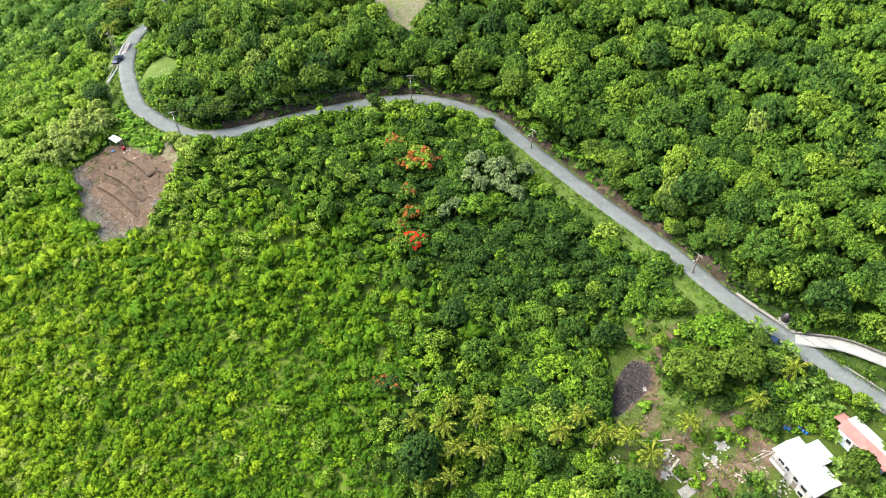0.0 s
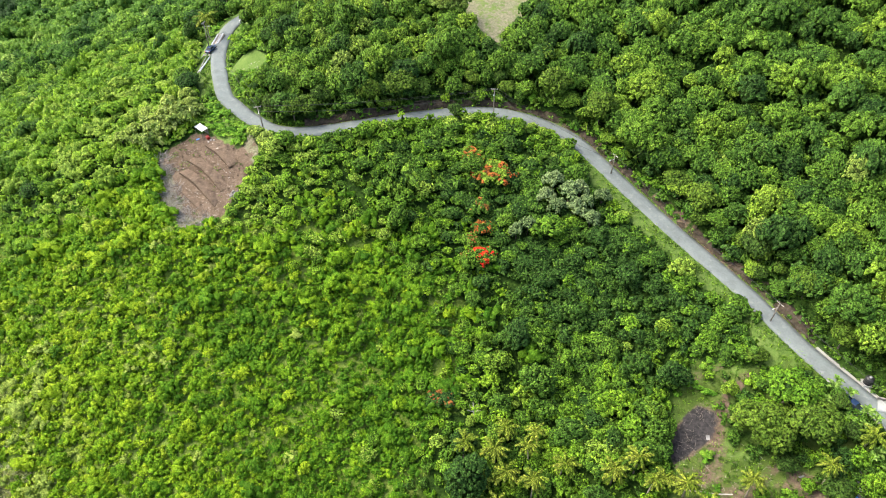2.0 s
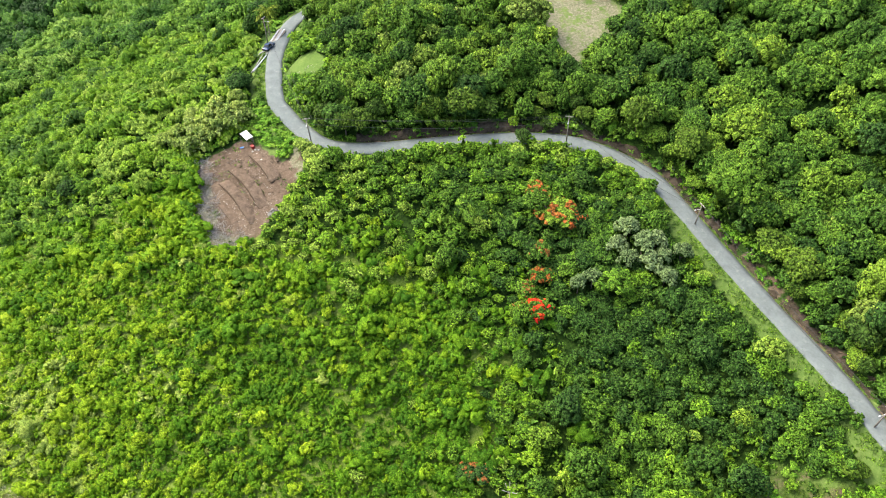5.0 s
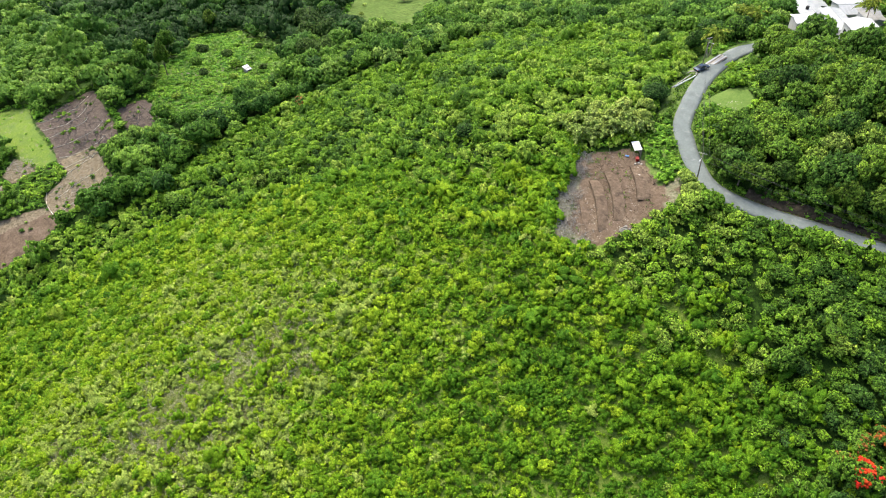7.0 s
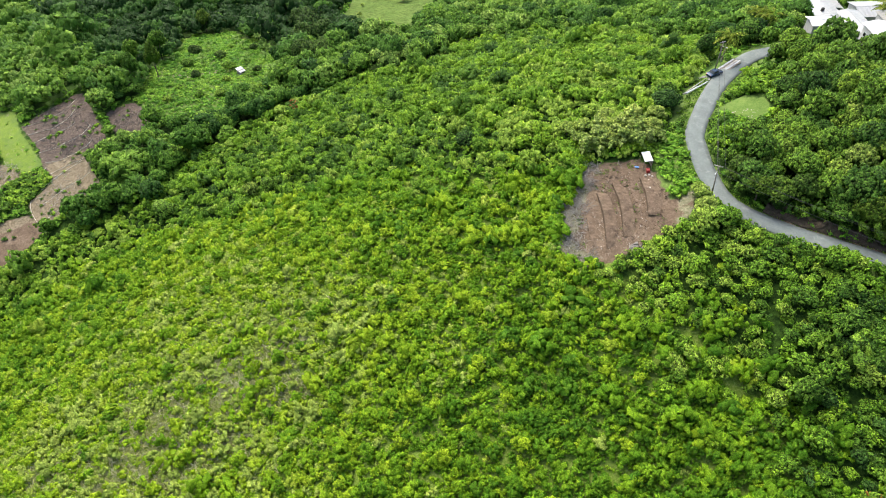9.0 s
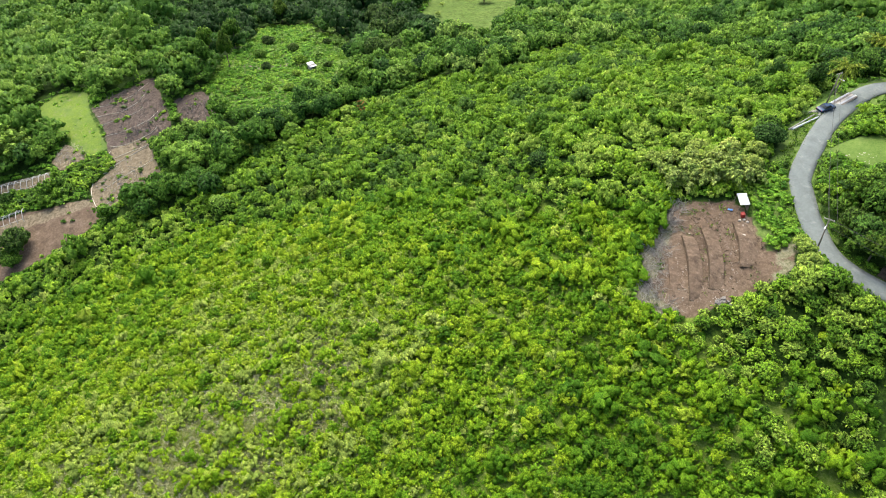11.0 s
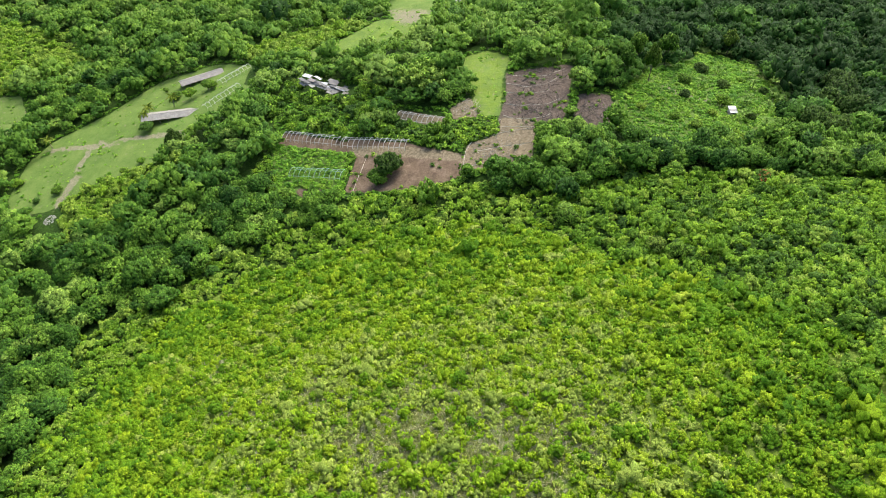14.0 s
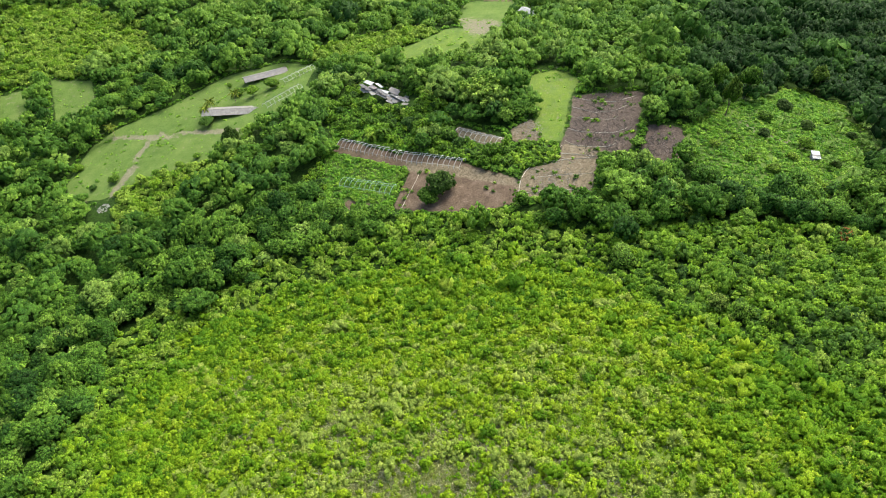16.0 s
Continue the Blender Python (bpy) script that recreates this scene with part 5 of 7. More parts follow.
PLOT_TREES = [
    (-61.6, 136.0, 2.3, 3.6, olive_crowns, "feathery olive-green tree beside a pole"),
    (-94.0, 138.5, 2.4, 4.2, olive_crowns, "feathery olive-green tree above the plot"),
    (-90.5, 140.0, 2.6, 4.4, olive_crowns, "feathery olive-green tree above the plot"),
    (-87.4, 142.8, 2.6, 4.6, olive_crowns, "feathery olive-green tree above the plot"),
    (-84.0, 143.0, 2.4, 4.2, olive_crowns, "feathery olive-green tree above the plot"),
    (-82.0, 146.0, 2.4, 4.4, olive_crowns, "feathery olive-green tree above the plot"),
    (-86.5, 138.4, 2.0, 3.6, olive_crowns, "feathery olive-green tree above the plot"),
    (-59.0, 134.5, 2.6, 3.8, olive_crowns, "feathery olive-green tree beside a pole"),
    (-96.5, 136.0, 2.4, 3.8, olive_crowns, "feathery olive-green tree above the plot"),
    (-92.5, 143.5, 2.6, 4.4, olive_crowns, "feathery olive-green tree above the plot"),
    (-88.0, 147.0, 2.6, 4.4, olive_crowns, "feathery olive-green tree above the plot"),
    (-84.5, 150.0, 2.4, 4.2, olive_crowns, "feathery olive-green tree above the plot"),
    (-88.5, 134.5, 1.8, 3.0, olive_crowns, "feathery olive-green tree above the plot"),
]
FAR_TREES = [
    (-229, 58.5, 2.8, 4.0, green_crowns, "round green tree between garden beds"),
    (-268, -103, 3.2, 3.6, green_crowns, "broad bush on the grassy ridge"),
    (-290, -92, 3.2, 4.5, lime_crowns, "bright tree between two long roofs"),
    (-296, -86, 2.8, 4.2, green_crowns, "green tree beside a long roof"),
    (-247, 117, 2.6, 3.6, lime_crowns, "yellow-green tree beside the shack"),
    (-284.5, 209, 2.9, 5.4, dark_crowns, "round dark tree on a lawn"),
    (-269, 212.5, 4.8, 5.6, [airy_dark], "wide spreading flat-topped tree on a lawn"),
    (-306, 246.5, 6.5, 9.0, green_crowns, "big dense tree at the edge of a lawn"),
    (-298, 243.5, 5.5, 8.0, lime_crowns, "bright green tree at the edge of a lawn"),
    (-320, 246, 6.0, 8.5, green_crowns, "dense tree between bare field and lawn"),
    (-292, 243.5, 5.0, 7.0, green_crowns, "dense tree at the edge of a lawn"),
    (-327, 243.5, 3.6, 5.0, green_crowns, "small tree beside a bare brown field"),
    (-262.6, 184.9, 1.3, 2.0, olive_crowns, "small dry bush on a lawn"),
    (-277.1, 195.7, 1.4, 1.6, olive_crowns, "low dry bush on a lawn"),
    (-248.5, 219.5, 2.2, 2.6, dark_crowns, "dark bush at the edge of a lawn"),
    (-262.6, 221.8, 1.0, 1.6, dark_crowns, "small dark bush on a lawn"),
    (-196, 118, 2.8, 4.6, faint_crowns, "tree with faint orange blossom on the slope"),
]
for k, (tx, ty, tr_, th, tc, tl) in enumerate(YARD_TREES + BOWL_TREES + PLOT_TREES + FAR_TREES):
    tree(tx, ty, tr_, th, tc, tl, k)
for k, (tx, ty, tr_, th) in enumerate(ROADSIDE):
    tree(tx, ty, tr_, th * 1.35, [green_crowns, mango_crowns, dark_crowns, mango_crowns][k % 4], "dense green tree on the bank above the road" if k % 2 else "green roadside tree with a rounded crown", k, group="trees along the road")


tree(-217, 10.5, 4.8, 9.5, dark_crowns, "lone dark green tree beside the field strip", 1, stem=0.16)
tree(-213.5, 7.5, 3.6, 5.8, green_crowns, "leafy green bush beside the field strip", 2, stem=0.12)
tree(-252, -83, 3.4, 10.5, dark_crowns, "tall feathery tree on the grassy ridge", 0, stem=0.14)
tree(-249.5, -80.5, 3.0, 6.5, green_crowns, "leafy tree on the grassy ridge", 1, stem=0.12)


TALL = "tall spreading tree with a pale bare trunk"
for k, (tx, ty, tr_, th) in enumerate([(-261.5, 86.2, 3.4, 12), (-262.5, 94.8, 3.0, 12.5), (-273.5, 90.9, 3.8, 12), (-268.5, 77, 4.2, 9), (-278.9, 102.3, 3.8, 11), (-301, 129.8, 3.6, 9)]):
    tree(tx, ty, tr_, th, [airy_green, airy_dark], TALL, k, group="tall trees above the meadow", stem=0.52)
for k, (tx, ty, tr_, th) in enumerate([(-242, 147, 5.6, 11), (-252, 155, 5.8, 12), (-228, 139.5, 5.0, 9.5), (-236, 153, 5.6, 11.5), (-222.5, 143.5, 5.0, 9), (-262, 157, 5.5, 11)]):
    tree(tx, ty, tr_, th, dark_crowns, "large dark tree shading the edge of the meadow", k, group="dark trees at the meadow", stem=0.3)
for k, (tx, ty, tr_, th) in enumerate([(-252.3, 105.7, 2.0, 3.2), (-247.3, 97.1, 1.7, 2.4), (-239.8, 112.6, 1.8, 2.4), (-262.7, 120.2, 2.4, 3.6), (-236.4, 100.3, 2.0, 2.6), (-242.7, 90.5, 1.8, 2.2), (-276.6, 115, 2.8, 4.2),
                                      (-287, 141.2, 2.4, 3.4), (-264.5, 107.5, 2.6, 4.0), (-262, 134, 1.8, 2.4), (-226, 117, 1.6, 2.2), (-222.1, 119.1, 2.2, 3.0), (-238, 124, 1.7, 2.8), (-271, 128, 1.6, 2.2), (-231, 106, 2.2, 3.0)]):
    tree(tx, ty, tr_, th, [dark_crowns, lime_crowns, green_crowns][k % 3], ["dark green bush in the lush meadow", "bright green bush in the lush meadow", "leafy green bush in the lush meadow"][k % 3], k, "bush", "bushes in the meadow", stem=0.12)
for k, (tx, ty, tr_, th) in enumerate([(-292, -100.3, 2.8, 4.2), (-297, -85, 2.8, 4.5), (-299, -108, 1.4, 2.4), (-238.9, -148.8, 2.4, 3.2), (-232.5, -127, 2.4, 3.4), (-258.5, -86, 2.4, 3.6), (-228, -134, 1.6, 2.0), (-246, -96, 1.8, 2.2), (-241, -101, 2.0, 2.4), (-236, -109, 1.8, 2.4)]):
    tree(tx, ty, tr_, th, [green_crowns, lime_crowns][k % 2], ["green bush on the grassy ridge", "pale green bush on the grassy ridge"][k % 2], k, "bush", "bushes on the ridge", stem=0.15)


leaf_standout = leaf_material("standout_bush_leaves", SHRUB[:4], joined=False, grain=4.0, gap_contrast=0.5, through=0.3, value=0.92)
standout_shapes = [mesh_of(t, [leaf_standout, leaf_standout]) for t in thickets]
for k, (tx, ty) in enumerate(STANDOUT):
    size = 1.45 * math.exp(0.25 * math.sin(k * 7.7))
    bush = tagged(new("bush", standout_shapes[k % len(standout_shapes)]), "fresh green rounded bush standing out of the scrub", "bush", "bushes in the scrub")
    bush.matrix_world = Matrix.Translation(at(tx, ty, 0.42 * size)) @ pose(0, 0, 0, 0, 0, (k * 71) % 360) @ Matrix.Diagonal((size, size, size * 1.05, 1))


def frond_mesh(seed, length=2.6):
    """An arching rib with two rows of drooping leaflets."""
    r = random.Random(seed)
    bm = bmesh.new()
    n, pts = 24, []
    for k in range(n + 1):
        t = k / n
        pts.append(Vector((length * (t - 0.16 * t * t), 0, 0.75 * length * (0.5 * t - 1.0 * t * t))))
    for a, b in zip(pts[::3], pts[3::3]):
        rod(a, b, 0.04, 0.032, 3, bm)
    for k in range(2, n + 1):
        p, t = pts[k], k / n
        d = (pts[k] - pts[k - 1]).normalized()
        ln = 0.60 * math.sin(math.pi * (0.12 + 0.76 * t)) + 0.06
        for s in (-1, 1):
            w = 0.062
            out = Vector((0.62, s * 0.85, -0.55 - r.uniform(0, 0.55))).normalized() * ln * r.uniform(0.8, 1.15)
            tip = out + Vector((0.05, 0, -0.16 * ln))
            q = [p - d * w, p + d * w, p + d * w * 0.9 + out * 0.6, p + tip, p - d * w * 0.9 + out * 0.6]
            vs = [bm.verts.new(v) for v in q]
            bm.faces.new(vs if s > 0 else vs[::-1])
    me = bpy.data.meshes.new("frond")
    bm.to_mesh(me)
    bm.free()
    me.materials.append(leaf_palm)
    return me


fronds = [frond_mesh(s) for s in range(3)]


def palm(x, y, height, size=1.0, seed=0, label="coconut palm with yellow-green fronds"):
    r = random.Random(seed * 13 + 5)
    top = empty("palm_tree", label, "palm tree", Matrix.Translation(at(x, y)), "palms")
    bm = bmesh.new()
    bend = Vector((r.uniform(-0.6, 0.6), r.uniform(-0.6, 0.6), 0))
    p0 = Vector((0, 0, -0.3))
    for k in range(1, 7):
        t = k / 6
        p1 = Vector((bend.x * t * t, bend.y * t * t, height * t))
        rod(p0, p1, 0.17 - 0.012 * k, 0.155 - 0.012 * k, 7, bm)
        p0 = p1
    part("trunk", bm, palm_bark, top, smooth=True)
    n = 14
    for k in range(n):
        f = new("frond", fronds[k % 3])
        f.parent = top
        up = 52 * (1 - (k / n)) ** 1.3 + r.uniform(-12, 12) - 12
        f.matrix_basis = Matrix.Translation(p0) @ pose(0, 0, 0, 0, -up, k * 137.5 + r.uniform(-12, 12)) @ Matrix.Scale(size * r.uniform(0.85, 1.1), 4)
    return top


PALMS = [(-6, 73), (0, 72), (2, 77), (7, 76), (6, 73), (12, 71), (2, 68), (7, 67), (-2, 67), (1, 63), (-4, 62), (21, 70), (25, 72), (27, 68), (29.4, 68.6), (33, 68), (36, 64), (43, 68), (55, 70)]
for k, (tx, ty) in enumerate(PALMS):
    palm(tx, ty, 5.6 + 0.5 * math.sin(k * 2.1), 1.02 + 0.14 * math.sin(k * 1.3), k)
palm(62.2, 76, 3.8, 1.15, 31, "coconut palm with drooping yellow fronds below the road")
palm(-91.4, 183.4, 6.5, 1.5, 32, "tall yellowing palm at the road bend")
for k, (tx, ty) in enumerate([(-99.9, 215.2), (-97, 212), (-103, 217), (-74, 226)]):
    palm(tx, ty, 6.5, 1.4, 33 + k * 7, "coconut palm among the houses above the bend")
for k, (tx, ty) in enumerate([(-274, -107), (-278.5, -106), (-285, -98), (-262, -146), (-123, 259), (-133, 266), (-78, 233)]):
    palm(tx, ty, 5.0, 1.2, 40 + k, "palm standing on the far ridge" if k < 4 else "palm among distant houses")


def banana_leaf(seed):
    bm = bmesh.new()
    n, prev = 6, None
    for k in range(n + 1):
        t = k / n
        w = 0.30 * math.sin(math.pi * (0.08 + 0.86 * t)) + 0.02
        x, z = 1.7 * t - 0.3 * t * t, 1.2 * t - 1.25 * t * t
        row = [bm.verts.new((x, -w, z + 0.1 * w)), bm.verts.new((x, 0, z - 0.05)), bm.verts.new((x, w, z + 0.1 * w))]
        if prev:
            bm.faces.new((prev[0], row[0], row[1], prev[1]))
            bm.faces.new((prev[1], row[1], row[2], prev[2]))
        prev = row
    me = bpy.data.meshes.new("leaf")
    bm.to_mesh(me)
    bm.free()
    me.materials.append(leaf_banana)
    return me


banana_blade = banana_leaf(0)


def banana(x, y, h=1.6, size=1.0, seed=0):
    r = random.Random(seed)
    top = empty("banana_plant", "banana plant with broad arching green leaves", "banana plant", Matrix.Translation(at(x, y)), "banana plants")
    part("stem", rod((0, 0, -0.1), (0, 0, h), 0.12, 0.07, 7), leaf_banana, top)
    for k in range(8):
        f = new("leaf", banana_blade)
        f.parent = top
        f.matrix_basis = pose(0, 0, h - 0.1, 0, -25 - r.uniform(-15, 25), k * 137.5 + r.uniform(-15, 15)) @ Matrix.Scale(size * r.uniform(0.8, 1.15), 4)


BANANAS = [(62.6, 80.6), (60.6, 84.2), (63.6, 79), (59.4, 87), (62.0, 78.6), (64.1, 56.2), (67.6, 55.3), (69.8, 55.6), (54.3, 57.3), (66.5, 71.6), (64, 71), (71.5, 68.7), (63.2, 74.1), (72.6, 60.3), (66, 57.8), (62, 73), (65.2, 73.4), (67.8, 68.4), (60.5, 80),
           (58.4, 85.4), (57, 83.6), (65.5, 53.4), (68.4, 53), (63, 52.6), (71.5, 54), (70.8, 51.5), (74, 55), (66.8, 51.2), (61.5, 51.6), (73.5, 58), (65, 66.5), (66, 63.8), (73.6, 63), (74.5, 60.5), (75, 66), (72.4, 67.2), (65.3, 55), (63.9, 58), (64.9, 59.6), (62.5, 54.6), (69.5, 52.5), (64.5, 69), (66.5, 69.4), (30, 63), (27, 62), (33, 61), (25, 60), (36, 60.5), (53, 59.5)]
for k, (tx, ty) in enumerate(BANANAS):
    banana(tx, ty, 1.5 + 0.3 * math.sin(k), 1.0 + 0.15 * math.cos(k), k)
for k, (tx, ty) in enumerate([(-269, 143), (-253, 136), (-251, 126), (-228.6, 125.7), (-231, 129.3), (-262, 139), (-236, 132), (-258, 135.7), (-254, 139.5), (-241.7, 135), (-232.5, 127), (-270.4, 139.8), (-275, 132.4), (-252.5, 141.4), (-226.1, 124.6), (-276.4, 120.9), (-263.1, 112.8), (-247.3, 123.7), (-237.1, 122.1), (-245, 131), (-265, 131)]):
    banana(tx, ty, 2.0, 1.7, 60 + k)
for k in range(26):
    u = k / 25
    banana(-281 + 32 * u + 2 * math.sin(k * 5.1), 241 - 3 * math.sin(u * 3) + 4 * math.sin(k * 2.7), 1.8, 1.9, 80 + k)

# ---------------------------------------------------------------- houses


def window(parent, name, w, h, m):
    f = part(name, box((w + 0.16, 0.08, h + 0.16), bevel=0.01), plaster, parent, "white window frame")
    f.matrix_basis = m
    part("pane", box((w, 0.03, h), (0, -0.04, 0)), glass_m, f, "dark glass pane")
    part("sill", box((w + 0.3, 0.18, 0.06), (0, -0.08, -h / 2 - 0.1)), concrete, f)
    return f


def gable_roof(name, length, width, rise, over, z, mat, parent, label="", ribs=None):
    """Two ribbed slopes that meet in a ridge along x."""
    roof = part(name, box((length + 2 * over, 0.22, 0.08), (0, 0, z + rise + 0.035), bevel=0.02), mat, parent, label)
    run = width / 2 + over
    slope = math.atan2(rise * run / (width / 2), run)
    for s in (-1, 1):
        p = part("roof_slope", sheet(length + 2 * over, run / math.cos(slope), ribs or int(length * 2.2)), mat, roof)
        mid = rise - math.tan(slope) * run / 2
        p.matrix_basis = pose(0, s * run / 2, z + mid, -s * math.degrees(slope), 0, 0)
    return roof


def walls(w, d, h, mat, parent, deep=1.5):
    return part("outer_wall", box((w, d, h + deep), (0, 0, (h - deep) / 2), bevel=0.02), mat, parent)


def gable_ends(length, width, rise, z, mat, parent):
    for s in (-1, 1):
        bm = bmesh.new()
        x = s * (length / 2 - 0.1)
        vs = [bm.verts.new((x + dx, y, zz)) for dx in (-0.08, 0.08) for y, zz in ((-width / 2, z), (width / 2, z), (0, z + rise))]
        bm.faces.new(vs[:3][::-1])
        bm.faces.new(vs[3:])
        for a, b in ((0, 1), (1, 2), (2, 0)):
            bm.faces.new((vs[a], vs[b], vs[3 + b], vs[3 + a]))
        part("gable", bm, mat, parent)


def white_house():
    base = at(57.5, 57.5)
    top = empty("house", "white two-storey house with a bright white metal roof", "house", Matrix.Translation((59.9, 59.4, base.z - 0.2)) @ pose(0, 0, 0, 0, 0, -67))
    h = 3.9
    walls(8.6, 5.0, h, plaster, top)
    gable_roof("roof", 9.0, 5.2, 0.55, 0.35, h, white_sheet, top, "bright white ribbed metal roof")
    gable_ends(8.6, 5.0, 0.5, h, plaster, top)
    part("side_wing", box((3.6, 3.0, h - 0.1), (-1.0, 3.6, (h - 0.1) / 2), bevel=0.02), plaster, top)
    wing = part("wing_roof", sheet(4.2, 3.6, 9), white_sheet, top, "white metal lean-to roof")
    wing.matrix_basis = pose(-1.0, 3.7, h + 0.12, -5, 0, 0)
    gallery = part("gallery", box((3.4, 1.1, 0.14), (-2.4, -2.95, 1.9), bevel=0.01), concrete, top, "narrow upper gallery")
    for k in range(5):
        part("post", box((0.09, 0.09, 2.0), (-4.0 + k * 0.8, -3.4, 2.9)), plaster, gallery)
    part("railing", box((3.4, 0.06, 0.7), (-2.4, -3.42, 2.35)), plaster, gallery)
    for x, z, w in ((0.8, 2.7, 0.9), (2.6, 2.7, 1.2), (2.6, 0.9, 1.0), (-2.6, 3.0, 1.2), (-1.2, 3.0, 0.8)):
        window(top, "window", w, 0.8, Matrix.Translation((x, -2.53, z)))
    for y, z in ((-1.0, 2.6), (1.0, 2.6), (0, 0.9)):
        window(top, "window", 0.9, 0.8, pose(4.33, y, z, 0, 0, 90))
    part("door", box((0.9, 0.08, 2.0), (1.0, -2.53, 0.9), bevel=0.01), weathered, top)


def red_house():
    top = empty("house", "small house with a faded red and white roof", "house", Matrix.Translation(at(70.0, 61.6, -0.2)) @ pose(0, 0, 0, 0, 0, -64))
    walls(8.6, 4.0, 2.6, blue_plaster, top)
    r = gable_roof("roof", 8.8, 4.0, 0.5, 0.3, 2.6, white_sheet, top, "roof half red, half white")
    for c in r.children:
        if c.matrix_basis.translation.y < 0:
            c.data.materials[0] = red_sheet
    gable_ends(8.6, 4.0, 0.45, 2.6, blue_plaster, top)
    porch = part("porch_roof", sheet(2.2, 2.2, 5), red_sheet, top, "small rusty porch roof")
    porch.matrix_basis = pose(-5.3, 0.2, 2.2, 0, -6, 0)
    for y in (-0.8, 1.2):
        part("porch_post", rod((-6.2, y, -0.5), (-6.2, y, 2.05), 0.05), weathered, top)
    for x in (-2, 0.5, 2.4):
        window(top, "window", 0.9, 0.8, Matrix.Translation((x, -2.03, 1.5)))
    part("door", box((0.9, 0.08, 2.0), (-0.8, -2.03, 1.0), bevel=0.01), weathered, top)


white_house()
red_house()


def far_house(x, y, length, width, turn, mat, label, h=4.4, rise=0.7, tanks=0):
    top = empty("house", label, "house", Matrix.Translation(at(x, y, -0.3)) @ pose(0, 0, 0, 0, 0, turn), "far houses")
    walls(length, width, h, plaster, top, 3.0)
    gable_roof("roof", length + 0.4, width + 0.2, rise, 0.4, h, mat, top, ribs=int(length))
    gable_ends(length, width, rise * 0.9, h, plaster, top)
    for k in range(max(2, int(length / 3))):
        window(top, "window", 1.0, 0.9, Matrix.Translation((-length / 2 + 1.6 + k * 2.8, -width / 2 - 0.03, 1.5)))
    part("door", box((0.9, 0.08, 2.0), (length / 2 - 0.9, -width / 2 - 0.03, 1.1), bevel=0.01), weathered, top)
    for k in range(tanks):
        part("roof_tank", lathe([(0.45, 0), (0.5, 0.1), (0.5, 0.9), (0.3, 1.05), (0.1, 1.1)], 10), black_plastic, top, "black roof tank").location = (length * (0.25 + 0.08 * k), -width * 0.2, h + rise * 0.55)


pale_sheet = surface("pale_grey_roof_sheet", (0.24, 0.255, 0.265), (0.33, 0.345, 0.355), 0.5, 0.5, 0.0, 0.3, stain=(0.20, 0.195, 0.185))
far_house(-98.3, 244.5, 11, 7, -38, pale_sheet, "pale-roofed house with a black roof tank", h=3.8, rise=0.7, tanks=1)
far_house(-88.0, 222.5, 6, 4.5, 52, white_sheet, "small white-roofed house beside the road", h=3.2, rise=0.4, tanks=1)
far_house(-79.0, 221.0, 11, 5.0, -36, pale_sheet, "long house with a pale streaked roof", h=3.4, rise=0.5)
far_house(-82.5, 238.5, 10, 8, 54, pale_sheet, "broad pale-roofed house with black roof tanks", h=4.0, rise=0.8, tanks=2)
far_house(-67.5, 211.5, 11, 6.5, -36, white_sheet, "broad white-roofed house above the road", h=3.6, rise=0.6)
far_house(-74.5, 230.0, 6, 4.5, -36, old_white, "small dull-roofed annex between larger houses", h=3.2, rise=0.4)
far_house(-363, 16.5, 8, 5, 60, pale_sheet, "small pale-roofed house beside the far paddock", h=4.6, rise=0.8)
far_house(-106, 262, 10, 7, -38, pale_sheet, "pale-roofed house half hidden by trees", h=3.6, rise=0.6)
far_house(-127, 242.5, 5, 4, 20, white_sheet, "small white house half hidden by trees", h=4.0, rise=0.4)
far_house(-121, 244.5, 5, 4, 20, orange_sheet, "little house with an orange roof", h=4.0, rise=0.5)
far_house(-355, 15, 9, 5, 75, white_sheet, "far pale-roofed farm building", h=2.4)

# ---------------------------------------------------------------- yard


def water_tank():
    top = empty("water_tank", "black plastic water tank on a concrete stand", "water tank", Matrix.Translation(at(65.1, 87.8)))
    part("stand", box((1.7, 1.7, 0.7), (0, 0, 0.2), bevel=0.03), concrete, top, "grey concrete block stand")
    body = part("body", lathe([(0.70, 0.55), (0.74, 0.62), (0.74, 1.0), (0.70, 1.05), (0.74, 1.1), (0.74, 1.5), (0.70, 1.55), (0.74, 1.6), (0.74, 1.95), (0.45, 2.15), (0.25, 2.2)], 20), black_plastic, top, smooth=True)
    part("lid", lathe([(0.26, 2.19), (0.28, 2.26), (0.22, 2.3)], 14), surface("grey_lid", (0.16, 0.16, 0.17), (0.26, 0.26, 0.27), 1), body, "grey lid")


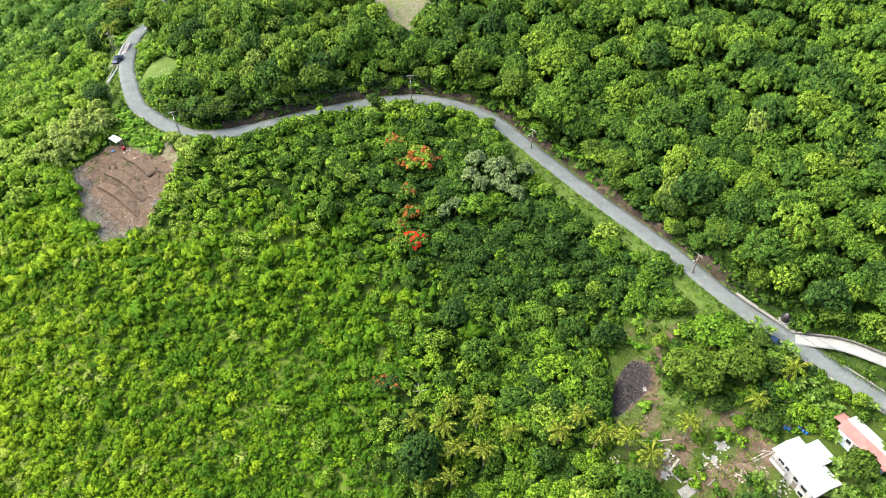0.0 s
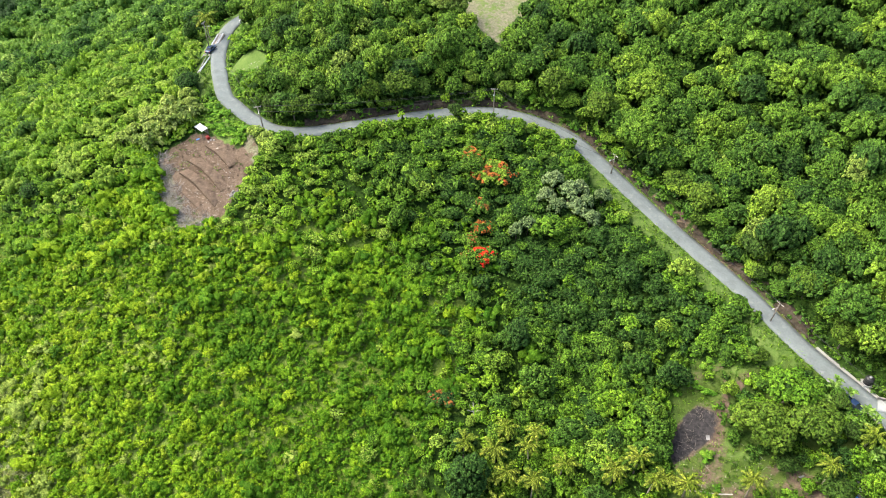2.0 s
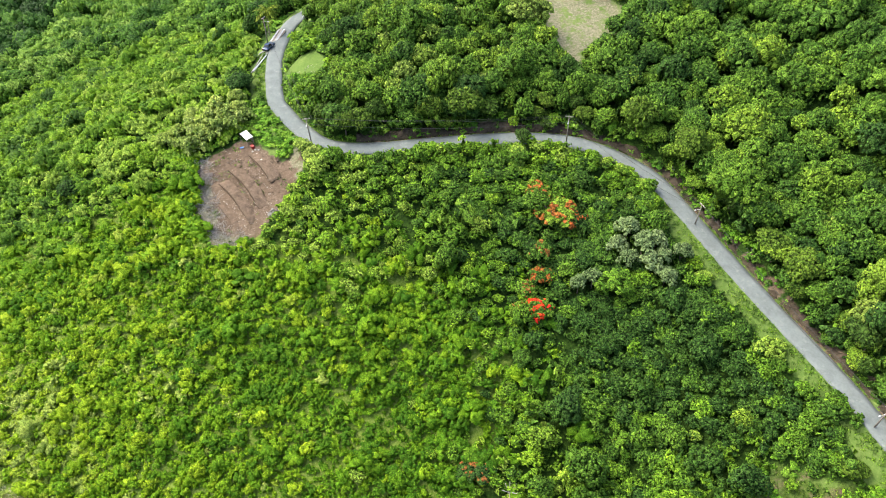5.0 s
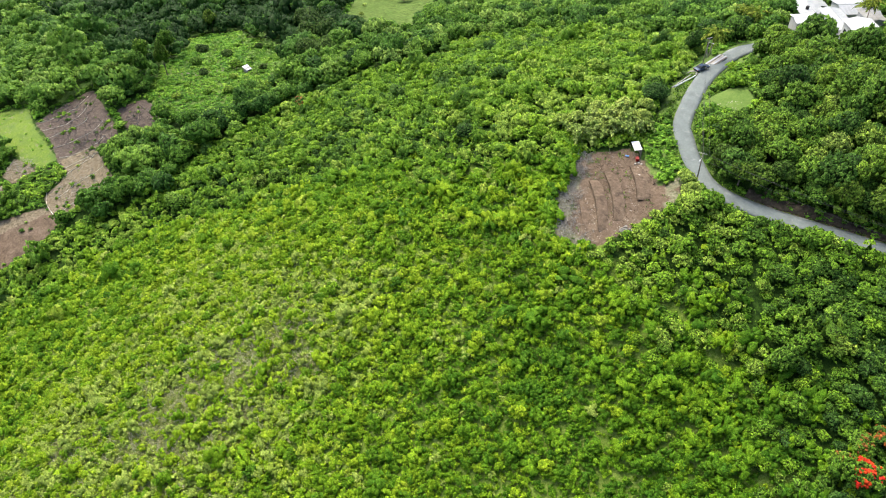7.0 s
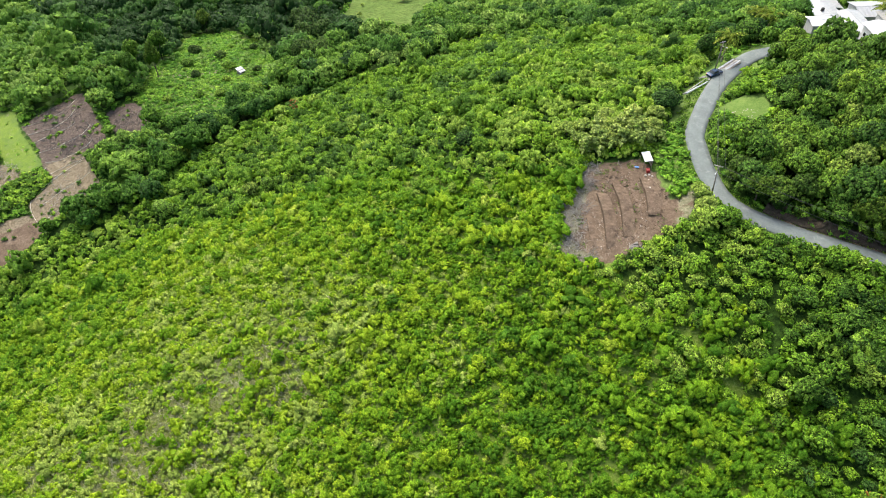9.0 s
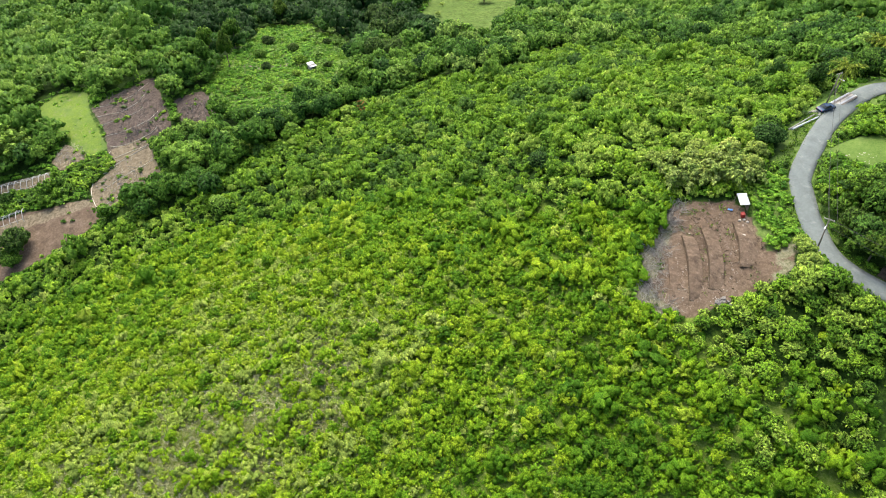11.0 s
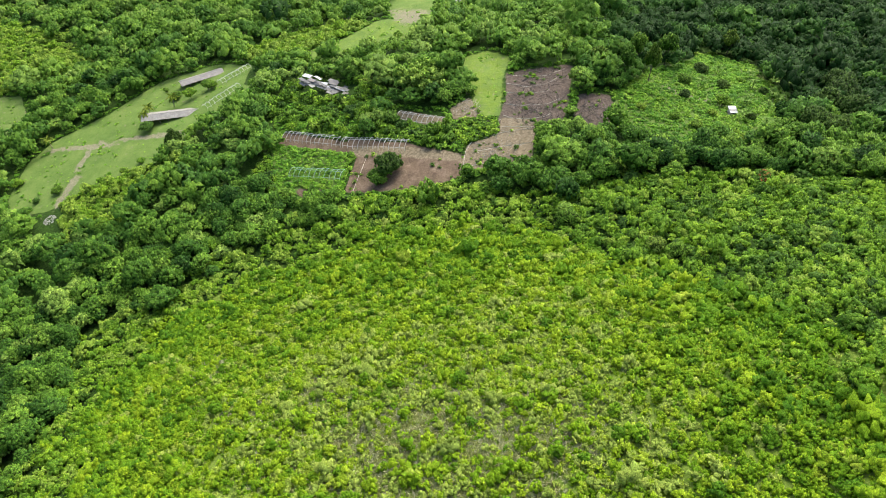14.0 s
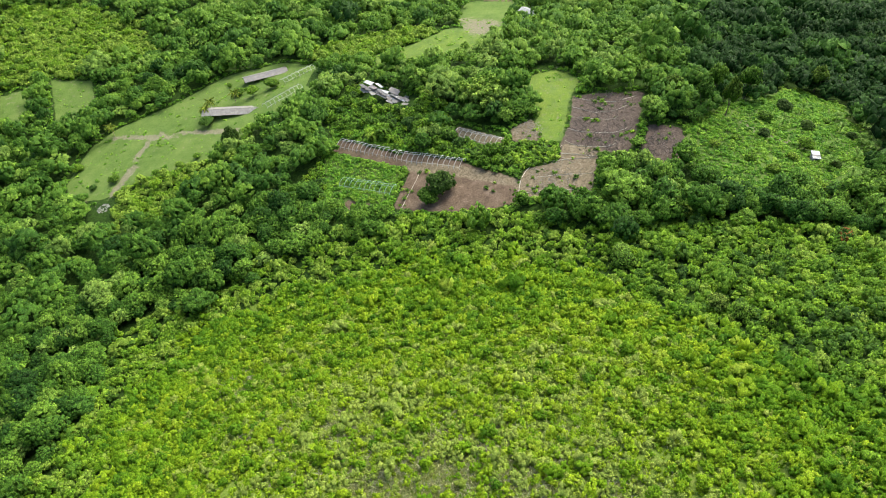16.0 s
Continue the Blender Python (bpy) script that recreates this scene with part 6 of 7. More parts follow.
def car(x, y, turn, label):
    top = empty("car", label, "car", Matrix.Translation(at(x, y)) @ pose(0, 0, 0, 0, 0, turn))
    side = [(-2.0, 0.35), (-2.05, 0.75), (-1.75, 0.92), (-1.2, 0.95), (1.0, 0.95), (1.9, 0.85), (2.05, 0.6), (2.0, 0.35)]
    roof = [(-1.25, 0.93), (-0.85, 1.42), (0.25, 1.45), (0.95, 0.93)]

    def hull(outline, half, taper):
        bm = bmesh.new()
        a, b = [bm.verts.new((px, -half, pz)) for px, pz in outline], [bm.verts.new((px, half, pz)) for px, pz in outline]
        n = len(outline)
        for v in a + b:
            v.co.y *= 1 - taper * (v.co.z - 0.35)
        for k in range(n):
            bm.faces.new((a[k], a[(k + 1) % n], b[(k + 1) % n], b[k]))
        bm.faces.new(a[::-1])
        bm.faces.new(b)
        bmesh.ops.recalc_face_normals(bm, faces=bm.faces)
        bmesh.ops.bevel(bm, geom=list(bm.edges), offset=0.05, segments=2, affect="EDGES", profile=0.5)
        return bm

    part("body", hull(side, 0.85, 0.06), car_paint, top, smooth=True)
    cabin = part("cabin", hull(roof, 0.86, 0.22), glass_m, top, "dark glazed cabin", smooth=True)
    part("roof_panel", box((1.15, 1.15, 0.05), (-0.3, 0, 1.46), bevel=0.02), car_paint, cabin)
    for wx in (-1.25, 1.3):
        for wy in (-0.78, 0.78):
            tyre = part("wheel", rod((wx, wy - 0.1, 0.31), (wx, wy + 0.1, 0.31), 0.31, 0.31, 16), rubber, top)
            part("rim", rod((wx, wy - 0.11, 0.31), (wx, wy + 0.11, 0.31), 0.18, 0.18, 10), galvanised, tyre)
    for wy in (-0.6, 0.6):
        part("headlight", box((0.08, 0.3, 0.14), (2.0, wy, 0.7), bevel=0.02), white_sheet, top)
        part("tail_light", box((0.08, 0.25, 0.14), (-2.03, wy, 0.74), bevel=0.02), red_paint, top)


water_tank()
car(61.3, 82.3, -52, "dark blue car parked under plants at the roadside")
car(-87.6, 174.9, 84, "dark car parked beside a stack of timber")


def drum(x, y, label="blue plastic drum beside the white house"):
    top = empty("drum", label, "drum", Matrix.Translation(at(x, y)), "drums by the house")
    part("body", lathe([(0.27, 0), (0.29, 0.05), (0.29, 0.3), (0.31, 0.33), (0.29, 0.36), (0.29, 0.6), (0.31, 0.63), (0.29, 0.66), (0.29, 0.86), (0.26, 0.9)], 14), blue_plastic, top, smooth=True)
    part("lid", lathe([(0.30, 0.88), (0.30, 0.93), (0.1, 0.95)], 14), black_plastic, top)


for tx, ty in ((59.5, 67.4), (60.0, 67.0), (61.7, 66.9), (62.6, 65.9), (62.2, 66.3)):
    drum(tx, ty)


def laid(name, label, category, bm, mat, x, y, turn, tilt=0.0, dz=0.05, group=""):
    """A loose thing of one piece that lies on the ground."""
    gx, gy = (at(x + 0.5, y).z - at(x - 0.5, y).z), (at(x, y + 0.5).z - at(x, y - 0.5).z)
    n = Vector((-gx, -gy, 1)).normalized()
    q = Vector((0, 0, 1)).rotation_difference(n).to_matrix().to_4x4()
    ob = part(name, bm, mat)
    ob.matrix_world = Matrix.Translation(at(x, y, dz)) @ q @ pose(0, 0, 0, tilt, 0, turn)
    return tagged(ob, label, category, group)


plank_group = "broken boards in the yard"
for k, (tx, ty, ln, wd, tu) in enumerate([(40.9, 64.2, 3.7, 0.4, -133), (40.5, 61.8, 2.6, 0.3, -53), (42.5, 61.1, 2.6, 0.26, 21), (45.1, 62.8, 2.5, 0.3, 34), (45.9, 64.5, 1.6, 0.3, -62), (55.0, 63.1, 3.7, 0.2, 19),
                                          (54.1, 63.3, 2.4, 0.16, 22), (55.8, 63.9, 2.1, 0.18, -14), (60.1, 70.5, 4.2, 0.45, -83), (60.9, 70.7, 3.8, 0.4, -75), (52, 71.2, 1.0, 0.3, 18), (39.8, 65.7, 1.3, 0.5, 80), (50.9, 60.4, 1.8, 0.2, -30), (46, 60.1, 1.8, 0.15, 35)]):
    laid("board", "weathered white board lying in the grass", "board", box((ln, wd, 0.07), bevel=0.01), old_white if k % 3 else pale_wood, tx, ty, tu, 0, 0.08, plank_group)
for k, (tx, ty, ln, wd, tu) in enumerate([(42.2, 59.2, 4.2, 2.8, 25), (48.9, 65.9, 2.0, 1.3, 30), (47.2, 63.8, 1.8, 1.2, 70), (39.6, 63.4, 1.5, 1.2, 20), (38.6, 62.3, 1.6, 1.2, 60), (38, 78.4, 0.8, 1.1, 0), (39.9, 66.3, 1.5, 1.0, 50), (48.2, 66.4, 1.2, 0.9, -30)]):
    laid("roofing_sheet", "bent white roofing sheet dumped on the grass", "roofing sheet", sheet(ln * 0.8, wd * 0.8, 6), old_white, tx, ty, tu, 6, 0.12, "dumped roofing sheets")


def litter(name, label, category, cx, cy, rad, count, size, mat, seed, stretch=1.0):
    """A scatter of rubble in one mesh."""
    r = random.Random(seed)
    bm = bmesh.new()
    for _ in range(count):
        a, d = r.uniform(0, 6.28), rad * math.sqrt(r.random())
        x, y = cx + d * math.cos(a) * stretch, cy + d * math.sin(a)
        s = size * r.uniform(0.4, 1.4)
        box((s, s * r.uniform(0.4, 0.9), s * r.uniform(0.15, 0.5)), tuple(at(x, y, 0.05)), r.uniform(0, 180), r.uniform(-20, 20), r.uniform(-20, 20), bm=bm)
    return tagged(part(name, bm, mat), label, category, kind="stuff")


litter("rubble", "white broken rubble strewn over the yard", "rubble", 46, 62.5, 6, 46, 0.2, concrete, 3, 1.4)
litter("rubble", "pale debris by the fallen boards", "rubble", 40.5, 63, 2.0, 30, 0.28, concrete, 4)
for k, (tx, ty) in enumerate([(48.9, 65.7), (47, 63.4), (39.8, 65.6), (38.8, 62.6), (30.8, 66), (50.7, 60.3), (54, 60.6)]):
    litter("rubble", "heap of white broken sheets and debris", "rubble", tx, ty, 1.2, 22, 0.26, white_sheet if k < 4 else pale_wood, 90 + k)
laid("log", "long pale log lying across the yard", "log", tube([(-3.9, 0, 0.1), (-1.5, 0.15, 0.13), (1.0, -0.1, 0.12), (3.9, 0.2, 0.1)], 0.13, 7), dead_wood, 37.3, 68.6, -4)
litter("rubble", "grey rubble below the road", "rubble", 66.3, 74.8, 1.3, 40, 0.3, stone, 5)
litter("rubble", "rubble beside the house wall", "rubble", 56.5, 57.5, 1.6, 40, 0.35, concrete, 6)

# ---------------------------------------------------------------- hoed plot


def bed(line, half, high, label):
    p = glide(line, 0.5)
    z = land(p[:, 0], p[:, 1])
    V, Q = ribbon(p, z, half, high, high + 0.5, 0.10)
    n = len(p)
    ends = np.clip(np.minimum(np.arange(n), np.arange(n)[::-1]) / 9.0, 0, 1) ** 0.7
    V[:, 2] -= np.tile((1 - ends) * (high + 0.12), 7)
    V = V + np.stack([0 * V[:, 0], 0 * V[:, 0], 0.10 * wave(V[:, 0], V[:, 1], 0.55, 3)], 1)
    return tagged(new("garden_bed", quads_mesh("garden_bed", V, Q, [earth], smooth=False)), label, "garden bed", "beds of the hoed plot")


bed([(-78.0, 127.7), (-72, 123.5), (-66.8, 119.1)], 1.15, 0.75, "long bank of bare hoed brown earth")
bed([(-77.1, 131.2), (-71, 127.0), (-66.0, 122.6)], 1.15, 0.75, "long bank of bare hoed brown earth")
bed([(-73.9, 135.9), (-70, 133.2), (-65.8, 129.5)], 1.5, 0.7, "wide bank of bare hoed brown earth")
bed([(-76.2, 122.6), (-72, 119.4), (-69.0, 116.6)], 0.9, 0.22, "short low bank of hoed earth with litter")
litter("clods", "brown clods of dug earth on the plot", "clods", -73, 127, 9.0, 620, 0.26, earth, 31)
litter("clods", "pale stones and clods on the plot", "clods", -72, 123, 8.5, 160, 0.17, dead_wood, 32)


def shed():
    top = empty("shed", "open field shed with a white sheet roof", "shed", Matrix.Translation(at(-76.6, 138.4)) @ pose(0, 0, 0, 0, 0, -36))
    part("roof", sheet(3.2, 1.7, 8), white_sheet, top, "white metal roof sheet").matrix_basis = pose(0, 0, 1.95, 7, 0, 0)
    for x in (-1.5, 1.5):
        for y in (-0.8, 0.8):
            part("post", rod((x, y, -0.4), (x, y, 1.9 + 0.1 * y), 0.05), weathered, top)
    part("back_wall", box((3.0, 0.05, 1.3), (0, 0.82, 0.9)), weathered, top)


shed()
laid("crate", "bright red crate under the shed roof", "crate", box((0.8, 0.7, 0.8), (0, 0, 0.35), bevel=0.04), red_paint, -74.7, 137.0, -36)
laid("tarpaulin", "blue tarpaulin beside the shed", "tarpaulin", box((0.9, 0.4, 0.12), (0, 0, 0.06), bevel=0.05), blue_plastic, -77.2, 136.6, 20)
for k, (tx, ty) in enumerate([(-73.9, 136.5), (-74.3, 135.9), (-73.2, 136.6), (-73.1, 135.4)]):
    laid("sack", "pale stuffed sack on the bare soil", "sack", lathe([(0.10, 0), (0.22, 0.06), (0.24, 0.15), (0.16, 0.24), (0.05, 0.28)], 10), pale_wood, tx, ty, k * 50, 0, 0.0, "sacks by the shed")
laid("panel", "pale board lying flat on the soil", "board", box((1.7, 0.75, 0.06), bevel=0.01), pale_wood, -70.8, 133.0, -42, 0, 0.72)
litter("stone_heap", "heap of dark stones at the plot's edge", "stones", -63.3, 121.6, 1.2, 36, 0.5, stone, 8)


def sticks(name, label, spots, count, length, mat, seed, thick=0.02):
    """Dead twigs and branches lying and standing about, in one mesh."""
    r = random.Random(seed)
    bm = bmesh.new()
    for cx, cy, rad in spots:
        for _ in range(count):
            a, d = r.uniform(0, 6.28), rad * math.sqrt(r.random())
            p = at(cx + d * math.cos(a), cy + d * math.sin(a), 0.05)
            w = Vector((r.gauss(0, 1), r.gauss(0, 1), abs(r.gauss(0, 0.6)))).normalized() * length * r.uniform(0.4, 1.3)
            rod(p, p + w, thick, thick * 0.5, 3, bm)
    return tagged(part(name, bm, mat), label, "dead brush", kind="stuff")


sticks("dead_brush", "bleached dead brush along the edge of the plot", [(-79, 119, 2.6), (-77, 115.6, 2.4), (-73, 113.8, 2.4), (-81, 123, 1.8), (-69, 114.5, 2.0), (-83, 128, 1.6), (-78.6, 122.4, 2.0), (-76, 118.6, 2.4), (-73.6, 115.6, 2.2), (-82, 127, 2.2), (-84.5, 131, 1.8)], 110, 1.6, dead_wood, 9, 0.045)
sticks("stalk_litter", "dry grey stalks and trash lying on the terraced bed", [(-262, 57, 9), (-248, 56, 9), (-238, 57, 7), (-240, 75, 6)], 170, 1.7, weathered, 17, 0.075)
sticks("stalk_litter", "pale dry stalks strewn over the lower bed", [(-226, 45, 8), (-219, 45, 7), (-246, 33, 5)], 130, 1.5, pale_wood, 18, 0.055)
sticks("maize_stalks", "dry stalks strewn over the hoed soil", [(-72, 128, 6), (-70, 120, 5), (-80, 132, 4)], 60, 0.7, pale_wood, 10, 0.02)

# ---------------------------------------------------------------- road bend


def timber_stack(x, y, turn):
    top = empty("timber_stack", "long stack of pale sawn boards beside the road", "timber stack", Matrix.Translation(at(x, y)) @ pose(0, 0, 0, 0, 0, turn))
    r = random.Random(4)
    for k in range(5):
        for lay in range(2):
            part("plank", box((8.6 - r.uniform(0, 1.5), 0.42, 0.12), (r.uniform(-0.4, 0.4), -0.9 + k * 0.45, 0.18 + 0.14 * lay), r.uniform(-2, 2), bevel=0.01), [pale_wood, weathered, white_sheet][(k + lay) % 3], top)
    for x_ in (-3, 0, 3):
        part("bearer", box((0.15, 2.2, 0.14), (x_, 0, 0.05)), weathered, top)


timber_stack(-88.2, 181.5, 95)
laid("concrete_pole", "white concrete pole lying beside the road", "concrete pole", rod((-4.2, 0, 0.16), (4.2, 0, 0.16), 0.22, 0.15, 10), white_sheet, -86.1, 166.6, 92)
laid("concrete_pole", "second pale pole lying beside the road", "concrete pole", rod((-3.4, 0, 0.12), (3.4, 0, 0.12), 0.18, 0.12, 10), concrete, -86.9, 166.2, 89)
laid("low_wall", "low white garden wall at the road's end", "wall", box((7.2, 0.3, 1.0), (0, 0, 0.3), bevel=0.02), plaster, -85.2, 197.6, 76)
litter("rubble", "pale rubble at the road bend", "rubble", -87.6, 172, 1.6, 40, 0.4, concrete, 14)

# ---------------------------------------------------------------- gardens on the far hill


def hoop_house(a, b, width, height, mat, label, sections=1):
    """Bare hoops of a tunnel between two ends."""
    a, b = Vector(a), Vector(b)
    d = (b - a).normalized()
    side = Vector((-d.y, d.x))
    ln = (b - a).length
    top = empty("hoop_house", label, "hoop house", Matrix.Translation(at(*((a + b) / 2))), "bare greenhouse frames")
    o = top.matrix_world.translation
    n = max(6, int(ln / 1.9))

    def spot(t, u, h):
        p = a + d * ln * t + side * u
        return at(p.x, p.y, h) - o

    for k in range(n + 1):
        t = k / n
        arc = [(-width / 2, 0), (-width / 2, height * 0.45), (-width * 0.38, height * 0.75), (-width * 0.18, height * 0.95), (0, height), (width * 0.18, height * 0.95), (width * 0.38, height * 0.75), (width / 2, height * 0.45), (width / 2, 0)]
        part("hoop", tube([spot(t, u, h) for u, h in arc], 0.075, 4), mat, top)
    for u, h in ((0, height), (-width / 2, height * 0.45), (width / 2, height * 0.45)):
        part("purlin", tube([spot(k / n, u, h) for k in range(n + 1)], 0.06, 4), mat, top)


hoop_house((-246.5, -34.5), (-236.3, -9.5), 4.2, 2.2, galvanised, "long bare greenhouse frame over red soil")
hoop_house((-236, -8.8), (-229.5, 14.5), 4.2, 2.2, galvanised, "long bare greenhouse frame over pale soil")
hoop_house((-246.5, 9), (-239, 26), 3.8, 2.0, galvanised, "short bare greenhouse frame among bushes")
hoop_house((-225, -26), (-219, -6), 4.0, 2.0, green_pipe, "green pipe greenhouse frame over lush weeds")
hoop_house((-279, -81), (-294, -71), 4.5, 2.2, galvanised, "grey greenhouse frame on the grassy ridge")
hoop_house((-300, -82), (-313, -73), 4.5, 2.2, galvanised, "far grey greenhouse frame on the ridge")


def pipe(points, label, mat=None, r=0.06):
    bm = tube([at(x, y, 0.12) for x, y in glide(points, 1.5)], r)
    return tagged(part("irrigation_pipe", bm, mat or pale_pipe), label, "pipe", "pipes across the beds")


for k in range(6):
    u = k / 5
    pipe([(-267 + 33 * u, 45.8 - 0.5 * u), (-265 + 32.5 * u + 1.2 * math.sin(k * 2.1), 52 + 1.5 * math.sin(k)), (-266 + 34 * u + 1.3 * math.cos(k * 1.7), 59 + math.sin(k)), (-270 + 37 * u + 0.9 * math.sin(k * 3.3), 66 - 3.0 * u - 2.0 * (k % 3))], "pale pipe laid across a terraced bed")
for k in range(3):
    pipe([(-216 - 7 * k, 35.5 + 3 * k), (-217 - 7 * k, 45), (-217.5 - 7.5 * k, 55.5)], "pale pipe laid across the lower bed")
pipe([(-213, 35), (-226, 35.5), (-238, 45)], "pale pipe along the edge of the lower bed")
pipe([(-210, -1), (-219, 0), (-228, 1)], "pale pipe on dark soil", None, 0.05)


def long_roof(a, b, width, h, mat, label, extra=None):
    a, b = Vector(a), Vector(b)
    d, ln, mid = (b - a).normalized(), (b - a).length, (a + b) / 2
    top = empty("long_shed", label, "shed", Matrix.Translation(at(*mid)) @ pose(0, 0, 0, 0, 0, math.degrees(math.atan2(d.y, d.x))))
    gable_roof("roof", ln, width, 0.9, 0.4, h, mat, top, ribs=int(ln * 1.4))
    for k in range(int(ln / 3) + 1):
        x = -ln / 2 + 0.3 + k * (ln - 0.6) / int(ln / 3)
        for y in (-width / 2 + 0.2, width / 2 - 0.2):
            part("post", rod((x, y, -2.5), (x, y, h), 0.08), weathered, top)
    part("back_wall", box((ln - 0.6, 0.12, h + 1.5), (0, width / 2 - 0.25, h / 2 - 0.75)), extra or concrete, top)


long_roof((-272.5, -106.5), (-280.5, -84), 5.5, 1.5, grey_thatch, "long shed with a grey weathered roof")
long_roof((-300.5, -101), (-313.5, -86.5), 4.5, 1.5, old_sheet, "long dark shed with a pale ridge", dark_sheet)


def ruin():
    top = empty("ruined_shed", "collapsed shed of rusting sheets and boards", "ruin", Matrix.Translation(at(-275.2, -24.6)) @ pose(0, 0, 0, 0, 0, 63) @ Matrix.Scale(1.3, 4))
    r = random.Random(12)
    for k in range(40):
        p = part("roof_sheet", sheet(r.uniform(1.8, 3.8), r.uniform(1.0, 1.8), 5), [old_sheet, white_sheet, dark_sheet, old_white, dark_sheet, grey_thatch, old_sheet][k % 7], top)
        p.matrix_basis = pose(-9.5 + k * 0.49, r.uniform(-2.6, 2.6), 1.0 + r.uniform(0, 1.4), r.uniform(-20, 20), r.uniform(-12, 12), r.uniform(-14, 14))
    for k in range(12):
        part("post", rod((-11 + 2 * k, r.uniform(-2, 2), -1.0), (-11 + 2 * k + r.uniform(-0.5, 0.5), r.uniform(-2, 2), 1.9), 0.07), weathered, top)
    part("broken_wall", box((9, 0.15, 1.6), (3, 2.0, 0.5), 4), dark_sheet, top)


ruin()


def shack():
    top = empty("shack", "tiny shack with a streaked white roof", "shack", Matrix.Translation(at(-241, 118.8)) @ pose(0, 0, 0, 0, 0, 6) @ Matrix.Scale(0.78, 4))
    walls(3.4, 2.5, 2.1, old_white, top, 0.8)
    for k, mat in enumerate((white_sheet, white_sheet, old_sheet, white_sheet)):
        p = part("roof_sheet", sheet(1.15, 3.1, 3), mat, top, "white roof sheet" if k != 2 else "rust-streaked roof sheet")
        p.matrix_basis = pose(-1.55 + k * 1.05, 0.0, 2.42 - 0.12 * k, 0, 6.5, 0)
    part("door", box((0.06, 0.8, 1.7), (1.73, 0, 0.85)), dark_sheet, top)


shack()


def culm_mesh(seed, leaf, length=9.0):
    """An arching bamboo cane hung with leaf sprays."""
    r = np.random.default_rng(seed)
    t = np.linspace(0, 1, 13)
    line = np.stack([length * 0.62 * t ** 2, 0 * t, length * (1.02 * t - 0.42 * t ** 3)], 1)
    bm = tube([Vector(p) for p in line], 0.06, 4)
    me = bpy.data.meshes.new("cane")
    bm.to_mesh(me)
    bm.free()
    me.materials.append(leaf)
    c = np.array([line[int(k)] + r.normal(scale=0.3, size=3) for k in np.linspace(4, 12, 9)])
    V, Q = rosettes(r, c, np.linspace(0.75, 0.45, 9), 0.42, 0.62, low=-0.3, up=0.1, loose=0.3, droop=1.0, points=5)
    spray = quads_mesh("leaf_spray", V, Q, [leaf], smooth=True)
    return me, spray


leaf_bamboo = leaf_material("bamboo_leaves", [(0, (0.150, 0.270, 0.030)), (1, (0.250, 0.370, 0.065))], joined=False, spread=0.35, gap_contrast=0.6)
canes = [culm_mesh(s, leaf_bamboo) for s in range(3)]


def bamboo_clump(x, y, count, size, seed, label="tall arching clump of pale green bamboo", group=""):
    top = empty("bamboo_clump", label, "bamboo", Matrix.Translation(at(x, y)), group)
    r = random.Random(seed)
    for k in range(count):
        cane, spray = canes[k % len(canes)]
        c = new("cane", cane)
        c.parent = top
        c.matrix_basis = pose(r.uniform(-0.8, 0.8), r.uniform(-0.8, 0.8), -0.2, 0, r.uniform(-24, 12), k * 137.5 + r.uniform(-15, 15)) @ Matrix.Scale(size * r.uniform(0.75, 1.1), 4)
        f = new("leaf_spray", spray)
        f.parent = c


bamboo_clump(-262, 14.0, 42, 1.4, 5)
bamboo_clump(-258.5, 19.5, 26, 1.15, 6)
leaf_cane = leaf_material("cane_leaves", [(0, (0.185, 0.285, 0.050)), (1, (0.315, 0.390, 0.105))], joined=False, spread=0.35, gap_contrast=0.5)
canes = [culm_mesh(s + 5, leaf_cane) for s in range(2)]
for k, (tx, ty) in enumerate([(-89.2, 134.2), (-87.4, 136.6), (-85.6, 138.4), (-83.6, 140.2), (-82, 142.2), (-80.6, 144.2), (-90.2, 139), (-87, 141.6), (-92.4, 135.8), (-84.4, 144.3)]):
    bamboo_clump(tx, ty, 11, 0.66 + 0.08 * math.sin(k * 2.3), 20 + k, "feathery straw-green cane clump above the plot", "cane clumps above the plot")


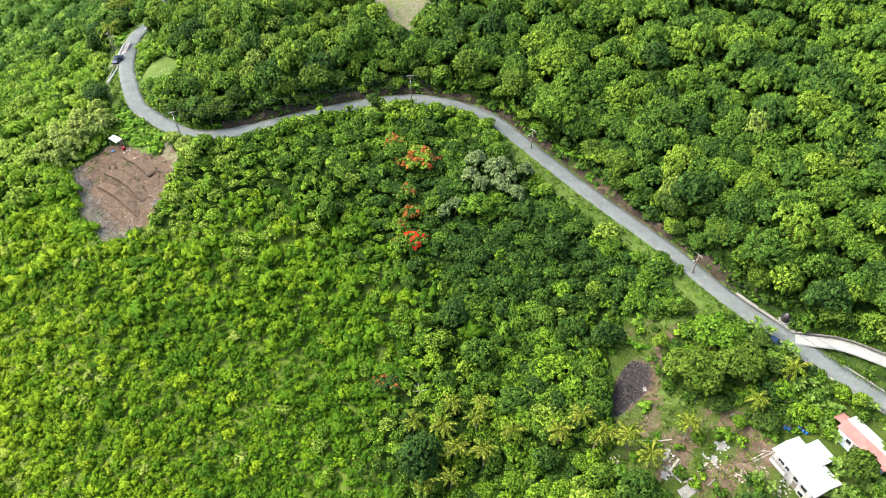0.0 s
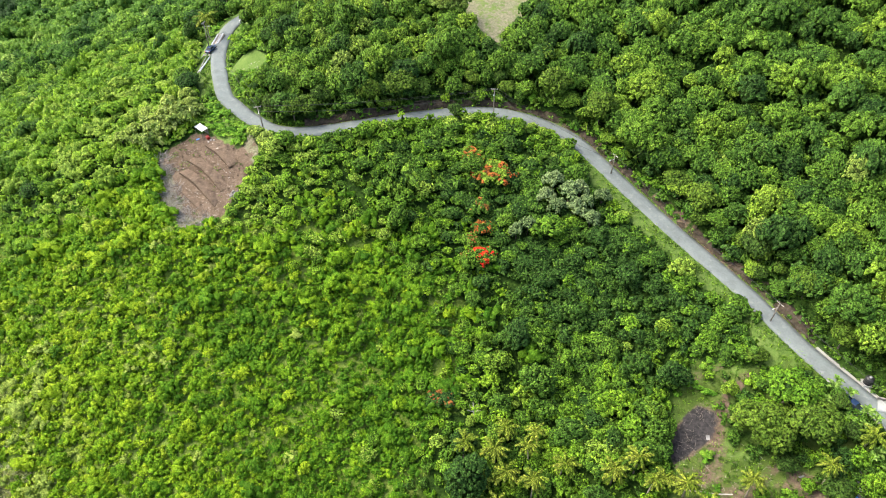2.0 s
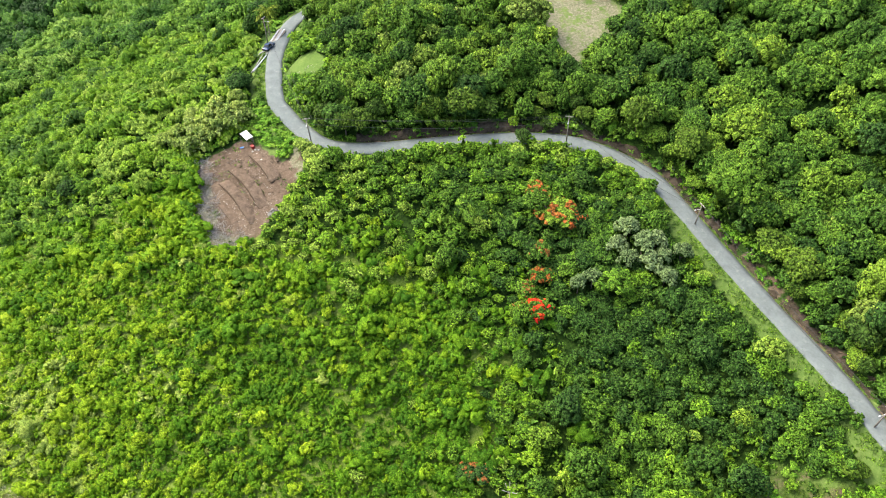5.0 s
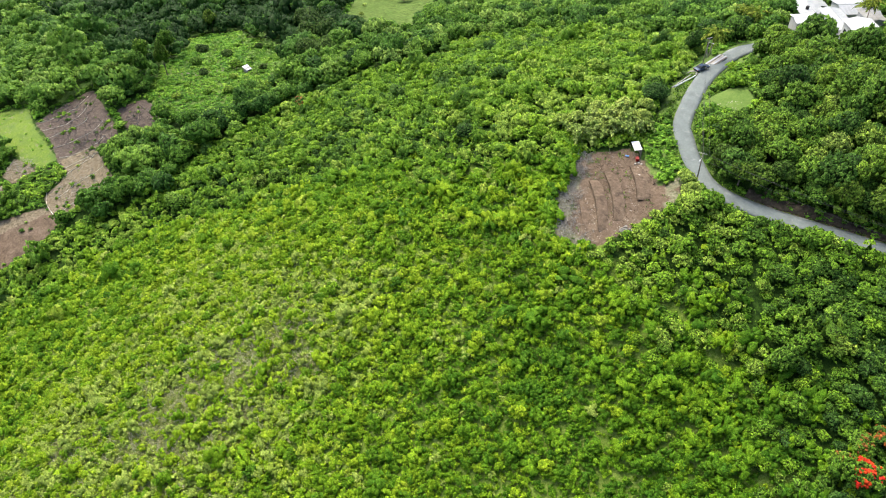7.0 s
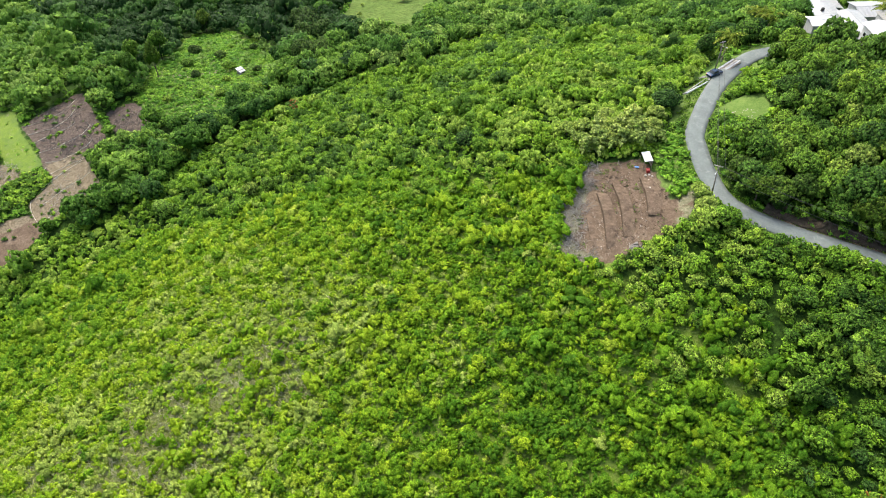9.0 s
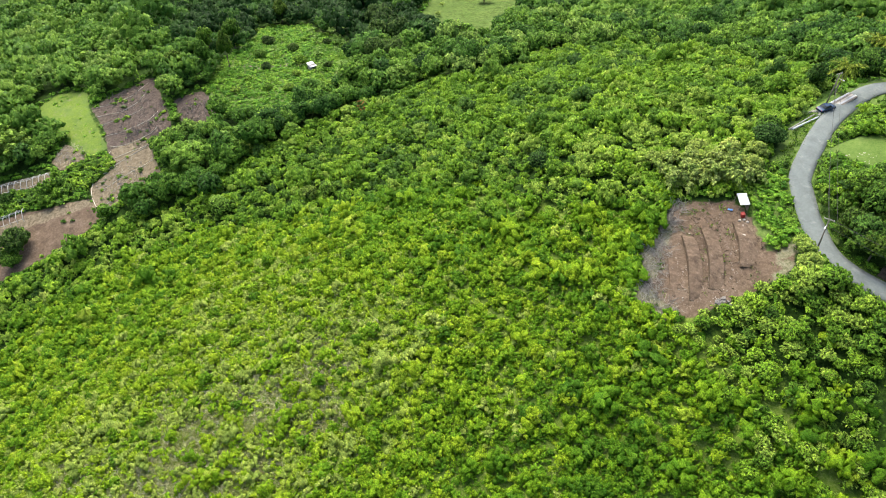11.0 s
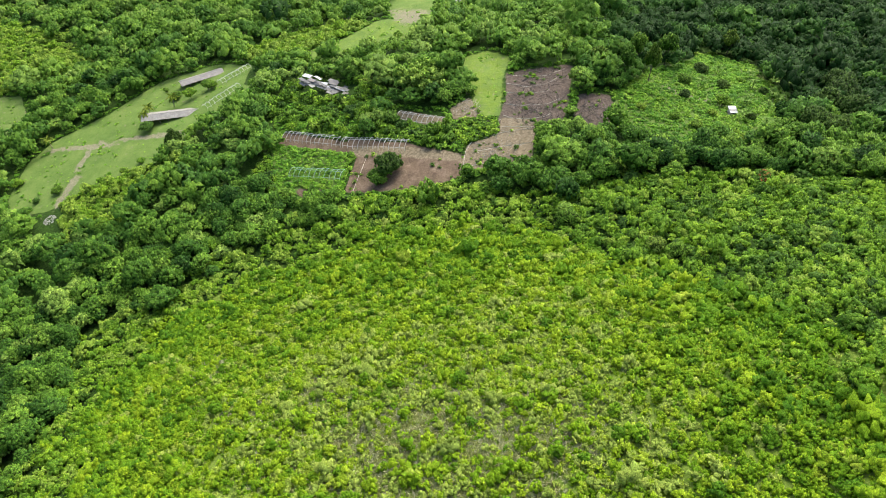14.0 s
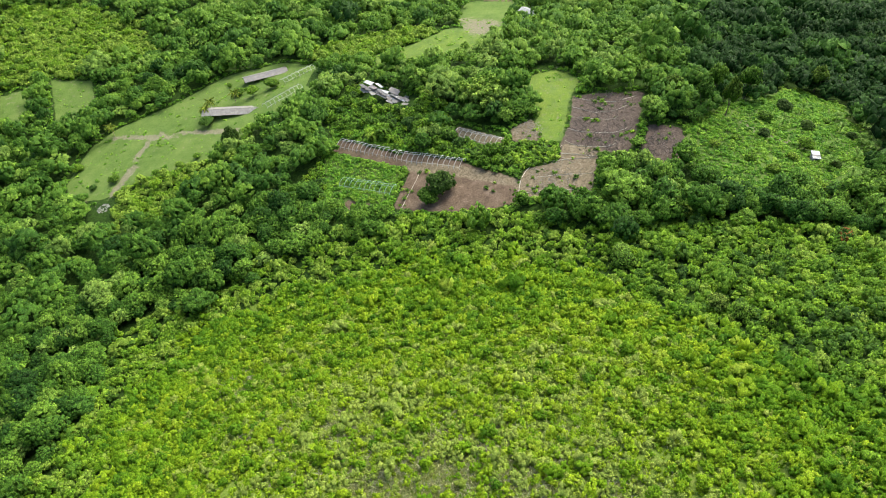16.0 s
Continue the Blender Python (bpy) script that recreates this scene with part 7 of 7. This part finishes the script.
def dead_tree(x, y, h, seed, label):
    top = empty("dead_tree", label, "dead tree", Matrix.Translation(at(x, y)))
    r = random.Random(seed)
    part("trunk", rod((0, 0, -0.2), (0.2, 0, h * 0.5), 0.16, 0.1, 7), dead_wood, top)
    for k in range(7):
        a = k * 2.4
        s = Vector((0.15, 0, h * (0.2 + 0.05 * k)))
        e = s + Vector((math.cos(a) * h * 0.4, math.sin(a) * h * 0.4, h * r.uniform(0.2, 0.5)))
        b = part("branch", rod(s, e, 0.08, 0.03, 5), dead_wood, top)
        for j in range(2):
            m = s.lerp(e, 0.5 + 0.2 * j)
            part("twig", rod(m, m + Vector((r.uniform(-0.6, 0.6), r.uniform(-0.6, 0.6), 0.6)) * h * 0.2, 0.03, 0.015, 4), dead_wood, b)


dead_tree(-217.4, 112.6, 5.0, 1, "bare bleached dead tree in the meadow")
dead_tree(-5.0, 81, 3.6, 2, "bare grey dead tree beside the palms")
sticks("dead_scrub", "grey leafless twigs among the scrub", [(-104, 66, 2.6), (-101, 62, 1.8), (-107, 58, 2.2), (-112, 50, 2.4), (-110, 40, 2.8), (-118, 30, 3), (-100, 50, 2.2), (-122, 18, 3), (-106, 30, 2.6), (-95, 58, 1.8), (-118, 44, 2), (-98, 72, 1.4), (-75, 100, 1.2), (-128, 36, 2.4)],
       46, 1.2, dead_wood, 21, 0.03)
litter("rubble", "white rubble of a fallen hut on the ridge", "rubble", -217, -122, 2.4, 60, 0.55, concrete, 15)

# ---------------------------------------------------------------- loose stones
for k, (tx, ty) in enumerate([(30, 133.5), (34, 128.5), (41, 120), (48, 111.5), (52, 105.5), (24, 140), (14, 150.2), (-36, 149.4)]):
    litter("rocks", "dark rocks fallen from the cut bank", "rocks", tx + 1.2, ty + 1.2, 1.3, 14, 0.45, stone, 60 + k)
litter("stones", "pale stones and stumps in rows on the small lawn", "stones", -71.5, 162.5, 3.0, 34, 0.22, dead_wood, 81)
sticks("dead_branches", "bare charred branches over the burnt patch", [(36, 80, 2.6), (34, 76.5, 2.0), (38, 83, 1.8)], 26, 1.3, weathered, 41, 0.03)
sticks("dead_branches", "dry sticks and palm litter on the yard", [(44, 73, 4), (38, 69, 4), (52, 62, 4), (35, 72, 3)], 45, 0.8, pale_wood, 42, 0.022)
